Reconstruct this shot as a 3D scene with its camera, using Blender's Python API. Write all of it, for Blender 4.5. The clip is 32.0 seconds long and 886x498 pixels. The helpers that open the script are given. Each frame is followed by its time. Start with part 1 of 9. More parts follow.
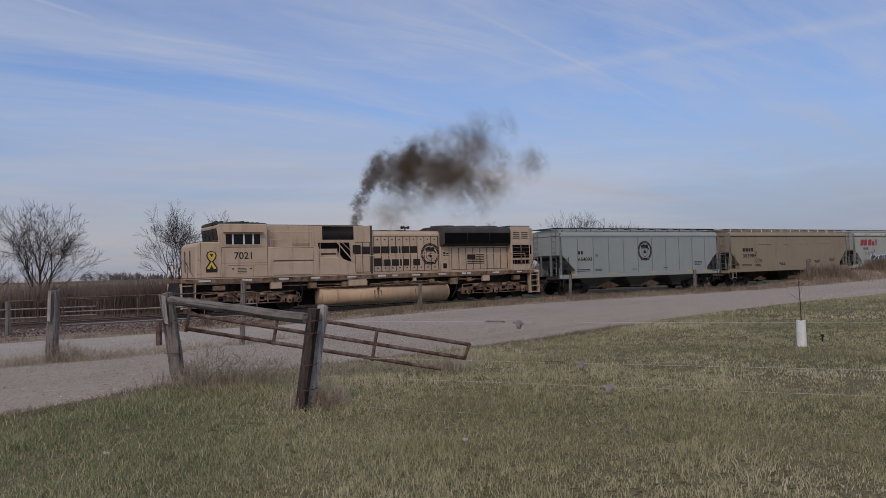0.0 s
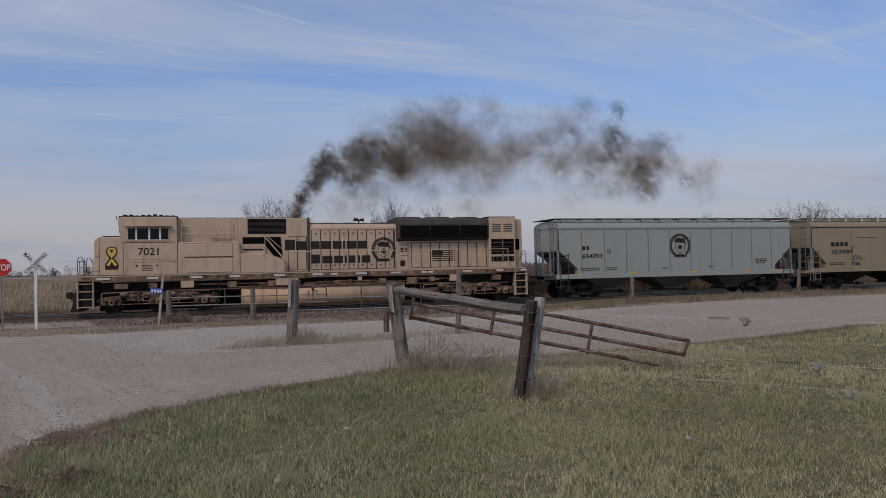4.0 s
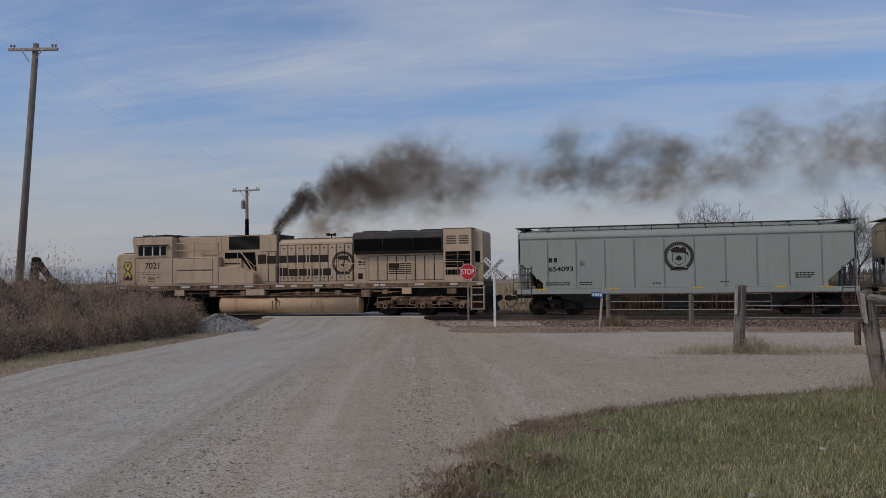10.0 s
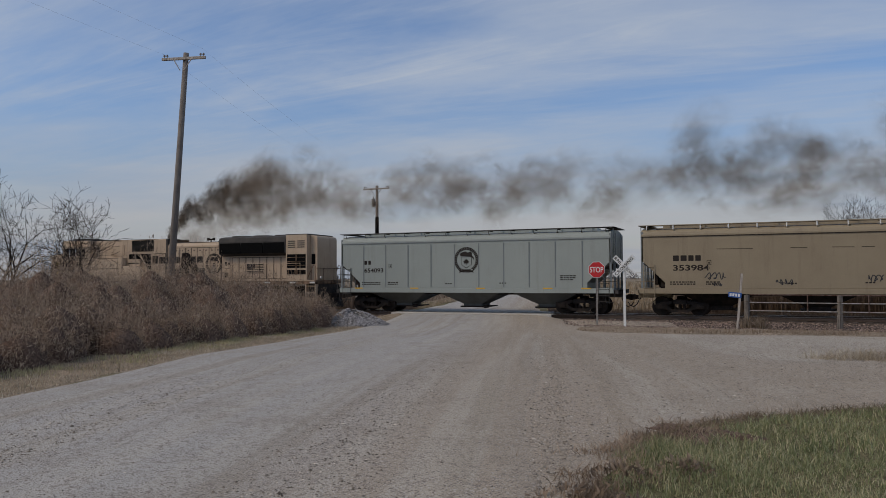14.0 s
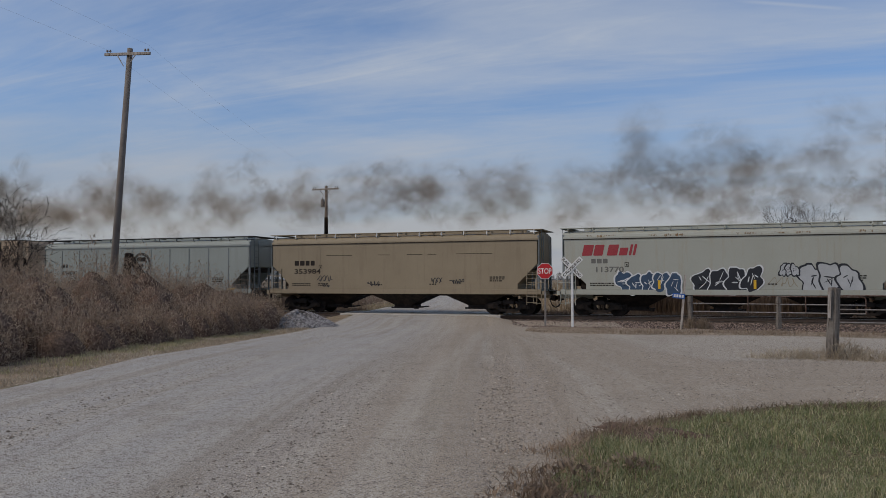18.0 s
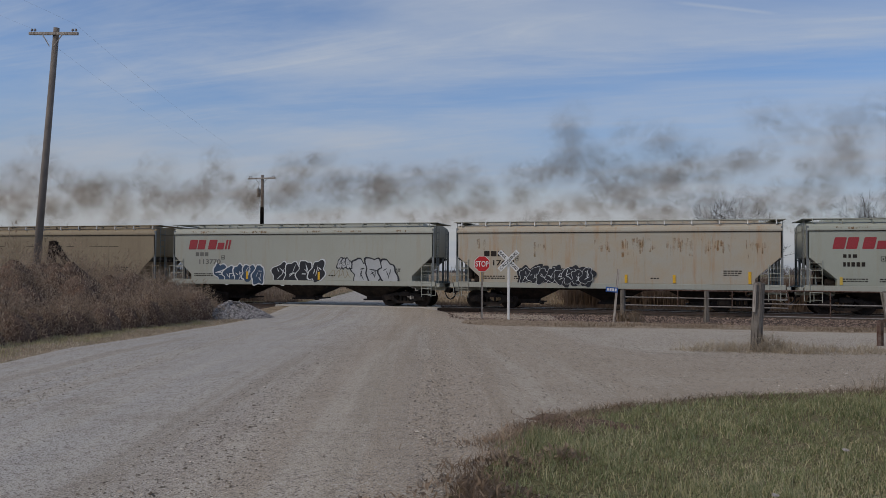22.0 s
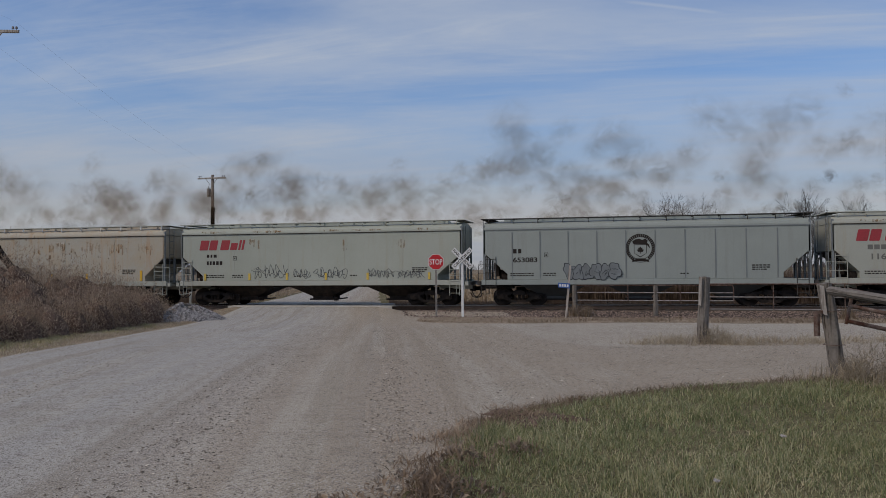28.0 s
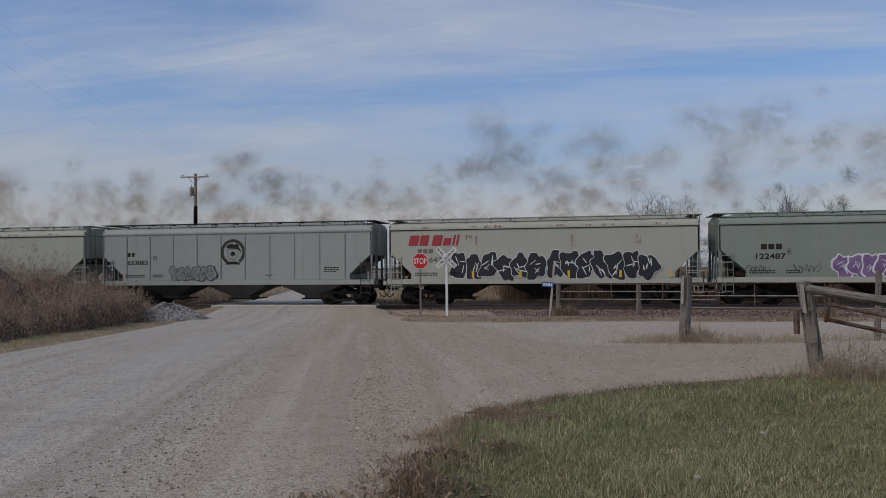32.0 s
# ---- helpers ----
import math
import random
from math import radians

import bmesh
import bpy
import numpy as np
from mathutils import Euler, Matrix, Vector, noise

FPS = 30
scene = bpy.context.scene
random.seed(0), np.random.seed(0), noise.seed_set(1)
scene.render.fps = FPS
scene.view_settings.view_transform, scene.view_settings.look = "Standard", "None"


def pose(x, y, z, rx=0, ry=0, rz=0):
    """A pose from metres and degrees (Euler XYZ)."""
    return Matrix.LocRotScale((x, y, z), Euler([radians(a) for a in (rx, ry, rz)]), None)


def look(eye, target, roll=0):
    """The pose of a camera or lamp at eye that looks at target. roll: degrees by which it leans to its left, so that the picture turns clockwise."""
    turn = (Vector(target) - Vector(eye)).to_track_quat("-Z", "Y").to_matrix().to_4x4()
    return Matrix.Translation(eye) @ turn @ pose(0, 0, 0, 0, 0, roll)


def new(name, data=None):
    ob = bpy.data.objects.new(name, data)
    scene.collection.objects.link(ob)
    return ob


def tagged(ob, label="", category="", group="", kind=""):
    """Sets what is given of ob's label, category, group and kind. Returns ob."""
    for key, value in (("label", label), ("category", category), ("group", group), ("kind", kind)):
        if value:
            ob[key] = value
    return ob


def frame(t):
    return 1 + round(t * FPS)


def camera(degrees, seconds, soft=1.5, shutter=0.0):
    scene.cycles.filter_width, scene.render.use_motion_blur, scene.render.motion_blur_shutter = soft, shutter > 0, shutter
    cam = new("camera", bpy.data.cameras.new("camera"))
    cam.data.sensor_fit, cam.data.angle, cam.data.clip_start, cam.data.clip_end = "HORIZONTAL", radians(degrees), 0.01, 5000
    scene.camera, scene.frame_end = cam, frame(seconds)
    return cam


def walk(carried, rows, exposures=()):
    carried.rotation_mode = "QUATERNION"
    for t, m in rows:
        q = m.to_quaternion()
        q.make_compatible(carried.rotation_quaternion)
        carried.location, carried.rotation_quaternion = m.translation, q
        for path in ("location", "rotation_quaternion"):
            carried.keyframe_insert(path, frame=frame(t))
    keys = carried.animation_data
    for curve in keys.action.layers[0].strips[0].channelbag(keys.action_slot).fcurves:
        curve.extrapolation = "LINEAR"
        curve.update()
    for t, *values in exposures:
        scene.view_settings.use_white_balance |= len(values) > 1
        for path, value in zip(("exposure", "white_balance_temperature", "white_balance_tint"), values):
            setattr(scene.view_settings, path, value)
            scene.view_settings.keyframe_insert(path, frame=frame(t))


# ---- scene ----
cam = camera(59.3, 32.0, soft=0.6)
walk(cam, [
    (0.0, pose(-0.015, -0.006, 1.839, 91.60, 1.63, -32.10)),
    (0.5, pose(-0.024, -0.009, 1.839, 91.50, 1.70, -30.06)),
    (1.0, pose(-0.036, -0.014, 1.839, 91.48, 1.73, -28.19)),
    (1.5, pose(-0.051, -0.020, 1.840, 91.43, 1.66, -26.73)),
    (2.0, pose(-0.068, -0.027, 1.842, 91.34, 1.91, -25.14)),
    (2.5, pose(-0.087, -0.037, 1.844, 91.39, 1.64, -22.75)),
    (4.5, pose(-0.220, -0.123, 1.866, 91.42, 1.05, -13.52)),
    (5.0, pose(-0.237, -0.126, 1.868, 91.53, 0.84, -9.39)),
    (5.5, pose(-0.255, -0.125, 1.869, 91.60, 0.79, -7.52)),
    (6.0, pose(-0.277, -0.121, 1.870, 91.74, 0.67, -5.07)),
    (6.5, pose(-0.301, -0.115, 1.870, 91.87, 0.48, -3.09)),
    (7.0, pose(-0.326, -0.108, 1.869, 91.91, 0.54, -0.90)),
    (7.5, pose(-0.348, -0.100, 1.867, 92.05, 0.52, 1.51)),
    (8.0, pose(-0.369, -0.094, 1.864, 92.10, 0.59, 3.39)),
    (8.5, pose(-0.389, -0.090, 1.861, 92.16, 0.56, 5.47)),
    (9.0, pose(-0.410, -0.087, 1.857, 92.19, 0.84, 7.51)),
    (9.5, pose(-0.434, -0.085, 1.852, 92.25, 0.73, 10.57)),
    (10.0, pose(-0.459, -0.083, 1.849, 92.30, 0.77, 14.06)),
    (10.5, pose(-0.483, -0.082, 1.846, 92.31, 0.76, 18.04)),
    (11.0, pose(-0.503, -0.081, 1.844, 92.28, 0.72, 20.84)),
    (11.5, pose(-0.516, -0.080, 1.843, 92.29, 0.61, 21.81)),
    (12.0, pose(-0.525, -0.081, 1.843, 92.23, 0.57, 22.58)),
    (12.5, pose(-0.530, -0.081, 1.843, 92.22, 0.46, 23.06)),
    (13.0, pose(-0.533, -0.082, 1.842, 92.19, 0.33, 23.27)),
    (13.5, pose(-0.537, -0.082, 1.842, 92.18, 0.24, 23.39)),
    (15.5, pose(-0.575, -0.063, 1.834, 92.34, 0.00, 22.16)),
    (16.0, pose(-0.575, -0.064, 1.834, 92.38, 0.02, 21.78)),
    (16.5, pose(-0.572, -0.067, 1.834, 92.37, -0.03, 21.23)),
    (17.0, pose(-0.567, -0.071, 1.835, 92.31, -0.01, 20.81)),
    (17.5, pose(-0.561, -0.077, 1.836, 92.29, -0.00, 20.12)),
    (18.0, pose(-0.555, -0.082, 1.837, 92.27, 0.13, 19.55)),
    (18.5, pose(-0.549, -0.086, 1.838, 92.30, 0.05, 19.16)),
    (19.0, pose(-0.544, -0.088, 1.838, 92.33, 0.05, 18.79)),
    (19.5, pose(-0.541, -0.086, 1.837, 92.24, -0.14, 18.53)),
    (20.0, pose(-0.540, -0.079, 1.837, 92.17, -0.17, 17.99)),
    (20.5, pose(-0.541, -0.069, 1.837, 92.04, -0.23, 17.14)),
    (21.0, pose(-0.544, -0.057, 1.837, 91.97, -0.33, 16.28)),
    (21.5, pose(-0.547, -0.045, 1.837, 91.82, -0.43, 15.47)),
    (22.0, pose(-0.549, -0.035, 1.837, 91.70, -0.41, 14.98)),
    (22.5, pose(-0.550, -0.032, 1.836, 91.59, -0.45, 14.55)),
    (23.0, pose(-0.549, -0.034, 1.835, 91.37, -0.33, 14.31)),
    (23.5, pose(-0.548, -0.042, 1.835, 91.33, -0.51, 13.95)),
    (24.0, pose(-0.547, -0.053, 1.836, 91.31, -0.41, 13.71)),
    (24.5, pose(-0.545, -0.066, 1.837, 91.32, -0.38, 13.57)),
    (25.0, pose(-0.543, -0.078, 1.839, 91.33, -0.28, 13.23)),
    (25.5, pose(-0.540, -0.090, 1.840, 91.30, -0.22, 12.99)),
    (27.5, pose(-0.510, -0.172, 1.855, 91.50, 0.28, 12.06)),
    (28.0, pose(-0.510, -0.177, 1.856, 91.54, 0.43, 11.61)),
    (28.5, pose(-0.510, -0.180, 1.856, 91.56, 0.59, 11.44)),
    (29.0, pose(-0.512, -0.182, 1.856, 91.51, 0.59, 11.19)),
    (29.5, pose(-0.512, -0.185, 1.856, 91.45, 0.63, 10.91)),
    (30.0, pose(-0.512, -0.187, 1.856, 91.40, 0.56, 10.57)),
    (30.5, pose(-0.509, -0.190, 1.856, 91.33, 0.67, 10.37)),
    (31.0, pose(-0.506, -0.193, 1.855, 91.32, 0.60, 10.32)),
    (31.5, pose(-0.502, -0.196, 1.855, 91.44, 0.59, 10.37)),
    (32.0, pose(-0.499, -0.198, 1.855, 91.47, 0.47, 10.46)),
], exposures=[(0.0, 0.08, 6300, 13), (2.5, 0.08, 6310, 13), (6.0, 0.05, 6390, 9), (9.0, 0.03, 6440, 7), (13.0, 0.02, 6520, 6), (20.0, 0.02, 6460, 6), (32.0, 0.03, 6420, 7)])

# the train's way along the rails: metres of its front end along x
D = 40.5          # the track's middle line


def train_x(t):
    return 1.35174e-4 * t ** 3 - 0.0299499 * t ** 2 - 3.69469 * t + 9.33447


# ---- sky, sun ----
SUN_EL, SUN_AZ = 44.0, 228.0     # degrees; azimuth clockwise from +y
world = bpy.data.worlds.new("sky")
scene.world = world
world.use_nodes = True
wn, wl = world.node_tree.nodes, world.node_tree.links
wn.clear()


def wnode(kind, **values):
    n = wn.new(kind)
    for k, v in values.items():
        n.inputs[k].default_value = v
    return n


sky = wn.new("ShaderNodeTexSky")
sky.sky_type = "NISHITA"
sky.sun_disc = False
sky.sun_elevation, sky.sun_rotation = radians(SUN_EL), radians(SUN_AZ)
sky.air_density, sky.dust_density, sky.ozone_density = 1.0, 1.2, 2.2
coord = wn.new("ShaderNodeTexCoord")
sep = wn.new("ShaderNodeSeparateXYZ")
wl.new(coord.outputs["Generated"], sep.inputs[0])
lift = wnode("ShaderNodeMath")
lift.operation = "ADD"
lift.inputs[1].default_value = 0.16
top = wn.new("ShaderNodeMath")
top.operation = "MAXIMUM"
top.inputs[1].default_value = 0.0
wl.new(sep.outputs["Z"], top.inputs[0])
wl.new(top.outputs[0], lift.inputs[0])
px = wn.new("ShaderNodeMath")
px.operation = "DIVIDE"
wl.new(sep.outputs["X"], px.inputs[0])
wl.new(lift.outputs[0], px.inputs[1])
py = wn.new("ShaderNodeMath")
py.operation = "DIVIDE"
wl.new(sep.outputs["Y"], py.inputs[0])
wl.new(lift.outputs[0], py.inputs[1])
flat = wn.new("ShaderNodeCombineXYZ")
wl.new(px.outputs[0], flat.inputs["X"])
wl.new(py.outputs[0], flat.inputs["Y"])


def cloud_layer(scale, stretch, turn, low, high, rough=0.6, detail=7.0, warp=0.4):
    m = wn.new("ShaderNodeMapping")
    m.inputs["Scale"].default_value = (scale, scale * stretch, scale)
    m.inputs["Rotation"].default_value = (0, 0, radians(turn))
    wl.new(flat.outputs[0], m.inputs["Vector"])
    n = wnode("ShaderNodeTexNoise", Scale=1.0, Detail=detail, Roughness=rough, Distortion=warp)
    wl.new(m.outputs[0], n.inputs["Vector"])
    r = wn.new("ShaderNodeMapRange")
    r.inputs["From Min"].default_value, r.inputs["From Max"].default_value = low, high
    r.interpolation_type = "SMOOTHSTEP"
    wl.new(n.outputs["Fac"], r.inputs["Value"])
    return r.outputs[0]


veil = cloud_layer(0.30, 3.2, 6, 0.36, 0.66, 0.60)
wisps = cloud_layer(0.8, 5.0, -10, 0.44, 0.74, 0.66, 8.0, 0.7)
both = wn.new("ShaderNodeMath")
both.operation = "MULTIPLY_ADD"
both.inputs[1].default_value = 0.30
wl.new(wisps, both.inputs[0])
half = wn.new("ShaderNodeMath")
half.operation = "MULTIPLY"
half.inputs[1].default_value = 0.72
wl.new(veil, half.inputs[0])
wl.new(half.outputs[0], both.inputs[2])


def contrail(a, b, c, width, low_x, high_x, amount):
    """A straight thin trail a*x + b*y = c on the cloud sheet."""
    dot = wn.new("ShaderNodeVectorMath")
    dot.operation = "DOT_PRODUCT"
    dot.inputs[1].default_value = (a, b, 0)
    wl.new(flat.outputs[0], dot.inputs[0])
    wob = wnode("ShaderNodeTexNoise", Scale=3.0, Detail=4.0)
    wl.new(flat.outputs[0], wob.inputs["Vector"])
    add = wn.new("ShaderNodeMath")
    add.operation = "MULTIPLY_ADD"
    add.inputs[1].default_value = width * 0.7
    wl.new(wob.outputs["Fac"], add.inputs[0])
    wl.new(dot.outputs["Value"], add.inputs[2])
    sub = wn.new("ShaderNodeMath")
    sub.operation = "SUBTRACT"
    sub.inputs[1].default_value = c
    wl.new(add.outputs[0], sub.inputs[0])
    ab = wn.new("ShaderNodeMath")
    ab.operation = "ABSOLUTE"
    wl.new(sub.outputs[0], ab.inputs[0])
    r = wn.new("ShaderNodeMapRange")
    r.inputs["From Min"].default_value, r.inputs["From Max"].default_value = 0.0, width
    r.inputs["To Min"].default_value, r.inputs["To Max"].default_value = amount, 0.0
    r.interpolation_type = "SMOOTHSTEP"
    wl.new(ab.outputs[0], r.inputs["Value"])
    # only a stretch of it
    gate = wn.new("ShaderNodeMapRange")
    gate.inputs["From Min"].default_value, gate.inputs["From Max"].default_value = low_x, low_x + 0.3 * (high_x - low_x)
    gate.interpolation_type = "SMOOTHSTEP"
    wl.new(px.outputs[0], gate.inputs["Value"])
    stop_ = wn.new("ShaderNodeMapRange")
    stop_.inputs["From Min"].default_value, stop_.inputs["From Max"].default_value = high_x - 0.3 * (high_x - low_x), high_x
    stop_.inputs["To Min"].default_value, stop_.inputs["To Max"].default_value = 1.0, 0.0
    stop_.interpolation_type = "SMOOTHSTEP"
    wl.new(px.outputs[0], stop_.inputs["Value"])
    ends = wn.new("ShaderNodeMath")
    ends.operation = "MULTIPLY"
    wl.new(gate.outputs[0], ends.inputs[0])
    wl.new(stop_.outputs[0], ends.inputs[1])
    m = wn.new("ShaderNodeMath")
    m.operation = "MULTIPLY"
    wl.new(r.outputs[0], m.inputs[0])
    wl.new(ends.outputs[0], m.inputs[1])
    return m.outputs[0]


def plus(a, b):
    m = wn.new("ShaderNodeMath")
    m.operation = "ADD"
    m.use_clamp = True
    wl.new(a, m.inputs[0])
    wl.new(b, m.inputs[1])
    return m.outputs[0]


cover = both.outputs[0]
CONTRAILS = [(-0.2185, 0.9758, 1.352, 0.016, 0.9, 2.3, 0.16), (0.850, 0.527, 2.32, 0.07, 1.3, 2.6, 0.20), (-0.367, 0.930, 1.820, 0.014, 0.03, 0.33, 0.22)]
for trail in CONTRAILS:
    cover = plus(cover, contrail(*trail))

# haze and long flat bands of cloud near the horizon
haze = wn.new("ShaderNodeMapRange")
haze.inputs["From Min"].default_value, haze.inputs["From Max"].default_value = 0.0, 0.26
haze.inputs["To Min"].default_value, haze.inputs["To Max"].default_value = 0.85, 0.0
haze.interpolation_type = "SMOOTHSTEP"
wl.new(sep.outputs["Z"], haze.inputs["Value"])
band_map = wn.new("ShaderNodeMapping")
band_map.inputs["Scale"].default_value = (1.7, 1.7, 15.0)
wl.new(coord.outputs["Generated"], band_map.inputs["Vector"])
band = wnode("ShaderNodeTexNoise", Scale=1.0, Detail=6.0, Roughness=0.55, Distortion=0.3)
wl.new(band_map.outputs[0], band.inputs["Vector"])
band_fac = wn.new("ShaderNodeMapRange")
band_fac.inputs["From Min"].default_value, band_fac.inputs["From Max"].default_value = 0.38, 0.62
band_fac.interpolation_type = "SMOOTHSTEP"
wl.new(band.outputs["Fac"], band_fac.inputs["Value"])
low_sky = wn.new("ShaderNodeMix")
low_sky.data_type = "RGBA"
low_sky.inputs["A"].default_value = (2.75, 3.0, 3.75, 1)      # grey-blue gaps
low_sky.inputs["B"].default_value = (4.0, 3.82, 3.9, 1)       # warm pale bands
wl.new(band_fac.outputs[0], low_sky.inputs["Factor"])

tint = wn.new("ShaderNodeMix")
tint.data_type = "RGBA"
tint.blend_type = "MULTIPLY"
tint.inputs["Factor"].default_value = 1.0
tint.inputs["B"].default_value = (0.88, 0.97, 1.17, 1)
wl.new(sky.outputs[0], tint.inputs["A"])
mix1 = wn.new("ShaderNodeMix")
mix1.data_type = "RGBA"
mix1.inputs["B"].default_value = (4.3, 4.65, 5.5, 1)       # thin high cloud
wl.new(cover, mix1.inputs["Factor"])
wl.new(tint.outputs["Result"], mix1.inputs["A"])
mix2 = wn.new("ShaderNodeMix")
mix2.data_type = "RGBA"
wl.new(low_sky.outputs["Result"], mix2.inputs["B"])
wl.new(haze.outputs[0], mix2.inputs["Factor"])
wl.new(mix1.outputs["Result"], mix2.inputs["A"])
back = wnode("ShaderNodeBackground", Strength=0.10)
wl.new(mix2.outputs["Result"], back.inputs["Color"])
wout = wn.new("ShaderNodeOutputWorld")
wl.new(back.outputs[0], wout.inputs["Surface"])

sun = new("sun", bpy.data.lights.new("sun", "SUN"))
sun.data.energy, sun.data.angle, sun.data.color = 1.38, radians(18), (1.0, 0.82, 0.64)
az, el = radians(SUN_AZ), radians(SUN_EL)
sun.matrix_world = look((math.sin(az) * math.cos(el) * 200, math.cos(az) * math.cos(el) * 200, math.sin(el) * 200), (0, 0, 0))
scene.view_settings.exposure = 0.0
scene.cycles.transparent_max_bounces = 48


# ---- materials ----
def mat(name, col, rough=0.75, metal=0.0, col2=None, scale=1.5, amount=0.6, fine=30.0, fine_amount=0.25, bump=0.2, bump_dist=0.01,
        streak=None, streak_amount=0.5, grain=None, rnd=0.0, island=None, spec=0.4):
    """A painted, earthen or metal surface: two scales of colour change, relief, and streaks that run down where given."""
    m = bpy.data.materials.new(name)
    m.use_nodes = True
    n, l = m.node_tree.nodes, m.node_tree.links
    b = n["Principled BSDF"]
    b.inputs["Roughness"].default_value, b.inputs["Metallic"].default_value = rough, metal
    b.inputs["Specular IOR Level"].default_value = spec
    tc = n.new("ShaderNodeTexCoord")
    big = n.new("ShaderNodeTexNoise")
    big.inputs["Scale"].default_value, big.inputs["Detail"].default_value = scale, 5.0
    big.inputs["Roughness"].default_value = 0.62
    l.new(tc.outputs["Object"], big.inputs["Vector"])
    small = n.new("ShaderNodeTexNoise")
    small.inputs["Scale"].default_value, small.inputs["Detail"].default_value = fine, 4.0
    l.new(tc.outputs["Object"], small.inputs["Vector"])
    ramp = n.new("ShaderNodeMapRange")
    ramp.inputs["From Min"].default_value, ramp.inputs["From Max"].default_value = 0.38, 0.68
    ramp.inputs["To Max"].default_value = amount
    l.new(big.outputs["Fac"], ramp.inputs["Value"])
    mix = n.new("ShaderNodeMix")
    mix.data_type = "RGBA"
    mix.inputs["A"].default_value = (*col, 1)
    mix.inputs["B"].default_value = (*(col2 or [c * 0.7 for c in col]), 1)
    l.new(ramp.outputs[0], mix.inputs["Factor"])
    out = mix.outputs["Result"]
    if streak:
        mp = n.new("ShaderNodeMapping")
        mp.inputs["Scale"].default_value = (2.2, 2.2, 0.22)
        l.new(tc.outputs["Object"], mp.inputs["Vector"])
        sn = n.new("ShaderNodeTexNoise")
        sn.inputs["Scale"].default_value, sn.inputs["Detail"].default_value = 1.6, 6.0
        sn.inputs["Roughness"].default_value = 0.7
        l.new(mp.outputs[0], sn.inputs["Vector"])
        sr = n.new("ShaderNodeMapRange")
        sr.inputs["From Min"].default_value, sr.inputs["From Max"].default_value = 0.52, 0.74
        sr.inputs["To Max"].default_value = streak_amount
        l.new(sn.outputs["Fac"], sr.inputs["Value"])
        sm = n.new("ShaderNodeMix")
        sm.data_type = "RGBA"
        sm.inputs["B"].default_value = (*streak, 1)
        l.new(sr.outputs[0], sm.inputs["Factor"])
        l.new(out, sm.inputs["A"])
        out = sm.outputs["Result"]
    if grain:
        # cracks along the timber
        mp = n.new("ShaderNodeMapping")
        mp.inputs["Scale"].default_value = (34, 34, 1.6)
        l.new(tc.outputs["Object"], mp.inputs["Vector"])
        gn = n.new("ShaderNodeTexNoise")
        gn.inputs["Scale"].default_value, gn.inputs["Detail"].default_value = 1.0, 5.0
        l.new(mp.outputs[0], gn.inputs["Vector"])
        gr = n.new("ShaderNodeMapRange")
        gr.inputs["From Min"].default_value, gr.inputs["From Max"].default_value = 0.50, 0.66
        gr.inputs["To Max"].default_value = 0.85
        l.new(gn.outputs["Fac"], gr.inputs["Value"])
        gm = n.new("ShaderNodeMix")
        gm.data_type = "RGBA"
        gm.inputs["B"].default_value = (*grain, 1)
        l.new(gr.outputs[0], gm.inputs["Factor"])
        l.new(out, gm.inputs["A"])
        out = gm.outputs["Result"]
    fm = n.new("ShaderNodeMix")
    fm.data_type = "RGBA"
    fm.blend_type = "OVERLAY"
    fm.inputs["Factor"].default_value = fine_amount
    l.new(out, fm.inputs["A"])
    grey = n.new("ShaderNodeMapRange")
    grey.inputs["From Min"].default_value, grey.inputs["From Max"].default_value = 0.3, 0.7
    l.new(small.outputs["Fac"], grey.inputs["Value"])
    l.new(grey.outputs[0], fm.inputs["B"])
    out = fm.outputs["Result"]
    if rnd or island:
        hsv = n.new("ShaderNodeHueSaturation")
        src = n.new("ShaderNodeNewGeometry").outputs["Random Per Island"] if island else n.new("ShaderNodeObjectInfo").outputs["Random"]
        vr = n.new("ShaderNodeMapRange")
        spread = island or rnd
        vr.inputs["To Min"].default_value, vr.inputs["To Max"].default_value = 1 - spread, 1 + spread
        l.new(src, vr.inputs["Value"])
        l.new(vr.outputs[0], hsv.inputs["Value"])
        l.new(out, hsv.inputs["Color"])
        out = hsv.outputs[0]
    l.new(out, b.inputs["Base Color"])
    if bump:
        bp = n.new("ShaderNodeBump")
        bp.inputs["Strength"].default_value, bp.inputs["Distance"].default_value = bump, bump_dist
        l.new(small.outputs["Fac"], bp.inputs["Height"])
        l.new(bp.outputs[0], b.inputs["Normal"])
    return m


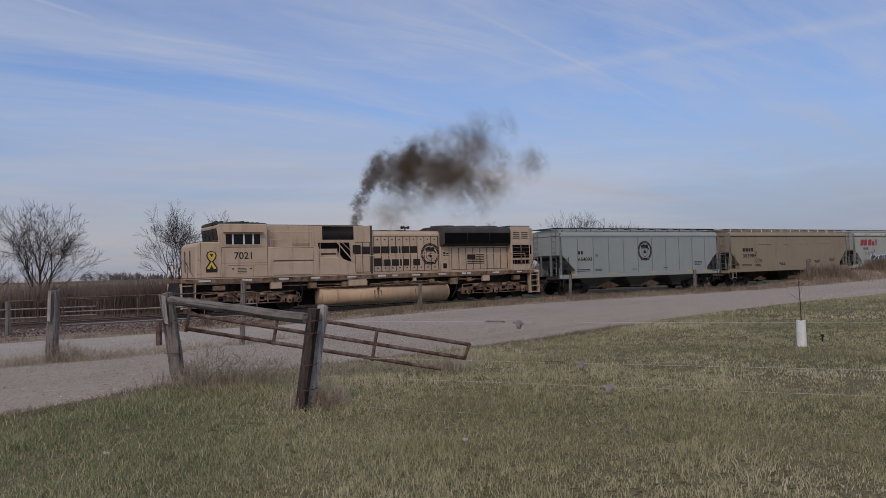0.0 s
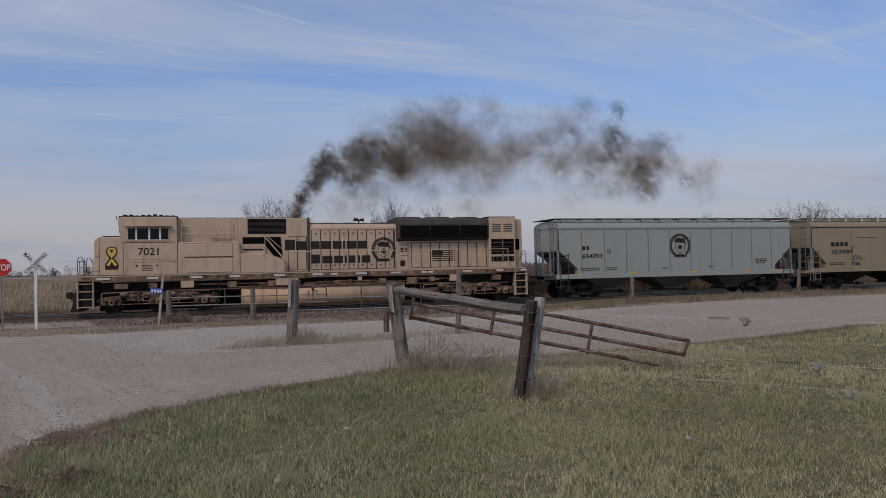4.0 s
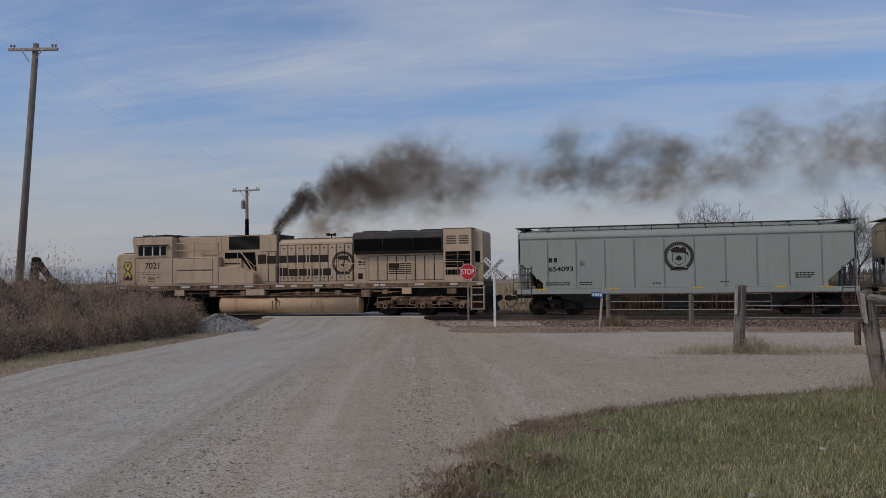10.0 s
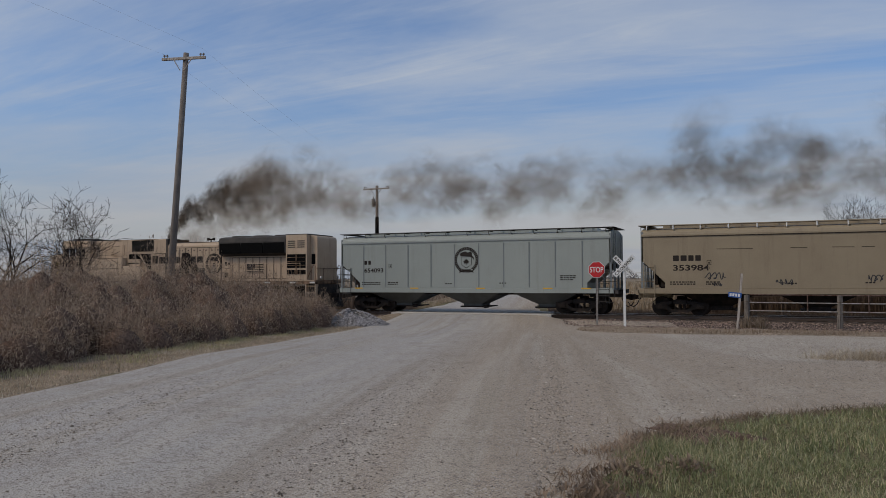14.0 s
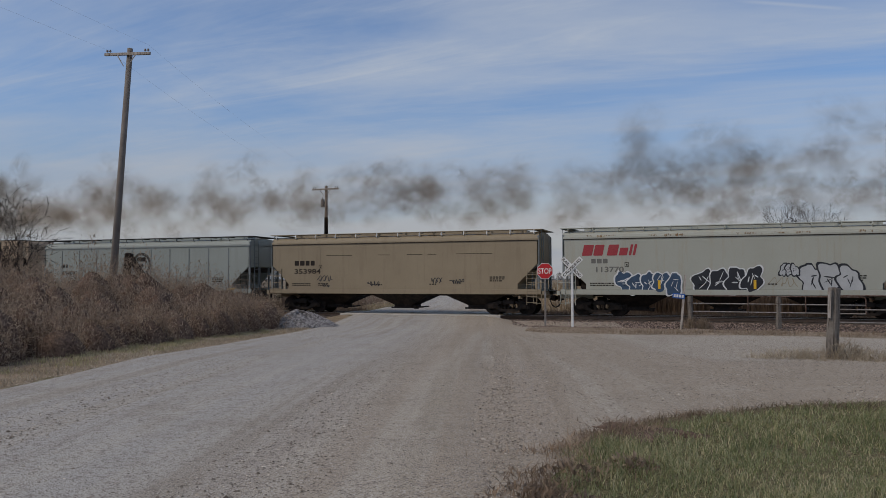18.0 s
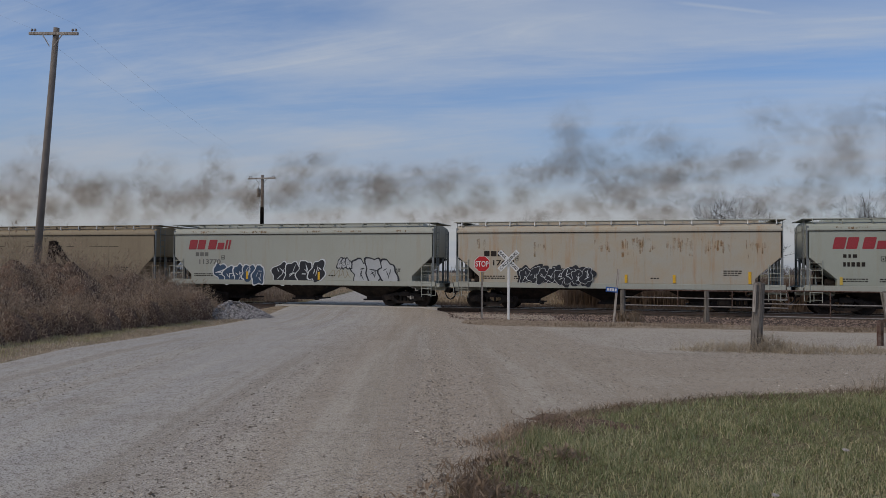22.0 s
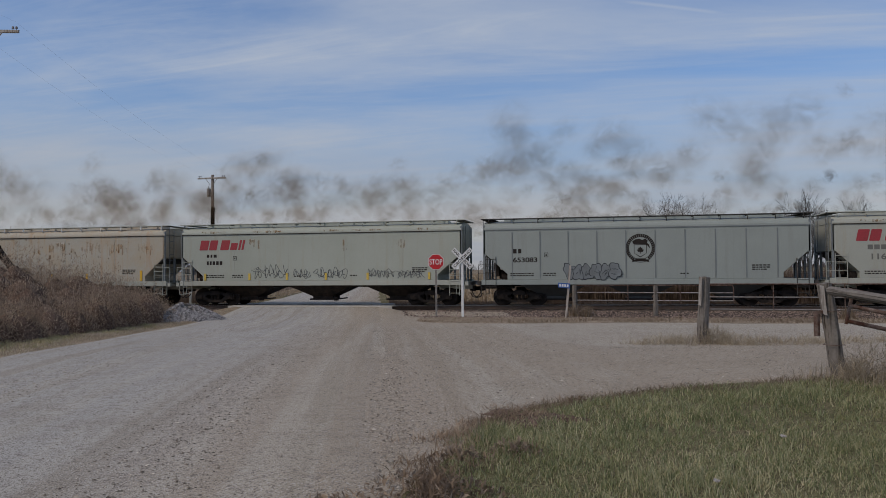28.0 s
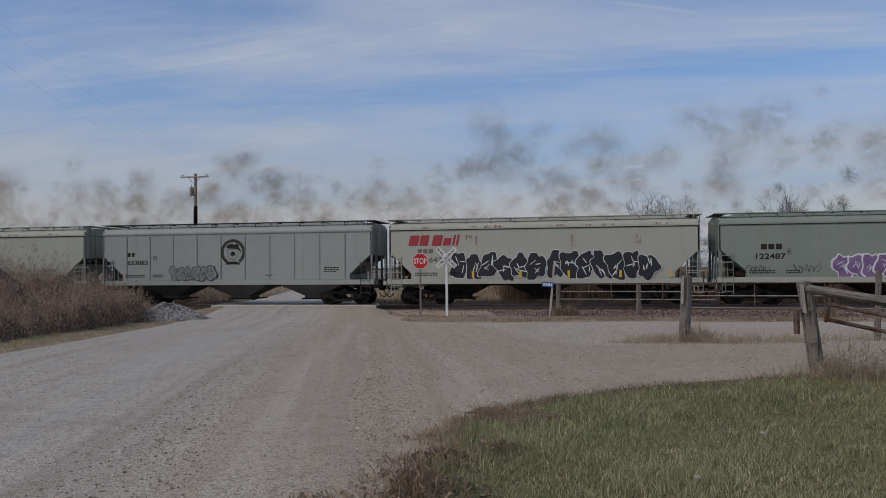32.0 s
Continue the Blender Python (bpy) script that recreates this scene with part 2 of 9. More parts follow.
def blades(name, cols, rough=0.8, patch=0.25, share=0.45, detail=4.0):
    """Grass or stalks: every blade takes its own tone, and patches of the field differ."""
    m = bpy.data.materials.new(name)
    m.use_nodes = True
    n, l = m.node_tree.nodes, m.node_tree.links
    b = n["Principled BSDF"]
    b.inputs["Roughness"].default_value = rough
    b.inputs["Specular IOR Level"].default_value = 0.2
    tc = n.new("ShaderNodeTexCoord")
    ns = n.new("ShaderNodeTexNoise")
    ns.inputs["Scale"].default_value, ns.inputs["Detail"].default_value = patch, detail
    ns.inputs["Roughness"].default_value = 0.5 + 0.03 * (detail - 4)
    l.new(tc.outputs["Object"], ns.inputs["Vector"])
    geo = n.new("ShaderNodeNewGeometry")
    add = n.new("ShaderNodeMath")
    add.operation = "MULTIPLY_ADD"
    add.inputs[1].default_value = 1.0 - share
    l.new(geo.outputs["Random Per Island"], add.inputs[0])
    sc = n.new("ShaderNodeMapRange")
    sc.inputs["From Min"].default_value, sc.inputs["From Max"].default_value = 0.3, 0.7
    sc.inputs["To Max"].default_value = share
    l.new(ns.outputs["Fac"], sc.inputs["Value"])
    l.new(sc.outputs[0], add.inputs[2])
    ramp = n.new("ShaderNodeValToRGB")
    els = ramp.color_ramp.elements
    els[0].color, els[0].position = (*cols[0], 1), 0.0
    els[1].color, els[1].position = (*cols[-1], 1), 1.0
    for i, c in enumerate(cols[1:-1]):
        e = els.new((i + 1) / (len(cols) - 1))
        e.color = (*c, 1)
    l.new(add.outputs[0], ramp.inputs["Fac"])
    l.new(ramp.outputs[0], b.inputs["Base Color"])
    # thin blades let light through
    tr = n.new("ShaderNodeBsdfTranslucent")
    l.new(ramp.outputs[0], tr.inputs["Color"])
    mx = n.new("ShaderNodeMixShader")
    mx.inputs["Fac"].default_value = 0.35
    l.new(b.outputs[0], mx.inputs[1])
    l.new(tr.outputs[0], mx.inputs[2])
    l.new(mx.outputs[0], n["Material Output"].inputs["Surface"])
    return m


def gravel(name):
    """Packed dusty gravel: wheel tracks along each way (attribute "flow": across, along, share of the drive), damp drifts, fine grit."""
    m = bpy.data.materials.new(name)
    m.use_nodes = True
    n, l = m.node_tree.nodes, m.node_tree.links
    b = n["Principled BSDF"]
    b.inputs["Roughness"].default_value = 0.95
    b.inputs["Specular IOR Level"].default_value = 0.15
    tc = n.new("ShaderNodeTexCoord")
    at = n.new("ShaderNodeAttribute")
    at.attribute_name = "flow"
    fs = n.new("ShaderNodeSeparateXYZ")
    l.new(at.outputs["Vector"], fs.inputs[0])

    def noise_(scale, detail, source, stretch=None, turn=0.0, seed_=0.0):
        t = n.new("ShaderNodeTexNoise")
        t.inputs["Scale"].default_value, t.inputs["Detail"].default_value = scale, detail
        t.inputs["Roughness"].default_value = 0.62
        if stretch:
            mp = n.new("ShaderNodeMapping")
            mp.vector_type = "TEXTURE"
            mp.inputs["Location"].default_value = (seed_, 0, 0)
            mp.inputs["Rotation"].default_value = (0, 0, radians(turn))
            mp.inputs["Scale"].default_value = (1, 1 / stretch, 1)
            l.new(source, mp.inputs["Vector"])
            source = mp.outputs[0]
        l.new(source, t.inputs["Vector"])
        return t.outputs["Fac"]

    def both_ways(scale, detail, stretch, seed_=0.0):
        x = n.new("ShaderNodeMix")
        x.data_type = "FLOAT"
        l.new(fs.outputs["Z"], x.inputs["Factor"])
        l.new(noise_(scale, detail, tc.outputs["Object"], stretch, 16.4, seed_), x.inputs["A"])
        l.new(noise_(scale, detail, at.outputs["Vector"], stretch, 0.0, seed_), x.inputs["B"])
        return x.outputs["Result"]

    def blend(a, colour, fac, lo, hi, amount):
        r = n.new("ShaderNodeMapRange")
        r.interpolation_type = "SMOOTHSTEP"
        r.inputs["From Min"].default_value, r.inputs["From Max"].default_value, r.inputs["To Max"].default_value = lo, hi, amount
        l.new(fac, r.inputs["Value"])
        x = n.new("ShaderNodeMix")
        x.data_type = "RGBA"
        x.inputs["B"].default_value = (*colour, 1)
        l.new(r.outputs[0], x.inputs["Factor"])
        if isinstance(a, tuple):
            x.inputs["A"].default_value = (*a, 1)
        else:
            l.new(a, x.inputs["A"])
        return x.outputs["Result"]

    ob = tc.outputs["Object"]
    grit = noise_(55, 5, ob)
    out = blend((0.388, 0.322, 0.240), (0.425, 0.410, 0.378), fs.outputs["X"], 1.0, 4.0, 0.85)
    out = blend(out, (0.51, 0.468, 0.388), both_ways(1.7, 2, 0.015), 0.46, 0.66, 0.42)
    out = blend(out, (0.26, 0.21, 0.140), both_ways(2.3, 3, 0.02, 7.0), 0.50, 0.68, 0.38)
    out = blend(out, (0.25, 0.205, 0.148), noise_(0.9, 6, ob), 0.50, 0.70, 0.34)
    out = blend(out, (0.20, 0.165, 0.135), noise_(14, 4, ob), 0.52, 0.66, 0.6)
    out = blend(out, (0.10, 0.08, 0.066), grit, 0.50, 0.64, 0.9)
    out = blend(out, (0.58, 0.54, 0.49), noise_(70, 4, ob), 0.53, 0.65, 0.8)
    l.new(out, b.inputs["Base Color"])
    bp = n.new("ShaderNodeBump")
    bp.inputs["Strength"].default_value, bp.inputs["Distance"].default_value = 0.7, 0.016
    l.new(grit, bp.inputs["Height"])
    l.new(bp.outputs[0], b.inputs["Normal"])
    return m


def rust_run(name):
    """Rust that shows in downward streaks and leaves the paint bare between them."""
    m = bpy.data.materials.new(name)
    m.use_nodes = True
    n, l = m.node_tree.nodes, m.node_tree.links
    b = n["Principled BSDF"]
    b.inputs["Roughness"].default_value = 0.9
    tc = n.new("ShaderNodeTexCoord")
    fac = []
    for size, lo, hi in (((5.0, 5.0, 0.9), 0.44, 0.62), ((1.3, 1.3, 1.6), 0.40, 0.60)):
        mp = n.new("ShaderNodeMapping")
        mp.inputs["Scale"].default_value = size
        l.new(tc.outputs["Object"], mp.inputs["Vector"])
        ns = n.new("ShaderNodeTexNoise")
        ns.inputs["Scale"].default_value, ns.inputs["Detail"].default_value = 1.0, 5.0
        l.new(mp.outputs[0], ns.inputs["Vector"])
        r = n.new("ShaderNodeMapRange")
        r.inputs["From Min"].default_value, r.inputs["From Max"].default_value, r.inputs["To Max"].default_value = lo, hi, 0.78
        l.new(ns.outputs["Fac"], r.inputs["Value"])
        fac.append(r.outputs[0])
    mul = n.new("ShaderNodeMath")
    mul.operation = "MULTIPLY"
    l.new(fac[0], mul.inputs[0])
    l.new(fac[1], mul.inputs[1])
    mix = n.new("ShaderNodeMix")
    mix.data_type = "RGBA"
    mix.inputs["A"].default_value, mix.inputs["B"].default_value = (0.48, 0.30, 0.13, 1), (0.33, 0.17, 0.07, 1)
    l.new(fac[0], mix.inputs["Factor"])
    l.new(mix.outputs["Result"], b.inputs["Base Color"])
    l.new(mul.outputs[0], b.inputs["Alpha"])
    return m


M = {}
M["rust_run"] = rust_run("rust_run")
M["sand"] = mat("sand_paint", (0.49, 0.372, 0.262), 0.6, col2=(0.40, 0.295, 0.20), scale=0.9, amount=0.6, streak=(0.13, 0.085, 0.055), streak_amount=0.55, bump=0.06, fine_amount=0.06, spec=0.3)
M["sand_dirty"] = mat("grimy_sand_paint", (0.26, 0.17, 0.11), 0.85, col2=(0.030, 0.022, 0.017), scale=2.6, amount=1.0, bump=0.4, fine_amount=0.2, spec=0.2)
M["truck_dust"] = mat("dusty_truck_casting", (0.30, 0.195, 0.128), 0.9, col2=(0.040, 0.028, 0.022), scale=2.4, amount=1.0, bump=0.4, fine_amount=0.15, spec=0.15)
M["tank"] = mat("dusty_tank_paint", (0.49, 0.34, 0.21), 0.65, col2=(0.36, 0.24, 0.145), scale=0.8, streak=(0.09, 0.06, 0.04), streak_amount=0.6, bump=0.1, fine_amount=0.08)
# also on the hopper end sheets, where its dark colour stands for shade
M["soot"] = mat("sooty_roof_and_shade", (0.050, 0.047, 0.044), 0.9, col2=(0.10, 0.088, 0.076), scale=1.2, bump=0.15, fine_amount=0.06, spec=0.2)
M["black"] = mat("black_shadow_metal", (0.006, 0.006, 0.006), 0.95, bump=0, spec=0.05)
M["under"] = mat("greasy_running_gear", (0.014, 0.012, 0.011), 0.8, col2=(0.050, 0.036, 0.027), scale=3.0, amount=0.8, bump=0.5, fine_amount=0.2, spec=0.2)
M["mark"] = mat("dark_brown_lettering", (0.030, 0.024, 0.020), 0.75, bump=0, fine_amount=0.06, spec=0.2)
M["faded"] = mat("faded_lettering", (0.17, 0.165, 0.15), 0.75, bump=0, fine_amount=0.06, spec=0.2)
M["white"] = mat("white_paint", (0.72, 0.72, 0.70), 0.6, col2=(0.5, 0.49, 0.46), scale=4, bump=0.05, fine_amount=0.06)
M["stripe"] = mat("reflective_pale_patch", (0.62, 0.60, 0.55), 0.4, bump=0)
M["yellow"] = mat("yellow_reflector", (0.72, 0.42, 0.03), 0.45, bump=0, amount=0.3)
M["gold"] = mat("ribbon_gold", (0.60, 0.42, 0.08), 0.5, bump=0, amount=0.2)
M["red"] = mat("red_lettering", (0.33, 0.035, 0.045), 0.6, col2=(0.25, 0.05, 0.05), scale=3, amount=0.5, bump=0)
M["stopred"] = mat("stop_red", (0.50, 0.018, 0.022), 0.42, col2=(0.42, 0.02, 0.02), scale=4, bump=0)
M["glass"] = mat("dark_cab_glass", (0.006, 0.006, 0.007), 0.10, bump=0, spec=0.22)
M["steel"] = mat("worn_rail_steel", (0.10, 0.075, 0.058), 0.55, metal=0.3, col2=(0.16, 0.10, 0.07), scale=6, bump=0.2)
M["railtop"] = mat("polished_rail_head", (0.55, 0.54, 0.52), 0.28, metal=0.9, bump=0.05)
M["galv"] = mat("galvanised_pipe", (0.30, 0.285, 0.265), 0.6, metal=0.2, col2=(0.17, 0.13, 0.105), scale=5, amount=0.9, bump=0.15, fine_amount=0.15)
M["rust"] = mat("rusty_pipe", (0.070, 0.032, 0.020), 0.85, col2=(0.36, 0.31, 0.28), scale=7.0, amount=0.42, fine=60, bump=0.4, fine_amount=0.2, spec=0.15)
M["wood"] = mat("weathered_grey_wood", (0.20, 0.178, 0.155), 0.95, col2=(0.125, 0.108, 0.092), scale=2.2, amount=0.8, fine=26, fine_amount=0.12, grain=(0.035, 0.028, 0.023), bump=0.5, bump_dist=0.015, spec=0.15)
M["wood_dark"] = mat("dark_wet_wood", (0.022, 0.016, 0.013), 0.95, col2=(0.045, 0.034, 0.028), scale=4, bump=0.4, fine_amount=0.1, grain=(0.008, 0.007, 0.006), spec=0.1)
M["wood_pale"] = mat("pale_bleached_post", (0.44, 0.40, 0.36), 0.85, col2=(0.30, 0.26, 0.225), scale=3, amount=0.8, fine_amount=0.1, grain=(0.12, 0.095, 0.075), bump=0.4, spec=0.2)
M["tie"] = mat("creosoted_tie", (0.075, 0.060, 0.050), 0.95, col2=(0.14, 0.12, 0.10), scale=3, bump=0.7, rnd=0.2)
M["pole"] = mat("weathered_utility_pole", (0.21, 0.18, 0.155), 0.9, col2=(0.12, 0.10, 0.085), scale=2, streak=(0.07, 0.06, 0.05), streak_amount=0.6, bump=0.5, fine_amount=0.2)
M["insul"] = mat("glazed_insulator", (0.20, 0.17, 0.16), 0.25, bump=0)
M["wire"] = mat("dull_line_wire", (0.50, 0.52, 0.57), 0.6, bump=0)
M["bark"] = mat("grey_brown_bark", (0.038, 0.030, 0.026), 0.95, col2=(0.068, 0.055, 0.048), scale=6, bump=0.6, spec=0.1)
M["bluesign"] = mat("blue_sign", (0.025, 0.10, 0.36), 0.45, bump=0)
M["gravel"] = gravel("dusty_gravel_road")
M["stone"] = mat("crushed_stone", (0.285, 0.27, 0.262), 0.9, col2=(0.17, 0.155, 0.148), scale=9, island=0.5, bump=0.3, fine_amount=0.1, spec=0.2)
M["grit"] = mat("road_grit", (0.42, 0.375, 0.31), 0.95, col2=(0.21, 0.175, 0.135), scale=9, amount=0.9, island=0.65, bump=0.2, fine_amount=0.1, spec=0.15)
M["stone_dark"] = mat("dark_stone_and_shadow", (0.18, 0.148, 0.118), 0.95, col2=(0.11, 0.088, 0.070), scale=9, island=0.5, bump=0.2, spec=0.15)
M["ballast"] = mat("ballast_bed", (0.105, 0.085, 0.072), 0.95, col2=(0.055, 0.043, 0.036), scale=2.5, fine=14, fine_amount=0.7, bump=1.0, bump_dist=0.06, spec=0.1)
M["ballast_stone"] = mat("ballast_stone", (0.235, 0.175, 0.143), 0.95, col2=(0.095, 0.070, 0.057), scale=9, island=0.8, bump=0.3, fine_amount=0.1, spec=0.15)
M["earth"] = mat("lawn_earth", (0.125, 0.112, 0.056), 1.0, col2=(0.20, 0.165, 0.098), scale=0.35, amount=0.9, fine=30, fine_amount=0.7, bump=0.5, bump_dist=0.02, spec=0.1)
M["green"] = blades("green_lawn_blade", [(0.090, 0.108, 0.046), (0.178, 0.202, 0.090), (0.33, 0.345, 0.178), (0.62, 0.58, 0.39)], patch=0.5, share=0.42, detail=6.0)
M["lawn"] = blades("lawn_blade", [(0.150, 0.152, 0.068), (0.335, 0.315, 0.158), (0.60, 0.53, 0.33), (0.88, 0.76, 0.56)], patch=0.22, share=0.58, detail=8.0)
M["dry"] = blades("dry_grass_blade", [(0.20, 0.160, 0.110), (0.37, 0.305, 0.22), (0.53, 0.45, 0.335), (0.70, 0.62, 0.48)], patch=0.5)
M["brush"] = blades("russet_weed_stalk", [(0.115, 0.079, 0.053), (0.245, 0.178, 0.122), (0.40, 0.30, 0.212), (0.60, 0.485, 0.36)], patch=0.85, share=0.75)
M["plume"] = blades("feathery_seed_head", [(0.145, 0.100, 0.070), (0.30, 0.216, 0.155), (0.46, 0.35, 0.258), (0.66, 0.54, 0.42)], patch=0.6, share=0.55, detail=6.0)
M["leaf_dead"] = blades("dead_shrub_leaf", [(0.105, 0.074, 0.052), (0.24, 0.178, 0.128), (0.40, 0.31, 0.228), (0.60, 0.49, 0.37)], patch=0.7, share=0.5, detail=6.0)
M["far_straw"] = blades("pale_far_straw", [(0.24, 0.180, 0.115), (0.40, 0.315, 0.21), (0.54, 0.44, 0.31)], patch=0.15)
M["field"] = mat("stubble_field", (0.27, 0.215, 0.150), 1.0, col2=(0.185, 0.150, 0.105), scale=0.06, amount=0.9, fine=1.5, fine_amount=0.5, bump=0.3, bump_dist=0.05, spec=0.1)
M["panel"] = mat("dusty_concrete_panel", (0.52, 0.485, 0.43), 0.9, col2=(0.38, 0.345, 0.30), scale=2.0, amount=0.7, bump=0.3, fine_amount=0.2, spec=0.2)
M["bin"] = mat("galvanised_bin", (0.50, 0.50, 0.50), 0.5, metal=0.3, col2=(0.38, 0.37, 0.36), scale=0.6, bump=0.1)
M["wood_brown"] = mat("dark_brown_weathered_wood", (0.085, 0.066, 0.052), 0.95, col2=(0.048, 0.037, 0.030), scale=3, amount=0.8, fine_amount=0.12, grain=(0.018, 0.014, 0.011), bump=0.5, bump_dist=0.015, spec=0.12)
M["reed"] = blades("tall_brown_reed", [(0.085, 0.060, 0.046), (0.165, 0.120, 0.090), (0.245, 0.182, 0.138), (0.35, 0.27, 0.20)], patch=0.35, share=0.7)
M["straw"] = blades("straw_grass", [(0.14, 0.105, 0.072), (0.26, 0.198, 0.138), (0.43, 0.345, 0.255)], patch=0.2)
# bare soil, and the brush cores, where its darkness stands for shade
M["dirt_and_shade"] = mat("damp_dirt_and_brush_shade", (0.115, 0.075, 0.055), 1.0, col2=(0.20, 0.145, 0.11), scale=2.5, fine=18, fine_amount=0.5, bump=0.7, bump_dist=0.03, spec=0.1)
M["apron"] = mat("brown_apron_soil", (0.31, 0.245, 0.178), 1.0, col2=(0.185, 0.145, 0.100), scale=1.1, amount=0.9, fine=16, fine_amount=0.6, bump=0.7, bump_dist=0.03, spec=0.1)
M["verge_soil"] = mat("straw_strewn_soil", (0.30, 0.235, 0.165), 1.0, col2=(0.19, 0.15, 0.095), scale=1.3, amount=0.9, fine=30, fine_amount=0.4, bump=0.6, bump_dist=0.02, spec=0.1)
M["hose"] = mat("black_rubber", (0.015, 0.015, 0.016), 0.6, bump=0)
# lighter than the bark, with the haze of distance in the colour
M["farwood"] = mat("hazy_far_wood", (0.120, 0.105, 0.105), 1.0, col2=(0.17, 0.15, 0.145), scale=0.4, bump=0)
M["tube"] = mat("white_plastic_guard", (0.74, 0.73, 0.68), 0.55, col2=(0.6, 0.58, 0.52), scale=8, bump=0.05)
M["bluegrey"] = mat("blue_grey_car_paint", (0.300, 0.325, 0.298), 0.55, col2=(0.25, 0.272, 0.248), scale=0.5, amount=0.5, streak=(0.20, 0.20, 0.17), streak_amount=0.35, bump=0.06, fine_amount=0.06)
M["tan"] = mat("tan_car_paint", (0.29, 0.235, 0.155), 0.65, col2=(0.235, 0.185, 0.122), scale=0.6, amount=0.6, streak=(0.15, 0.11, 0.075), streak_amount=0.4, bump=0.08, fine_amount=0.06)
M["pale"] = mat("pale_grey_car_paint", (0.385, 0.392, 0.338), 0.6, col2=(0.335, 0.332, 0.275), scale=0.5, amount=0.5, streak=(0.33, 0.24, 0.14), streak_amount=0.4, bump=0.08, fine_amount=0.06)
M["mint"] = mat("pale_green_grey_paint", (0.375, 0.392, 0.335), 0.6, col2=(0.30, 0.318, 0.258), scale=0.5, amount=0.5, streak=(0.30, 0.24, 0.15), streak_amount=0.35, bump=0.08, fine_amount=0.06)
M["rusty_pale"] = mat("rust_stained_pale_paint", (0.42, 0.395, 0.33), 0.65, col2=(0.44, 0.29, 0.13), scale=1.1, amount=0.34, streak=(0.40, 0.20, 0.07), streak_amount=0.62, bump=0.1, fine_amount=0.06)
M["greygreen"] = mat("grey_green_car_paint", (0.235, 0.275, 0.235), 0.65, col2=(0.20, 0.225, 0.19), scale=0.5, streak=(0.26, 0.19, 0.11), streak_amount=0.35, bump=0.08, fine_amount=0.06)
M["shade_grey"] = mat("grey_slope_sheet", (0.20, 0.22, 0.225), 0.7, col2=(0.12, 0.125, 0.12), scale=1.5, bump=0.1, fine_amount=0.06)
M["bay_grey"] = mat("shaded_bay_sheet", (0.105, 0.110, 0.106), 0.8, col2=(0.060, 0.058, 0.052), scale=1.2, bump=0.1, fine_amount=0.06, spec=0.2)
M["paint_black"] = mat("sprayed_black", (0.022, 0.024, 0.030), 0.6, bump=0, fine_amount=0.06)
M["paint_faded"] = mat("faded_dark_spray", (0.075, 0.078, 0.080), 0.6, bump=0, fine_amount=0.06)
M["paint_navy"] = mat("sprayed_dark_blue", (0.035, 0.060, 0.105), 0.6, col2=(0.05, 0.10, 0.17), scale=2.5, bump=0, fine_amount=0.06)
M["paint_silver"] = mat("sprayed_silver", (0.46, 0.47, 0.47), 0.5, bump=0, fine_amount=0.06)
M["paint_pale"] = mat("sprayed_pale", (0.68, 0.69, 0.69), 0.5, bump=0, fine_amount=0.06)
M["paint_purple"] = mat("sprayed_purple", (0.16, 0.085, 0.21), 0.6, col2=(0.32, 0.22, 0.36), scale=2.0, bump=0, fine_amount=0.06)


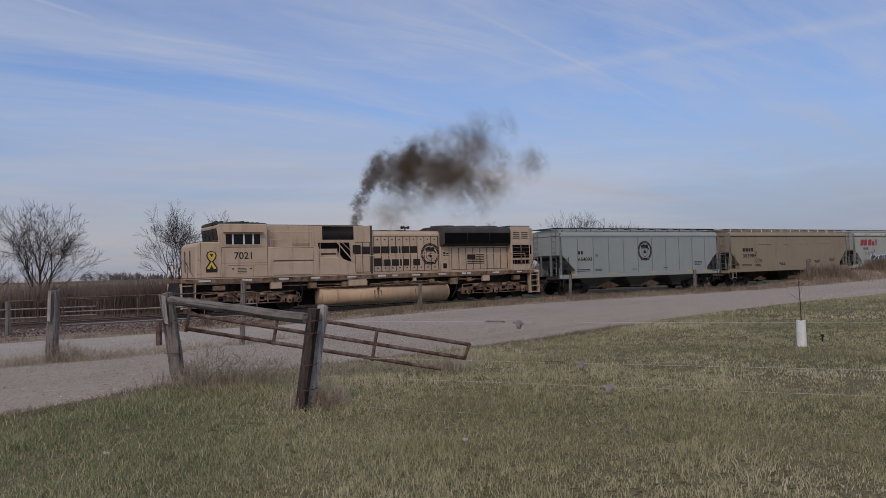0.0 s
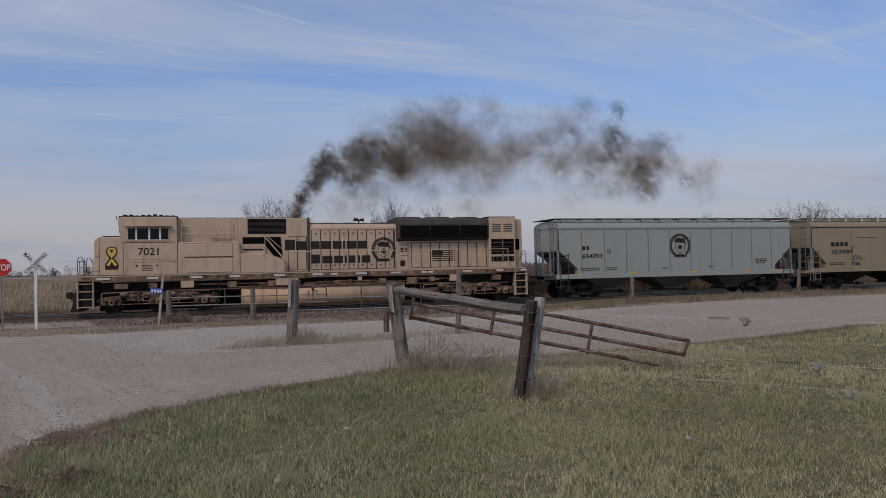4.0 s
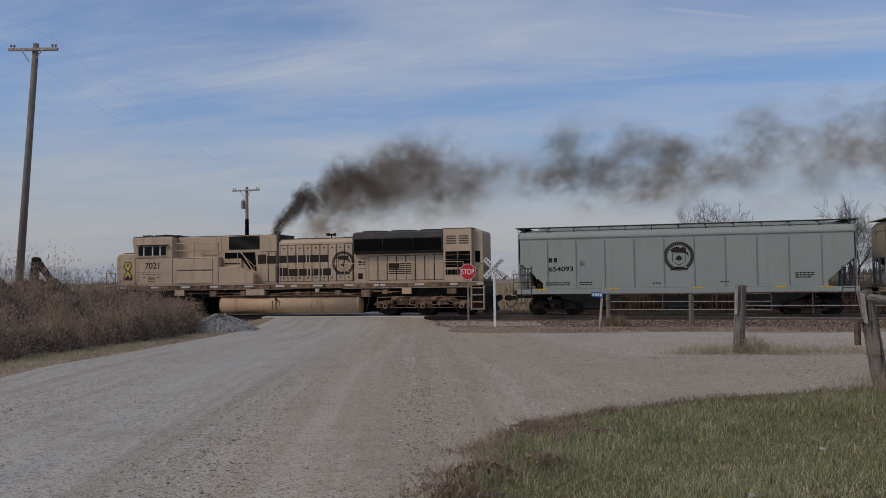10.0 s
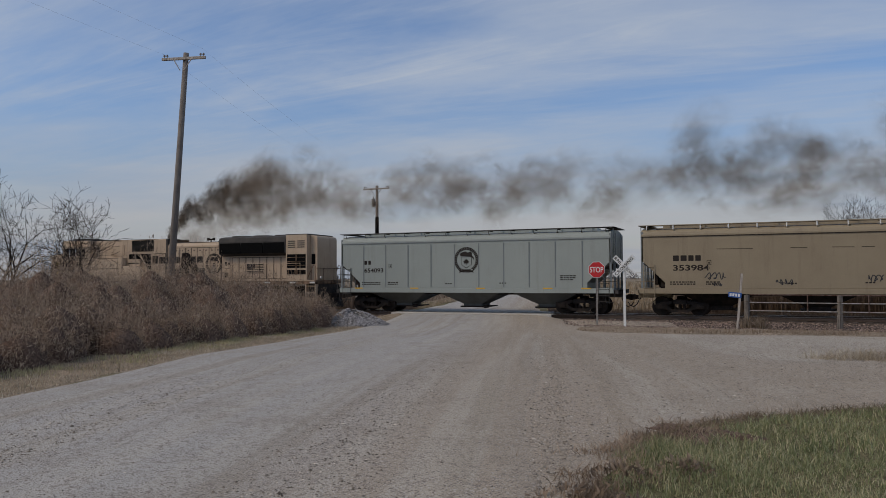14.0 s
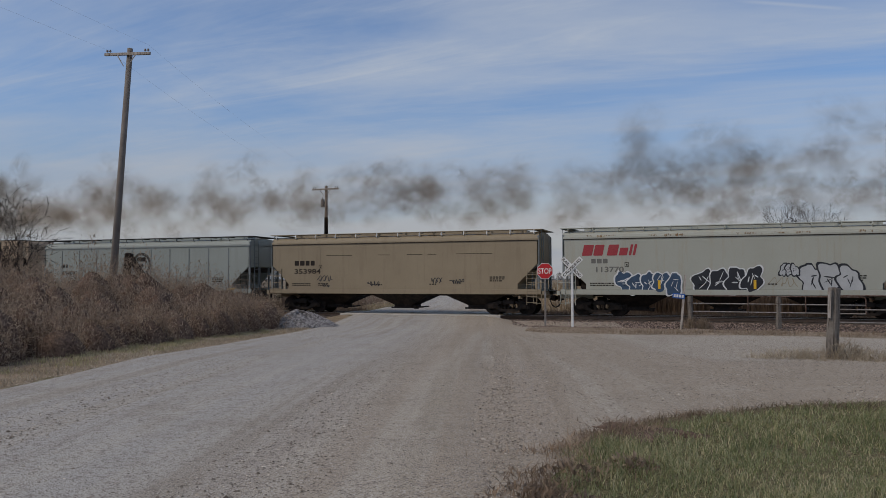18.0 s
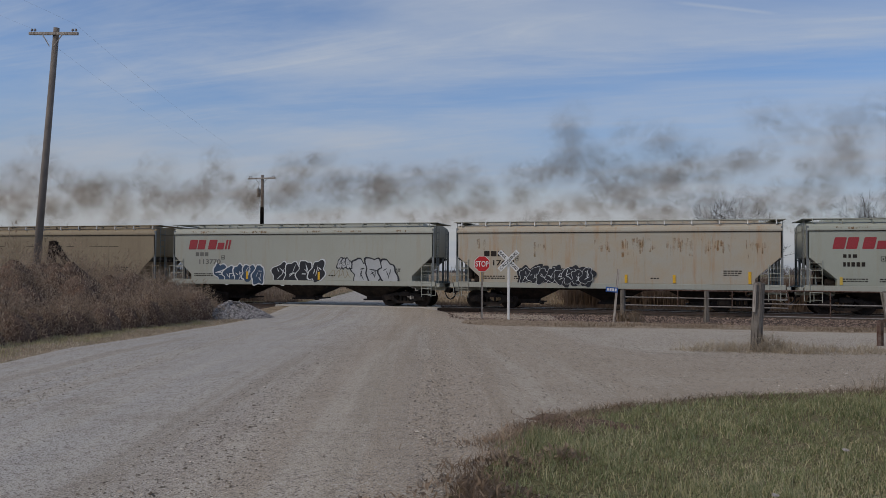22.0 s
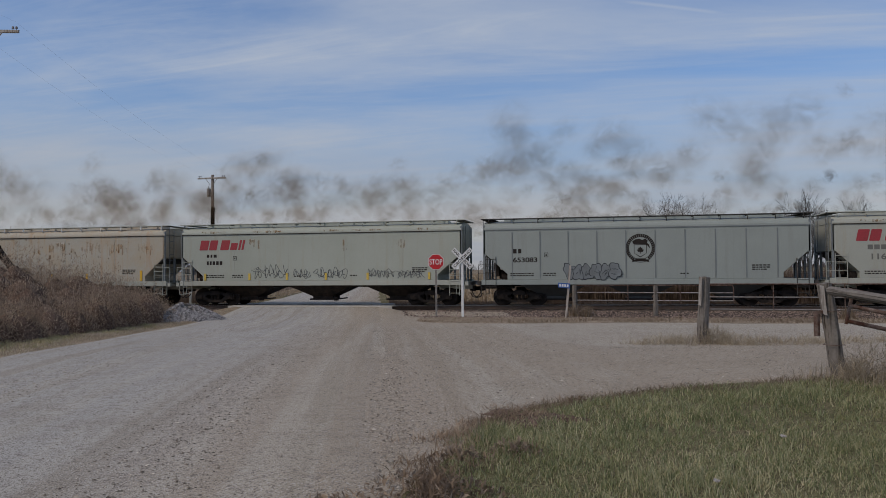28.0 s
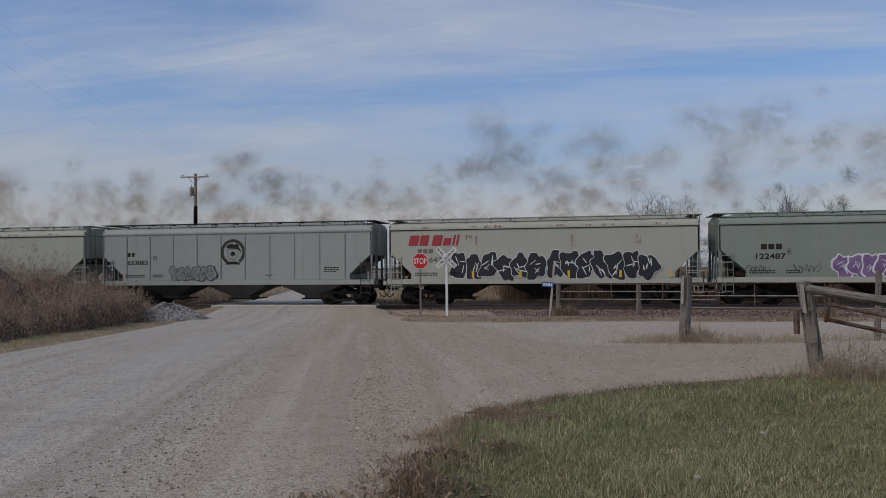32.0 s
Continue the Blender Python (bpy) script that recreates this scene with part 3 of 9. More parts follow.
def smoke_mat(name, col, strength, veil_=0.45, crisp=(0.34, 0.62), detail=5.0):
    """Soot in the air: thins out towards a puff's rim and in wisps."""
    m = bpy.data.materials.new(name)
    m.use_nodes = True
    n, l = m.node_tree.nodes, m.node_tree.links
    n.remove(n["Principled BSDF"])
    tc = n.new("ShaderNodeTexCoord")
    sp = n.new("ShaderNodeSeparateXYZ")
    l.new(tc.outputs["Object"], sp.inputs[0])
    fl = n.new("ShaderNodeCombineXYZ")
    l.new(sp.outputs["X"], fl.inputs["X"])
    l.new(sp.outputs["Z"], fl.inputs["Z"])
    ln = n.new("ShaderNodeVectorMath")
    ln.operation = "LENGTH"
    l.new(fl.outputs[0], ln.inputs[0])
    fall = n.new("ShaderNodeMapRange")
    fall.interpolation_type = "SMOOTHSTEP"
    fall.inputs["From Min"].default_value, fall.inputs["From Max"].default_value = 0.0, 0.98
    fall.inputs["To Min"].default_value, fall.inputs["To Max"].default_value = 1.0, 0.0
    l.new(ln.outputs["Value"], fall.inputs["Value"])
    info = n.new("ShaderNodeObjectInfo")
    off = n.new("ShaderNodeVectorMath")
    off.operation = "MULTIPLY_ADD"
    off.inputs[1].default_value = (40, 40, 40)
    l.new(info.outputs["Random"], off.inputs[0])
    l.new(tc.outputs["Object"], off.inputs[2])
    ns = n.new("ShaderNodeTexNoise")
    ns.inputs["Scale"].default_value, ns.inputs["Detail"].default_value = 1.9, detail
    ns.inputs["Distortion"].default_value = 0.6
    l.new(off.outputs[0], ns.inputs["Vector"])
    nr = n.new("ShaderNodeMapRange")
    nr.inputs["From Min"].default_value, nr.inputs["From Max"].default_value = crisp
    l.new(ns.outputs["Fac"], nr.inputs["Value"])
    mu = n.new("ShaderNodeMath")
    mu.operation = "MULTIPLY"
    l.new(fall.outputs[0], mu.inputs[0])
    l.new(nr.outputs[0], mu.inputs[1])
    st = n.new("ShaderNodeMath")
    st.operation = "MULTIPLY"
    st.inputs[1].default_value = strength
    l.new(mu.outputs[0], st.inputs[0])
    tr = n.new("ShaderNodeBsdfTransparent")
    df = n.new("ShaderNodeBsdfDiffuse")
    df.inputs["Color"].default_value = (*col, 1)
    mx = n.new("ShaderNodeMixShader")
    l.new(st.outputs[0], mx.inputs["Fac"])
    l.new(tr.outputs[0], mx.inputs[1])
    br = n.new("ShaderNodeBsdfTransparent")       # soot lets the warm light through first
    br.inputs["Color"].default_value = (0.61, 0.49, 0.36, 1)
    inn = n.new("ShaderNodeMixShader")
    inn.inputs["Fac"].default_value = veil_
    l.new(df.outputs[0], inn.inputs[1])
    l.new(br.outputs[0], inn.inputs[2])
    l.new(inn.outputs[0], mx.inputs[2])
    l.new(mx.outputs[0], n["Material Output"].inputs["Surface"])
    return m


M["smoke_dark"] = smoke_mat("dense_soot", (0.062, 0.047, 0.036), 0.70, 0.22, (0.34, 0.60), 4.0)
M["smoke_mid"] = smoke_mat("brown_smoke", (0.130, 0.088, 0.055), 0.44, 0.5, (0.30, 0.64), 3.5)
M["smoke_thin"] = smoke_mat("thin_brown_smoke", (0.20, 0.138, 0.086), 0.30, 0.62, (0.28, 0.64), 3.0)


# ---- building helpers ----
def box(bm, x0, x1, y0, y1, z0, z1):
    v = [bm.verts.new((x, y, z)) for x in (x0, x1) for y in (y0, y1) for z in (z0, z1)]
    for a, b, c, d in ((0, 1, 3, 2), (4, 6, 7, 5), (0, 4, 5, 1), (2, 3, 7, 6), (0, 2, 6, 4), (1, 5, 7, 3)):
        bm.faces.new((v[a], v[b], v[c], v[d]))
    return bm


def rod(bm, p, q, r, r2=None, n=8, caps=True):
    """A round bar from p to q, tapering from r to r2."""
    p, q = Vector(p), Vector(q)
    w = (q - p).normalized()
    u = w.orthogonal().normalized()
    v = w.cross(u)
    r2 = r if r2 is None else r2
    a = [bm.verts.new(p + (u * math.cos(k * math.tau / n) + v * math.sin(k * math.tau / n)) * r) for k in range(n)]
    b = [bm.verts.new(q + (u * math.cos(k * math.tau / n) + v * math.sin(k * math.tau / n)) * r2) for k in range(n)]
    for k in range(n):
        bm.faces.new((a[k], a[(k + 1) % n], b[(k + 1) % n], b[k]))
    if caps:
        bm.faces.new(a[::-1])
        bm.faces.new(b)
    return bm


def path_rod(bm, pts, r, n=6):
    """One bent bar through all the points."""
    pts = [Vector(p) for p in pts]
    u, rings = None, []
    for k, p in enumerate(pts):
        w = (pts[min(k + 1, len(pts) - 1)] - pts[max(k - 1, 0)]).normalized()
        u = w.orthogonal() if u is None else u - w * u.dot(w)
        u = (u if u.length > 1e-4 else w.orthogonal()).normalized()
        v = w.cross(u)
        rings.append([bm.verts.new(p + (u * math.cos(q * math.tau / n) + v * math.sin(q * math.tau / n)) * r) for q in range(n)])
    for a, b in zip(rings, rings[1:]):
        for q in range(n):
            bm.faces.new((a[q], a[(q + 1) % n], b[(q + 1) % n], b[q]))
    bm.faces.new(rings[0][::-1])
    bm.faces.new(rings[-1])
    return bm


def prism(bm, outline, y0, y1):
    """An outline in x and z, drawn out from y0 to y1."""
    a = [bm.verts.new((x, y0, z)) for x, z in outline]
    b = [bm.verts.new((x, y1, z)) for x, z in outline]
    n = len(outline)
    bm.faces.new(a)
    bm.faces.new(b[::-1])
    for k in range(n):
        bm.faces.new((a[k], b[k], b[(k + 1) % n], a[(k + 1) % n]))
    return bm


def profile(bm, outline, x0, x1):
    """An outline in y and z, drawn out from x0 to x1."""
    a = [bm.verts.new((x0, y, z)) for y, z in outline]
    b = [bm.verts.new((x1, y, z)) for y, z in outline]
    n = len(outline)
    bm.faces.new(a[::-1])
    bm.faces.new(b)
    for k in range(n):
        bm.faces.new((a[k], a[(k + 1) % n], b[(k + 1) % n], b[k]))
    return bm


def soften(bm, width=0.01):
    bmesh.ops.recalc_face_normals(bm, faces=bm.faces)
    bmesh.ops.bevel(bm, geom=[e for e in bm.edges if len(e.link_faces) == 2 and e.calc_face_angle(0) > 0.5], offset=width, segments=1, affect="EDGES")
    return bm


def mesh_of(name, bm, material, smooth=False):
    bmesh.ops.recalc_face_normals(bm, faces=bm.faces)
    me = bpy.data.meshes.new(name)
    bm.to_mesh(me)
    bm.free()
    if smooth:
        me.polygons.foreach_set("use_smooth", [True] * len(me.polygons))
    me.materials.append(material)
    return me


def part(name, bm, material, parent, label="", smooth=False, at=None):
    ob = new(name, mesh_of(name, bm, material, smooth))
    ob.parent = parent
    if at is not None:
        ob.matrix_basis = at
    if label:
        tagged(ob, label=label)
    return ob


def parts(name, bm, material, parent, label="", smooth=False):
    """Each loose piece of bm as a part of its own."""
    bm.verts.index_update()
    bm.verts.ensure_lookup_table()
    seen, made = set(), []
    for v in bm.verts:
        if v.index in seen:
            continue
        stack, isle = [v], []
        seen.add(v.index)
        while stack:
            w = stack.pop()
            isle.append(w)
            for e in w.link_edges:
                o = e.other_vert(w)
                if o.index not in seen:
                    seen.add(o.index)
                    stack.append(o)
        one = bmesh.new()
        table = {w.index: one.verts.new(w.co) for w in isle}
        for f in {f for w in isle for f in w.link_faces}:
            one.faces.new([table[w.index] for w in f.verts])
        made.append(part(name, one, material, parent, label, smooth))
    bm.free()
    return made


def piece(name, me, parent, m):
    """One more object on a shared mesh."""
    ob = new(name, me)
    ob.parent = parent
    ob.matrix_basis = m
    return ob


def thing(name, label, category, group="", kind="", at=None):
    ob = new(name)
    ob.empty_display_size = 0.3
    if at is not None:
        ob.matrix_basis = at
    return tagged(ob, label, category, group, kind)


def whole(name, bm, material, label, category, group="", kind="", smooth=False, at=None):
    ob = new(name, mesh_of(name, bm, material, smooth))
    if at is not None:
        ob.matrix_basis = at
    return tagged(ob, label, category, group, kind)


def soup(name, verts, faces, material, smooth=False):
    """A mesh from arrays of corners and of triangles or quads."""
    me = bpy.data.meshes.new(name)
    verts, faces = np.asarray(verts, np.float32), np.asarray(faces, np.int32)
    k = faces.shape[1]
    me.vertices.add(len(verts))
    me.vertices.foreach_set("co", verts.ravel())
    me.loops.add(faces.size)
    me.loops.foreach_set("vertex_index", faces.ravel())
    me.polygons.add(len(faces))
    me.polygons.foreach_set("loop_start", np.arange(0, faces.size, k, dtype=np.int32))
    me.polygons.foreach_set("loop_total", np.full(len(faces), k, np.int32))
    if smooth:
        me.polygons.foreach_set("use_smooth", np.ones(len(faces), bool))
    me.update()
    me.validate()
    me.materials.append(material)
    return me


FONT = bpy.data.curves.new("lettering", "FONT")
LETTER = bpy.data.objects.new("lettering", FONT)
scene.collection.objects.link(LETTER)


def words(name, text, height, material, parent, m, thick=0.004, width=None, bold=0.0, label=""):
    """Letters on a face: x runs along the words, z up, facing -y."""
    FONT.body, FONT.size, FONT.extrude, FONT.offset = text, 1.0, 0.0, bold
    FONT.align_x, FONT.align_y = "CENTER", "CENTER"
    bpy.context.view_layer.update()
    me = bpy.data.meshes.new_from_object(LETTER.evaluated_get(bpy.context.evaluated_depsgraph_get()))
    me.name = name
    me.materials.clear()
    me.materials.append(material)
    co = np.empty(len(me.vertices) * 3, np.float32)
    me.vertices.foreach_get("co", co)
    co = co.reshape(-1, 3)
    lo, hi = co.min(0), co.max(0)
    s = height / max(hi[1] - lo[1], 1e-6)
    sx = s if width is None else width / max(hi[0] - lo[0], 1e-6)
    out = np.zeros_like(co)
    out[:, 0] = (co[:, 0] - (lo[0] + hi[0]) / 2) * sx
    out[:, 2] = (co[:, 1] - (lo[1] + hi[1]) / 2) * s
    out[:, 1] = -thick
    me.vertices.foreach_set("co", out.ravel())
    me.update()
    ob = new(name, me)
    ob.parent = parent
    ob.matrix_basis = m
    if label:
        tagged(ob, label=label)
    return ob


def plate(bm, pts, y, thick=0.006):
    """A flat patch in x and z on a face that looks to -y."""
    prism(bm, pts, y - thick, y)


def ring(bm, cx, cz, r0, r1, y, n=36, thick=0.006):
    for k in range(n):
        a, b = k * math.tau / n, (k + 1) * math.tau / n
        plate(bm, [(cx + r0 * math.cos(a), cz + r0 * math.sin(a)), (cx + r1 * math.cos(a), cz + r1 * math.sin(a)),
                   (cx + r1 * math.cos(b), cz + r1 * math.sin(b)), (cx + r0 * math.cos(b), cz + r0 * math.sin(b))], y, thick)


# ---- the lie of the land ----
def smooth(a, b, v):
    t = np.clip((np.asarray(v, float) - a) / (b - a), 0, 1)
    return t * t * (3 - 2 * t)


def wave(x, y, s):
    """Gentle unevenness, -1 to 1."""
    return (np.sin(x * s + 1.3) * np.cos(y * s * 1.27 - 0.4) + np.sin(x * s * 2.3 - y * s * 1.7) * 0.5) / 1.5


def land(x, y):
    """Height of the ground; the rails' top is 0."""
    x, y = np.asarray(x, float), np.asarray(y, float)
    drop = 0.56 - 0.26 * smooth(10, 26, x)
    z = 0.2 - drop * np.clip((y - 13) / 21, 0, 1)
    z = z + smooth(37, 46, y) * 0.15
    z = z + 0.025 * wave(x, y, 0.35) * smooth(6, 12, np.abs(y - D)) * (1 - smooth(50, 60, y))
    v = x + 0.294 * y
    ramp = smooth(-10.5, -8.5, v) * (1 - smooth(-0.4, 1.6, v)) * smooth(29, 38.2, y) * (1 - smooth(43, 56, y))
    z = z * (1 - ramp) - 0.070 * ramp
    z = z + 1.7 * smooth(70, 320, y)
    mound = np.exp(-((x - 66) / 13) ** 2 - ((y - 35.5) / 2.6) ** 2) * 1.15
    return z + mound


def near_edge(x):
    """Where the lawn ends and the gravel drive begins."""
    return np.interp(x, [-3.2, -1.9, -1.55, -0.7, 0.8, 2.7, 5.4, 8.6, 12.7, 19.4, 28.8, 38.9, 60, 95],
                     [4.0, 7.5, 9.0, 10.1, 11.1, 12.2, 12.9, 13.5, 14.7, 17.0, 19.4, 21.0, 24, 28])


def far_edge(x):
    return 33.2 + 0.35 * np.sin(np.asarray(x) * 0.31) + 0.2 * np.sin(np.asarray(x) * 0.9 + 1)


def road_side(x, y):
    """Metres across the road: 0 at its right edge, 8 at its left."""
    return -(x + 0.294 * y) - 0.2


def axis(breaks):
    """Grid lines: (from, to, step) stretches end to end."""
    out = []
    for a, b, s in breaks:
        out.extend(np.arange(a, b, s))
    return np.array(out + [breaks[-1][1]])


def sheet(name, X, Y, Z, material):
    ny, nx = X.shape
    k = np.arange(nx * ny).reshape(ny, nx)
    faces = np.stack([k[:-1, :-1], k[:-1, 1:], k[1:, 1:], k[1:, :-1]], -1).reshape(-1, 4)
    return new(name, soup(name, np.stack([X, Y, Z], -1).reshape(-1, 3), faces, material, True))


gx = axis([(-3500, -500, 300), (-500, -120, 20), (-120, -50, 3), (-50, 60, 0.6), (60, 140, 3), (140, 500, 20), (500, 3500, 300)])
gy = axis([(-1500, -100, 140), (-100, -12, 6), (-12, 60, 0.6), (60, 140, 4), (140, 500, 24), (500, 4200, 300)])
GX, GY = np.meshgrid(gx, gy)
worn = smooth(-6.5, -5.5, -(GX + 0.294 * GY)) * (1 - smooth(7.4, 8.0, -(GX + 0.294 * GY))) * smooth(26, 28, GY) * (1 - smooth(44, 46, GY))
ground = sheet("ground", GX, GY, land(GX, GY) - 0.10 * worn, M["earth"])
tagged(ground, "flat dry grassland and lawn earth", "ground", kind="structure")

# the gravel road over the crossing, on to the horizon
ry = axis([(-14, 62, 0.4), (62, 200, 4), (200, 1600, 50)])
rv = np.array([-0.1, 0.0, 0.12, 0.5] + list(np.arange(1.0, 7.6, 0.5)) + [7.8, 8.05, 8.2])
RV, RY = np.meshgrid(rv, ry)
edge = (np.minimum(RV, 8.1 - RV) < 0.2)
RX = -0.294 * RY - 0.2 - RV - 0.10 * np.sin(RY * 0.9) * (RV < 1) + 0.04 * np.sin(RY * 0.7 + 1) * (RV > 7.5)
rz = land(RX, RY) + 0.045 - 0.08 * edge - 0.015 * np.exp(-((RV - 2.3) / 0.45) ** 2) - 0.015 * np.exp(-((RV - 5.6) / 0.45) ** 2)


def set_flow(ob, across, along, share):
    """Which way the wheels run: across, along, and how far it is the drive's way."""
    a = ob.data.attributes.new("flow", "FLOAT_VECTOR", "POINT")
    a.data.foreach_set("vector", np.stack([across, along, share], -1).astype(np.float32).ravel())


road = tagged(sheet("road", RX, RY, rz, M["gravel"]), "pale dusty gravel road with worn wheel tracks", "road", kind="structure")

set_flow(road, RV, RY, RV * 0)

# the drive that branches off beside the track
dx = axis([(-10.9, 50, 0.4), (50, 140, 3)])
dv = np.concatenate([[0, 0.012, 0.03], np.linspace(0.06, 0.96, 34), [0.985, 1.0]])
DV, DX = np.meshgrid(dv, dx)
low = near_edge(DX) + 0.12 * np.sin(DX * 2.1) + 0.08 * np.sin(DX * 4.7 + 1)
low = np.where(DX < -1.9, -(DX + 0.2) / 0.294 - 2.6, low)
DY = low + (far_edge(DX) - low) * DV
dz = land(DX, DY) + 0.030 - 0.08 * ((DV < 0.01) | (DV > 0.99))
drive = tagged(sheet("drive_road", DX, DY, dz, M["gravel"]), "pale gravel drive beside the railway", "road", kind="structure")
side_ = DX + 0.294 * DY
set_flow(drive, np.where(DY - low < 7, (DY - low) * 0.24, 1.7 + (DY - low - 7) * 0.03) * smooth(0, 5, side_), DX, smooth(0.3, 4.5, side_))
# the worn corner between the road and the ballast
iy, ix = np.meshgrid(np.linspace(31.4, 38.6, 37), np.linspace(-0.6, 6.5, 37))
IX = -0.294 * iy - 0.2 + ix
iz = np.maximum(land(IX, iy), np.interp(iy - D, [-6, -5.7, -4.2, -2.5], [-9, -0.39, -0.34, -0.25])) + 0.018 - 0.05 * (ix < -0.3) - 0.06 * (1 - smooth(31.4, 32.5, iy)) - 0.09 * (iy > 38.3) - 0.09 * (ix > 6.2)
corner = tagged(sheet("gravel_corner", IX, iy, iz, M["gravel"]), "trodden brown gravel at the corner of the crossing", "gravel", kind="structure")
set_flow(corner, ix * 0, IX, ix * 0 + 0.5)

# stubble fields beyond the track, on both sides of the far road
for lo, hi in ((8.15, 1800.0), (-0.05, -1800.0)):
    fv_, fy_ = np.meshgrid(np.array([lo, lo + 0.05 * (hi - lo), lo + 0.3 * (hi - lo), hi]), axis([(62, 140, 6), (140, 500, 24), (500, 2500, 200)]))
    fx_ = -0.294 * fy_ - 0.2 - fv_
    tagged(sheet("field", fx_, fy_, land(fx_, fy_) + 0.02, M["field"]), "brown stubble field beside the far road", "field", kind="structure")
# low straw bank on the right of the far road
by_, bv_ = np.meshgrid(axis([(47.5, 130, 2.5)]), np.array([0.0, 1.0, 2.0, 3.2, 4.5, 6.0, 8.0, 11.0, 14.0]))
bx_ = -0.294 * by_ - 0.2 + bv_


def bank_height(v, y):
    return 1.25 * smooth(0.6, 5.0, v) * (1 - smooth(9, 13.5, v)) * smooth(47.5, 53, y) * (1 - 0.4 * smooth(90, 130, y))


bank = tagged(sheet("far_bank", bx_, by_, land(bx_, by_) + bank_height(bv_, by_) * (1 + 0.12 * wave(bx_, by_, 0.7)) + 0.02 - 0.05 * (bv_ < 0.5), M["verge_soil"]), "pale straw bank beside the far road", "bank", kind="structure")

# apron of brown soil between the drive and the ballast
ax_, av_ = np.meshgrid(axis([(-8.6, 50, 0.5), (50, 100, 3)]), np.linspace(0, 1, 9))
a0 = np.interp(ax_, [-8.6, -8.2, -7.0, -5, -2, 3, 10, 30, 100], [33.6, 31.0, 29.4, 29.0, 29.8, 30.6, 31.5, 32.4, 33]) + 0.22 * np.sin(ax_ * 0.9) + 0.12 * np.sin(ax_ * 2.3 + 1)
ay_ = a0 + (D - 5.3 - a0) * av_
az_ = land(ax_, ay_) + 0.040 + 0.07 * np.sin(math.pi * np.clip(av_ * 1.25, 0, 1)) - 0.06 * ((av_ < 0.06) | (ax_ < -8.4)) + 0.02 * wave(ax_, ay_, 2.2)
tagged(sheet("apron", ax_, ay_, az_, M["apron"]), "brown trampled soil with dead grass between drive and track", "soil", kind="structure")

# ballast bed, ties, rails
bm = bmesh.new()
profile(bm, [(-6.0, -0.62), (-5.7, -0.39), (-4.2, -0.34), (-2.5, -0.25), (-1.9, -0.195), (1.9, -0.195), (2.6, -0.25), (4.2, -0.5), (4.4, -0.62)], -320, 320)
ballast = whole("ballast", bm, M["ballast"], "brown crushed-stone ballast bed under the track", "ballast", kind="structure", at=pose(0, D, 0))
track = thing("railway_track", "single railway track with worn steel rails on wooden ties", "railway track", kind="structure", at=pose(0, D, 0))
for side in (-1, 1):
    bm = bmesh.new()
    y = side * 0.752
    profile(bm, [(y - 0.07, -0.172), (y + 0.07, -0.172), (y + 0.07, -0.16), (y + 0.012, -0.145), (y + 0.012, -0.045), (y + 0.036, -0.035), (y + 0.036, -0.006),
                 (y - 0.036, -0.006), (y - 0.036, -0.035), (y - 0.012, -0.045), (y - 0.012, -0.145), (y - 0.07, -0.16)], -320, 320)
    rail = part("rail", bm, M["steel"], track)
    bm = bmesh.new()
    box(bm, -320, 320, y - 0.033, y + 0.033, -0.0055, 0.0)
    part("rail_head", bm, M["railtop"], rail, "bright worn rail head")
bm = soften(box(bmesh.new(), -0.11, 0.11, -1.29, 1.29, -0.30, -0.174), 0.012)
tie_mesh = mesh_of("tie", bm, M["tie"])
k = 0
for i in range(-150, 150):
    x = i * 0.52 + 12 + random.uniform(-0.02, 0.02)
    piece("tie", tie_mesh, track, pose(x, random.uniform(-0.03, 0.03), random.uniform(-0.01, 0.004), 0, 0, random.uniform(-1, 1)))
# planks of the crossing
planks = thing("crossing_panels", "pale dusty panels laid between the rails at the crossing", "crossing", kind="structure", at=pose(-16.2, D, 0))
for y0, y1 in ((-1.72, -0.83), (-0.68, 0.0), (0.0, 0.68), (0.83, 1.72)):
    for x0 in (-4.6, -2.3, 0.0, 2.3):
        dx = -0.29 * (y0 + y1) / 2
        part("panel", soften(box(bmesh.new(), x0 + dx + 0.006, x0 + dx + 2.294, y0 + 0.006, y1 - 0.006, -0.15, -0.004), 0.012), M["panel"], planks)
part("plank", soften(box(bmesh.new(), 4.3, 7.2, -1.66, -1.40, -0.20, -0.02), 0.02), M["wood_dark"], planks, "dark loose timber at the road's edge")


# ---- scattered stone and plants, as stuff ----
rng = np.random.default_rng(7)


def stones(name, places, sizes, material, label, category="gravel", flat_=0.7):
    """Loose stones: squashed, uneven octahedra."""
    n = len(places)
    base = np.array([(1, 0, 0), (-1, 0, 0), (0, 1, 0), (0, -1, 0), (0, 0, 1), (0, 0, -1)], float)
    tri = np.array([(0, 2, 4), (2, 1, 4), (1, 3, 4), (3, 0, 4), (2, 0, 5), (1, 2, 5), (3, 1, 5), (0, 3, 5)])
    if flat_ < 0.6:
        tri = tri[:4]      # bedded: the undersides stay out of sight
    v = base[None] * rng.uniform(0.6, 1.2, (n, 6, 1)) * np.array([1, 1, flat_])
    a = rng.uniform(0, math.tau, n)
    c, s = np.cos(a)[:, None], np.sin(a)[:, None]
    x, y = v[..., 0] * c - v[..., 1] * s, v[..., 0] * s + v[..., 1] * c
    v = np.stack([x, y, v[..., 2]], -1) * np.asarray(sizes)[:, None, None] + np.asarray(places)[:, None, :]
    f = (tri[None] + (np.arange(n) * 6)[:, None, None]).reshape(-1, 3)
    return tagged(new(name, soup(name, v.reshape(-1, 3), f, material)), label, category, kind="stuff")


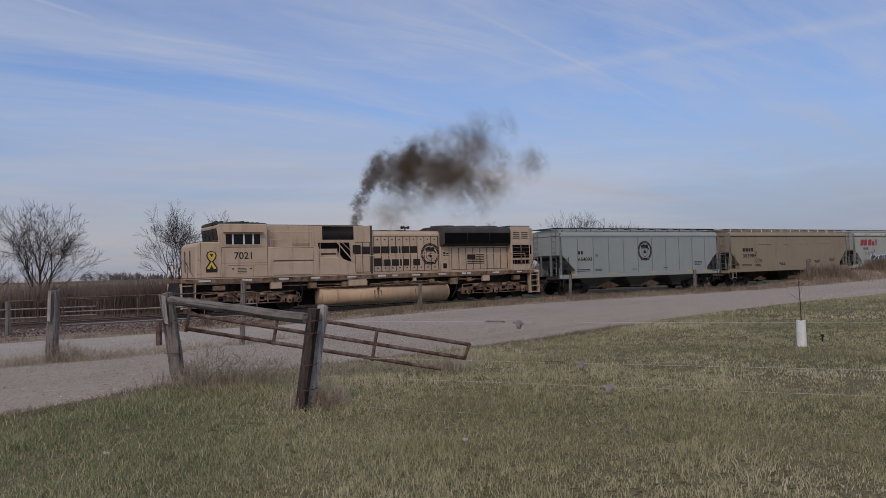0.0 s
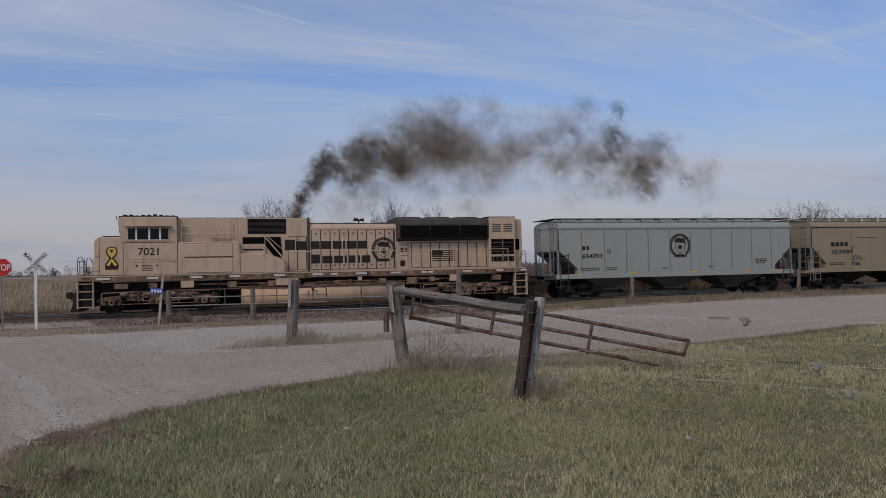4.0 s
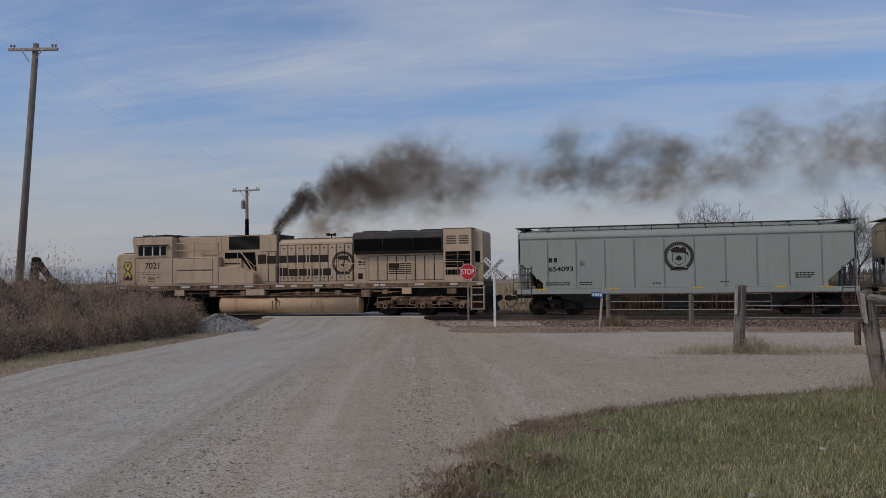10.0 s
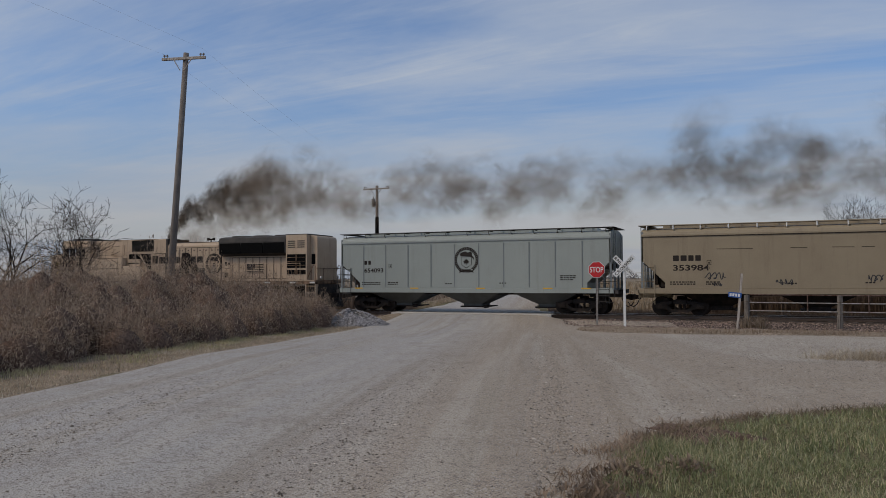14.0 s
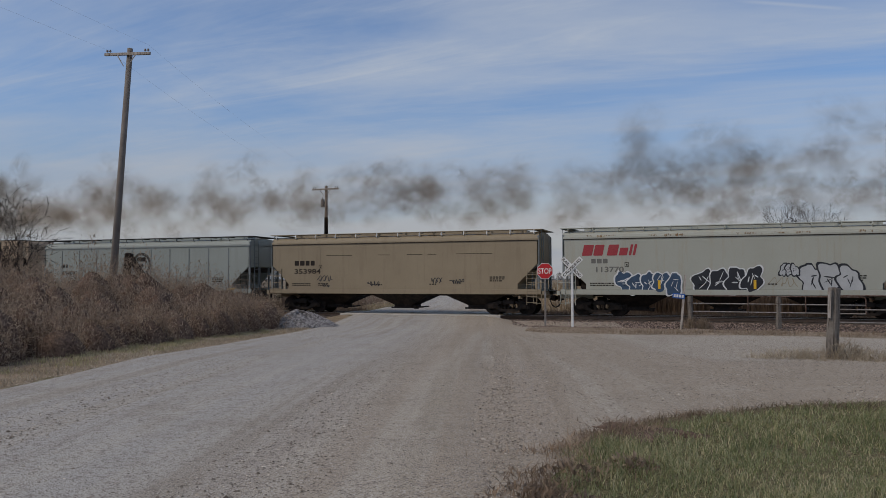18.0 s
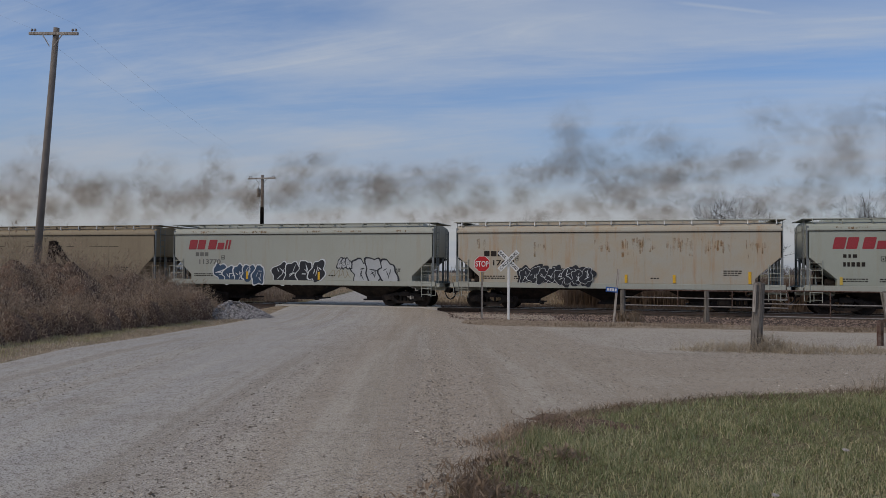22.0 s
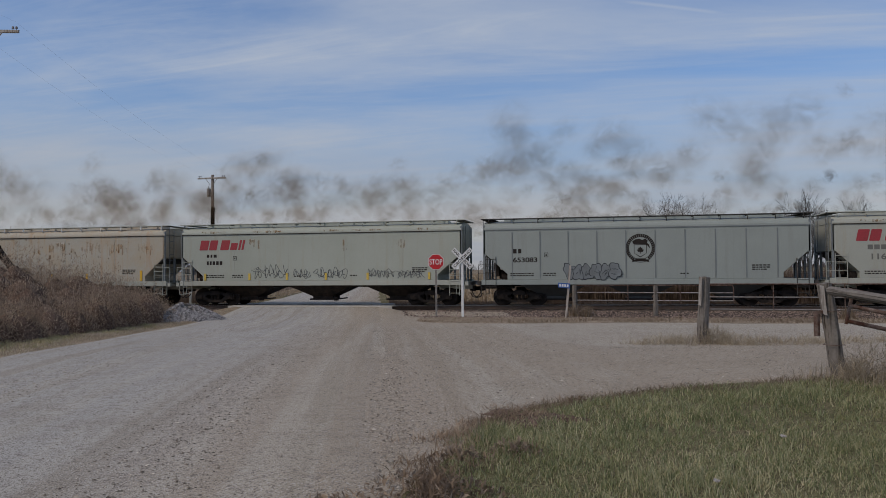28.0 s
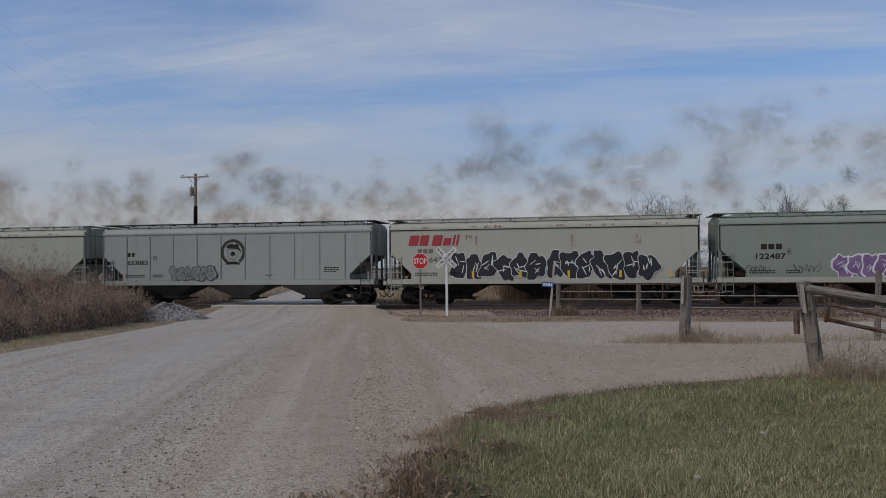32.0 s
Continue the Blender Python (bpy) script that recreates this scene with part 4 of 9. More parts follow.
n = 30000
x = rng.uniform(-32, 46, n)
y = D - 5.7 + 3.75 * rng.uniform(0, 1, n) ** 0.9
z = np.interp(y - D, [-5.7, -4.2, -2.5, -1.9], [-0.39, -0.34, -0.25, -0.195])
vv = x + 0.294 * y
z = np.where((vv > 0) & (vv < 7), np.maximum(z, land(x, y) + 0.02), z)
keep = (vv < -9.0) | (vv > 0.6 + 1.6 * rng.uniform(0, 1, n) ** 2)
stones("ballast_stones", np.stack([x, y, z], -1)[keep], rng.uniform(0.028, 0.072, n)[keep], M["ballast_stone"], "loose brown ballast stones on the track's shoulder", "ballast")
n = 220000
x, y = rng.uniform(-13, 14, n), 3 + 24 * rng.uniform(0, 1, n) ** 1.7
v = road_side(x, y)
on_road = (v > 0.05) & (v < 8.0)
on_drive = (y > near_edge(x) + 0.1) & (y < 33) & (v < 0.3)
heap = rng.uniform(0, 1, n) < np.where(on_road, np.clip(0.35 + 0.6 * np.exp(-((v - 4) / 0.7) ** 2) + 0.5 * np.exp(-((v - 7.6) / 0.5) ** 2) + 0.3 * smooth(1.2, 0.2, v), 0, 1), 0.30)
keep = (on_road | on_drive) & heap
stones("road_stones", np.stack([x, y, land(x, y) + 0.036], -1)[keep], (rng.uniform(0.004, 0.0125, n) * (1 + 1.6 * rng.uniform(0, 1, n) ** 5))[keep], M["grit"], "loose pale gravel stones on the road", flat_=0.58)
# dark stones whose colour also stands for the small shadows beside stones
k = np.flatnonzero(keep)
k = rng.choice(k, 26000, replace=False)
x2, y2 = x[k] + rng.normal(0, 0.3, len(k)), y[k] + rng.normal(0, 0.3, len(k))
k = (y2 > near_edge(x2) + 0.1) | (road_side(x2, y2) > 0.1)
stones("dark_road_stones", np.stack([x2, y2, land(x2, y2) + 0.040], -1)[k], (rng.uniform(0.006, 0.015, len(k)) * (1 + 0.8 * rng.uniform(0, 1, len(k)) ** 5))[k], M["stone_dark"], "loose dark gravel stones on the road, also standing for stone shadows", flat_=0.58)
# heap of grey stone beside the crossing
n = 5200
a, r = rng.uniform(0, math.tau, n), np.sqrt(rng.uniform(0, 1, n))
px_, py_ = -18.15 + 1.85 * r * np.cos(a), 30.4 + 1.7 * r * np.sin(a)
hz = 0.64 * (1 - r ** 1.6) * (1 + 0.18 * np.sin(3 * a) + 0.1 * np.sin(7 * a + 1))
heap_thing = thing("gravel_heap", "heap of grey crushed stone beside the road", "gravel heap", at=pose(0, 0, 0))
ob = stones("loose_stone", np.stack([px_, py_, land(px_, py_) + hz - 0.02], -1), rng.uniform(0.035, 0.09, n), M["stone"], "grey crushed stones", "gravel")
ob.parent = heap_thing
del ob["category"]
hr = np.linspace(0.001, 1, 12)
ha = np.linspace(0, math.tau, 33)
HA, HR = np.meshgrid(ha, hr)
hx, hy = -18.15 + 1.85 * HR * np.cos(HA), 30.4 + 1.7 * HR * np.sin(HA)
core = sheet("heap_core", hx, hy, land(hx, hy) - 0.04 + 0.60 * (1 - HR ** 1.6) * (1 + 0.18 * np.sin(3 * HA) + 0.1 * np.sin(7 * HA + 1)), M["stone"])
core.parent = heap_thing


def grass(name, x, y, z, height, width, material, label, category="grass", lean=0.35, bend=0.35):
    """Blades: each a bent strip of two quads' worth of triangles, rooted at x, y, z."""
    n = len(x)
    a = rng.uniform(0, math.tau, n)
    side = np.stack([np.cos(a), np.sin(a), np.zeros(n)], -1) * (np.asarray(width) * 0.5)[:, None]
    b = rng.uniform(0, math.tau, n)
    tip = np.stack([np.cos(b), np.sin(b), np.zeros(n)], -1) * (np.asarray(height) * rng.uniform(0, lean, n))[:, None]
    up = np.stack([np.zeros(n), np.zeros(n), np.asarray(height)], -1)
    p = np.stack([x, y, z], -1)
    mid = p + up * 0.55 + tip * bend
    end = p + up * rng.uniform(0.85, 1.0, n)[:, None] + tip
    v = np.stack([p - side, p + side, mid - side * 0.7, mid + side * 0.7, end], 1)
    f = np.array([(0, 1, 3), (0, 3, 2), (2, 3, 4)])
    f = (f[None] + (np.arange(n) * 5)[:, None, None]).reshape(-1, 3)
    return tagged(new(name, soup(name, v.reshape(-1, 3), f, material)), label, category, kind="stuff")


def is_lawn(x, y):
    wob = 0.35 * wave(x, y, 2.1) + 0.2 * wave(x, y, 5.3)
    return (y < near_edge(x) - 0.10 - 0.25 * (x < 0) + wob * 0.5) & (road_side(x, y) < -0.30 + wob * 0.6)


# the lawn: dense where the camera stands, thinner further off
lx, ly, lh, lw = [], [], [], []
for x0, x1, y0, y1, per, h, w in ((-2.5, 4, 3.2, 8, 3000, 0.086, 0.0068), (4, 9, 0.5, 8, 2000, 0.076, 0.0074), (-2, 9, 8, 14, 1500, 0.080, 0.0092),
                                  (9, 20, 0, 17, 600, 0.070, 0.011), (20, 45, -2, 21, 120, 0.080, 0.024), (9, 16, -6, 0, 380, 0.060, 0.010)):
    n = int((x1 - x0) * (y1 - y0) * per)
    tuft = 11 if per > 500 else 5
    near = 0.030 if per > 1000 else 0.038
    x = np.repeat(rng.uniform(x0, x1, n // tuft), tuft) + rng.normal(0, near, n // tuft * tuft)
    y = np.repeat(rng.uniform(y0, y1, n // tuft), tuft) + rng.normal(0, near, n // tuft * tuft)
    n = len(x)
    clump = 0.5 + 0.5 * wave(x * 1.0, y, 3.3)
    k = is_lawn(x, y) & (rng.uniform(0, 1, n) < 0.45 + 0.55 * clump)
    x, y = x[k], y[k]
    tall = np.clip(0.75 + 0.35 * wave(x, y, 1.7) + 0.25 * (near_edge(x) - y < 2.5), 0.4, 1.5)
    lx.append(x), ly.append(y), lh.append(h * tall * rng.uniform(0.45, 1.4, len(x))), lw.append(np.full(len(x), w) * rng.uniform(0.6, 1.3, len(x)))
lx, ly, lh, lw = (np.concatenate(v) for v in (lx, ly, lh, lw))
# lush towards the road's corner, drier further in
lush = rng.uniform(0, 1, len(lx)) < 0.10 + 0.70 * (1 - smooth(-0.5, 4.5, lx - 0.25 * (ly - 6))) * (0.75 + 0.25 * wave(lx, ly, 1.3))
for k, name, key, text in ((lush, "green_lawn_grass", "green", "lush dull green lawn near the road's corner"), (~lush, "lawn_grass", "lawn", "mown dull green lawn with dry straw blades")):
    grass(name, lx[k], ly[k], land(lx[k], ly[k]) - 0.004, lh[k] * (1.15 if key == "green" else 1.0), lw[k], M[key], text, "lawn", lean=1.25, bend=0.28)


def tufts(cx, cy, r, n, h, w=0.008, squash=1.0):
    a, d = rng.uniform(0, math.tau, n), np.abs(rng.normal(0, 0.5, n))
    x, y = cx + r * d * np.cos(a), cy + r * d * np.sin(a) * squash
    return x, y, h * rng.uniform(0.35, 1.0, n) * np.clip(1.1 - 0.5 * d, 0.3, 1), np.full(n, w) * rng.uniform(0.6, 1.4, n)


def many_tufts(name, spots, material, label, category="weeds", lean=0.7):
    parts = [tufts(*s) for s in spots]
    x, y, h, w = (np.concatenate([p[i] for p in parts]) for i in range(4))
    return grass(name, x, y, land(x, y) - 0.01, h, w, material, label, category, lean=lean)


# dry weeds round the posts and on the strip between the two drives
spots = [(3.0, 12.1, 0.75, 520, 0.45), (3.5, 11.7, 0.7, 420, 0.40), (4.3, 11.6, 0.8, 380, 0.30), (3.6, 9.2, 0.33, 380, 0.36), (3.85, 9.0, 0.25, 220, 0.32), (5.6, 11.6, 1.0, 360, 0.24),
         (6.9, 10.9, 0.8, 420, 0.30), (7.6, 11.6, 1.2, 420, 0.26), (1.85, 19.2, 0.5, 420, 0.62), (2.3, 19.3, 0.5, 320, 0.5), (1.2, 18.9, 0.6, 220, 0.42)]
for i in range(34):
    x = rng.uniform(-0.2, 8.5)
    spots.append((x, 18.4 + 0.42 * (x - 0.5) + rng.uniform(-0.7, 0.7), 0.6, 90, rng.uniform(0.15, 0.38)))
many_tufts("dry_weeds", spots, M["dry"], "dry straw-coloured weeds round the fence posts")
WEEDS = (("dry", [(3.25, 12.05, 0.42, 0.46), (3.75, 11.9, 0.40, 0.40), (4.25, 11.75, 0.36, 0.30), (3.05, 11.7, 0.30, 0.30), (3.88, 9.0, 0.20, 0.30), (4.02, 9.15, 0.17, 0.20), (2.05, 19.1, 0.30, 0.42),
                  (2.55, 19.2, 0.40, 0.22), (1.35, 18.9, 0.42, 0.18), (0.75, 18.6, 0.40, 0.20), (3.2, 19.4, 0.5, 0.14), (4.2, 19.9, 0.55, 0.14), (5.3, 20.2, 0.5, 0.14), (6.5, 20.5, 0.45, 0.20), (5.0, 11.8, 0.42, 0.20), (6.2, 11.9, 0.45, 0.22), (7.4, 11.9, 0.5, 0.24)]),
         ("straw", [(3.15, 11.95, 0.34, 0.34), (3.6, 11.75, 0.40, 0.26), (3.78, 8.85, 0.24, 0.22), (2.2, 18.95, 0.5, 0.12), (1.5, 18.7, 0.5, 0.10), (3.0, 19.1, 0.6, 0.10), (4.4, 19.7, 0.6, 0.10), (0.5, 18.4, 0.5, 0.14), (5.7, 20.3, 0.6, 0.10), (7.4, 20.9, 0.6, 0.12), (8.6, 21.2, 0.6, 0.12)]))
# rough dry strip between the drive and the ballast
n = 26000
x = rng.uniform(-10.5, 75, n)
y = np.interp(x, [-8, -5, -2, 3, 10, 30], [30.2, 29.8, 30.6, 31.3, 32.0, 33.0]) + np.abs(rng.normal(0, 1.5, n)) - 0.5
k = (x > -8.3 + np.abs(31.5 - y) * 0.35) & (y < 35) & (rng.uniform(0, 1, n) < 0.5 + 0.6 * wave(x, y, 1.1))
x, y = x[k], y[k]
h = rng.uniform(0.06, 0.22, len(x)) * (1 + 1.2 * smooth(12, 22, x)) * (1 - 0.55 * (1 - smooth(-9, -2, x)))
grass("verge_grass", x, y, np.maximum(land(x, y), np.interp(y - D, [-6, -5.7, -4.2, -2.5], [-9, -0.39, -0.34, -0.25])) + 0.06, h, np.full(len(x), 0.022), M["straw"], "short dry grass along the track", "grass", lean=0.8)
spots = [(px_, py_, 0.5, 260, 0.75, 0.02) for px_, py_ in ((20.3, 34.7), (29.8, 34.0), (41.4, 34.8), (42.3, 34.6), (53.8, 34.7), (-1.8, 36.3), (-1.3, 36.2), (9.5, 35.2), (12.3, 35.0))]
spots += [(rng.uniform(54, 80), rng.normal(35.5, 1.3), 1.4, 420, 1.2, 0.03) for _ in range(26)]
many_tufts("tall_verge_grass", spots, M["straw"], "tufts of tall dry grass beside the track", "grass", lean=0.6)

# left verge of the road: pale trodden soil under the grass
vy, vv_ = np.meshgrid(np.arange(-2, 38.6, 0.5), np.linspace(7.85, 11.0, 14))
VX = -0.294 * vy - 0.2 - vv_ + 0.12 * np.sin(vy * 1.1)
verge = tagged(sheet("verge", VX, vy, land(VX, vy) + 0.012 + 0.018 * wave(VX, vy, 3.0) - 0.05 * (vv_ > 10.8) - 0.02 * (vv_ < 7.9), M["verge_soil"]), "pale straw-strewn soil beside the road", "verge", kind="structure")
n = 16000
y = rng.uniform(2, 36, n)
v = 8.05 + np.abs(rng.normal(0, 1.1, n))
x = -0.294 * y - 0.2 - v
grass("roadside_grass", x, y, land(x, y) - 0.01, rng.uniform(0.03, 0.11, n), np.full(n, 0.014), M["dry"], "flattened straw and green grass at the road's edge", "grass", lean=1.0)
many_tufts("roadside_green_grass", [(-0.294 * yy - 0.2 - 9.6 + rng.normal(0, 0.4), yy, 0.8, 150, 0.16, 0.012) for yy in rng.uniform(4, 26, 80)], M["lawn"], "green grass in front of the brush", "grass")


# the bank of russet brush on the left
def brush_height(x, y):
    v = road_side(x, y)
    back = 0.6 * smooth(9.1, 10.3, v) + 0.4 * smooth(10.2, 15.5, v)
    hump = np.exp(-((y - 24) / 6) ** 2 - ((v - 15.5) / 4.5) ** 2)
    return back * (1.88 + 0.55 * smooth(14, 24, y) + 0.80 * hump + 0.32 * wave(x, y, 0.8) + 0.30 * wave(x, y, 2.1) + 0.12 * wave(x, y, 4.7)) * (1 - 0.7 * smooth(28, 35, y) * (1 - smooth(10.5, 13, v)))


def shrubs(name, cx, cy, base, rad, high, count, material, label, category="brush", size_=1.0, thin=1.0):
    """Mounds of dry brush: short twigs that point outwards all over a dome, thinning inwards."""
    k = np.repeat(np.arange(len(cx)), count)
    n = len(k)
    d = rng.normal(0, 1, (n, 3))
    d[:, 2] = np.abs(d[:, 2]) * 1.1 - 0.15
    d /= np.linalg.norm(d, axis=1)[:, None]
    size = np.stack([rad[k], rad[k], high[k]], -1) * (1 - 0.30 * rng.uniform(0, 1, n) ** 2.2)[:, None] * (1 + 0.20 * np.sin(4 * np.arctan2(d[:, 1], d[:, 0]) + k * 1.7) * np.sin(5 * d[:, 2] + k))[:, None]
    p = np.stack([cx[k], cy[k], base[k]], -1) + d * size
    out = d * np.array([0.6, 0.6, 0.5]) + rng.normal(0, 0.6, (n, 3)) + np.array([0, 0, 0.5])
    out /= np.linalg.norm(out, axis=1)[:, None]
    ln = rng.uniform(0.05, 0.17, n) * (0.6 + 0.4 * high[k]) * size_
    mid = p + out * (ln * 0.5)[:, None] + rng.normal(0, 0.02, (n, 3)) * size_
    tip = p + out * ln[:, None] + rng.normal(0, 0.03, (n, 3)) * size_
    side = np.cross(out, rng.normal(0, 1, (n, 3)))
    side *= (rng.uniform(0.006, 0.020, n) * size_ * thin / np.maximum(np.linalg.norm(side, axis=1), 1e-6))[:, None]
    v = np.stack([p - side * 0.5, p + side * 0.5, mid - side, mid + side, tip], 1)
    f = np.array([(0, 1, 3), (0, 3, 2), (2, 3, 4)])
    f = (f[None] + (np.arange(n) * 5)[:, None, None]).reshape(-1, 3)
    return tagged(new(name, soup(name, v.reshape(-1, 3), f, material)), label, category, kind="stuff")


def plumes(name, x, y, z, h, count, material, label):
    """Tall weeds: each stalk carries a feathery seed head of short leaflets on its upper part."""
    k = np.repeat(np.arange(len(x)), count)
    n = len(k)
    a = rng.uniform(0, math.tau, len(x))
    bow = rng.uniform(0.02, 0.30, len(x)) * h
    t = 1 - 0.55 * rng.uniform(0, 1, n) ** 1.4
    c = np.stack([x[k] + np.cos(a[k]) * bow[k] * t ** 2, y[k] + np.sin(a[k]) * bow[k] * t ** 2, z[k] + h[k] * t], -1)
    out = rng.normal(0, 0.55, (n, 3)) + np.array([0, 0, 0.75])
    out /= np.linalg.norm(out, axis=1)[:, None]
    ln = rng.uniform(0.03, 0.095, n) * (1.25 - 0.5 * t)
    side = np.cross(out, rng.normal(0, 1, (n, 3)))
    side *= (rng.uniform(0.004, 0.011, n) / np.maximum(np.linalg.norm(side, axis=1), 1e-6))[:, None]
    v = np.stack([c - side, c + side, c + out * ln[:, None]], 1)
    f = np.arange(n * 3).reshape(-1, 3)
    return tagged(new(name, soup(name, v.reshape(-1, 3), f, material)), label, "brush", kind="stuff")


n = 640
cy = rng.uniform(6.5, 34.5, n)
cv = 9.95 + 20 * rng.uniform(0, 1, n) ** 1.5
cx = -0.294 * cy - 0.2 - cv
high = brush_height(cx, cy) * rng.uniform(0.50, 1.12, n)
k = high > 0.2
cx, cy, high = cx[k], cy[k], high[k]
wide_ = 0.36 + 0.28 * high * rng.uniform(0.8, 1.5, len(cx))
kind_ = rng.uniform(0, 1, len(cx)) < 0.5
for k, key, text in ((kind_, "brush", "bank of dry russet weeds and brush beside the road"), (~kind_, "leaf_dead", "dry grey-brown bushes in the bank beside the road")):
    shrubs("brush", cx[k], cy[k], land(cx[k], cy[k]) - 0.03, wide_[k], high[k], 620, M[key], text, size_=0.68)
# solid dark domes in the mounds: their inner shade as shape and colour
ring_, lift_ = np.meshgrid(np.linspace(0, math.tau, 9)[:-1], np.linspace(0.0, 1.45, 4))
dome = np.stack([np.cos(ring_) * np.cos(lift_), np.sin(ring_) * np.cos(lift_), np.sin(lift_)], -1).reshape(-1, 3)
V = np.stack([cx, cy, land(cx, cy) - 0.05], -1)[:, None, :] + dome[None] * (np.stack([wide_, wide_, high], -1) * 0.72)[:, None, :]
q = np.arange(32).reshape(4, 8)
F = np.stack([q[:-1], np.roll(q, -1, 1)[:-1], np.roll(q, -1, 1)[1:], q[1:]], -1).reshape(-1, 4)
tagged(new("brush_core", soup("brush_core", V.reshape(-1, 3), (F[None] + (np.arange(len(cx)) * 32)[:, None, None]).reshape(-1, 4), M["dirt_and_shade"])), "dark solid domes inside the brush, standing for its inner shade", "brush", kind="stuff")
# tall weeds with feathery heads, in drifts
n = 6000
y = rng.uniform(6, 34.5, n)
v = 9.85 + 18 * rng.uniform(0, 1, n) ** 1.6
x = -0.294 * y - 0.2 - v
h = brush_height(x, y) * rng.uniform(0.5, 0.95, n)
k = (h > 0.2) & (rng.uniform(0, 1, n) < 0.12 + 0.80 * smooth(-0.1, 0.5, wave(x, y, 0.55)) + 0.4 * (v < 11))
x, y, h = x[k], y[k], h[k]
plumes("seed_heads", x, y, land(x, y) - 0.02, h, 34, M["plume"], "feathery pinkish-tan seed heads of the tall weeds")
k = rng.uniform(0, 1, len(x)) < 0.35
x, y, h = x[k], y[k], h[k]
grass("brush_stalks", x, y, land(x, y) - 0.02, h * 0.98, rng.uniform(0.004, 0.008, len(x)), M["plume"], "single dry weed stalks in the brush", "brush", lean=0.3)
for key, spots in WEEDS:
    q = np.array(spots)
    shrubs("post_weeds", q[:, 0], q[:, 1], land(q[:, 0], q[:, 1]) - 0.02, q[:, 2], q[:, 3], 330 if key == "dry" else 170, M[key], "tangled dry weeds round the fence posts", "weeds", 1.7 if key == "dry" else 1.0, 0.20)

# tall reeds beyond the track
n = 72000
x = np.where(rng.uniform(0, 1, n) < 0.62, rng.uniform(-9, 46, n), rng.uniform(-90, 95, n))
y = 46.2 + 13 * rng.uniform(0, 1, n) ** 2
v = road_side(x, y)
k = (v < -8.5) | (v > 12)
x, y, v = x[k], y[k], v[k]
h = (1.85 + 0.25 * wave(x, y, 0.5) + 0.2 * wave(x, y, 1.4)) * rng.uniform(0.6, 1.15, len(x)) * (0.35 + 0.65 * smooth(2.5, 10, -v) + (v > 0) * 0.55 * smooth(12, 15, v))
grass("reeds", x, y, land(x, y), h * (1 + 0.02 * (y - 46)), rng.uniform(0.02, 0.055, len(x)), M["reed"], "tall brown reeds and dry weeds beyond the track", "reeds", lean=0.3)
n = 20000
x, y = rng.uniform(-24, 40, n), rng.uniform(43.6, 47.5, n)
v = road_side(x, y)
k = (v < -0.3) | (v > 8.5)
x, y = x[k], y[k]
# the darker reed tones put the train's shade into this strip's colour
grass("far_verge_grass", x, y, land(x, y) - 0.01, rng.uniform(0.08, 0.35, len(x)), np.full(len(x), 0.03), M["reed"], "low grass beyond the track, darkened for the train's shade", "grass", lean=0.7)
# straw beside the far road
n = 15000
y = 47.5 + 75 * rng.uniform(0, 1, n) ** 1.4
v = rng.uniform(0.3, 13, n)
x = -0.294 * y - 0.2 + v
grass("far_bank_grass", x, y, land(x, y) + bank_height(v, y) - 0.03, rng.uniform(0.2, 0.7, n) * (0.4 + 0.6 * smooth(0.5, 3, v)), np.full(n, 0.06), M["far_straw"], "pale straw grass on the bank beside the far road", "grass", lean=0.7)
n = 16000
y = 46.5 + 80 * rng.uniform(0, 1, n) ** 1.5
v = 8.3 + 26 * rng.uniform(0, 1, n) ** 1.3
x = -0.294 * y - 0.2 - v
near_ = v < 10.2
grass("far_field_weeds", x[~near_], y[~near_], land(x, y)[~near_] - 0.01, rng.uniform(0.15, 0.5, (~near_).sum()), np.full((~near_).sum(), 0.05), M["reed"], "low brown weeds in the field beyond the track", "grass", lean=0.6)
grass("far_road_grass", x[near_], y[near_], land(x, y)[near_] - 0.01, rng.uniform(0.08, 0.25, near_.sum()), np.full(near_.sum(), 0.06), M["far_straw"], "straw-coloured grass beside the far road", "grass", lean=0.6)
# dark bare patch and dead straw at the lawn's corner
n = 12000
a, r = rng.uniform(0, math.tau, n), np.sqrt(rng.uniform(0, 1, n))
y = rng.uniform(4.2, 9.8, n)
edge_ = np.maximum(-0.294 * y - 0.15, np.interp(y, [4, 7.5, 9, 10.1], [-3.2, -1.9, -1.55, -0.7]))
x = edge_ + rng.normal(0.04, 0.17, n) * (1 + 0.5 * np.sin(y * 3.1))
k = rng.uniform(0, 1, n) < 0.28 + 0.6 * wave(x, y, 2.7)
grass("dead_straw", x[k], y[k], land(x[k], y[k]) + 0.02, rng.uniform(0.03, 0.12, k.sum()), np.full(k.sum(), 0.010), M["brush"], "dead trampled russet weeds at the lawn's corner", "straw", lean=2.2)
q = np.array([(-1.75, 6.4, 0.30, 0.10), (-1.95, 5.5, 0.34, 0.12), (-1.3, 6.9, 0.22, 0.09), (-1.5, 5.4, 0.30, 0.11), (-1.75, 8.1, 0.22, 0.05), (-1.3, 8.6, 0.20, 0.05), (-2.25, 4.9, 0.30, 0.10)])
for key in ("brush", "leaf_dead"):
    shrubs("corner_weeds", q[:, 0], q[:, 1], land(q[:, 0], q[:, 1]) - 0.01, q[:, 2], q[:, 3], 120, M[key], "low russet weeds at the lawn's corner", "weeds", 0.75)
n = 7000
x = rng.uniform(-1.4, 16, n)
y = near_edge(x) - 0.12 + rng.normal(0, 0.16, n) + 0.2 * wave(x, x * 0.3, 2.1)
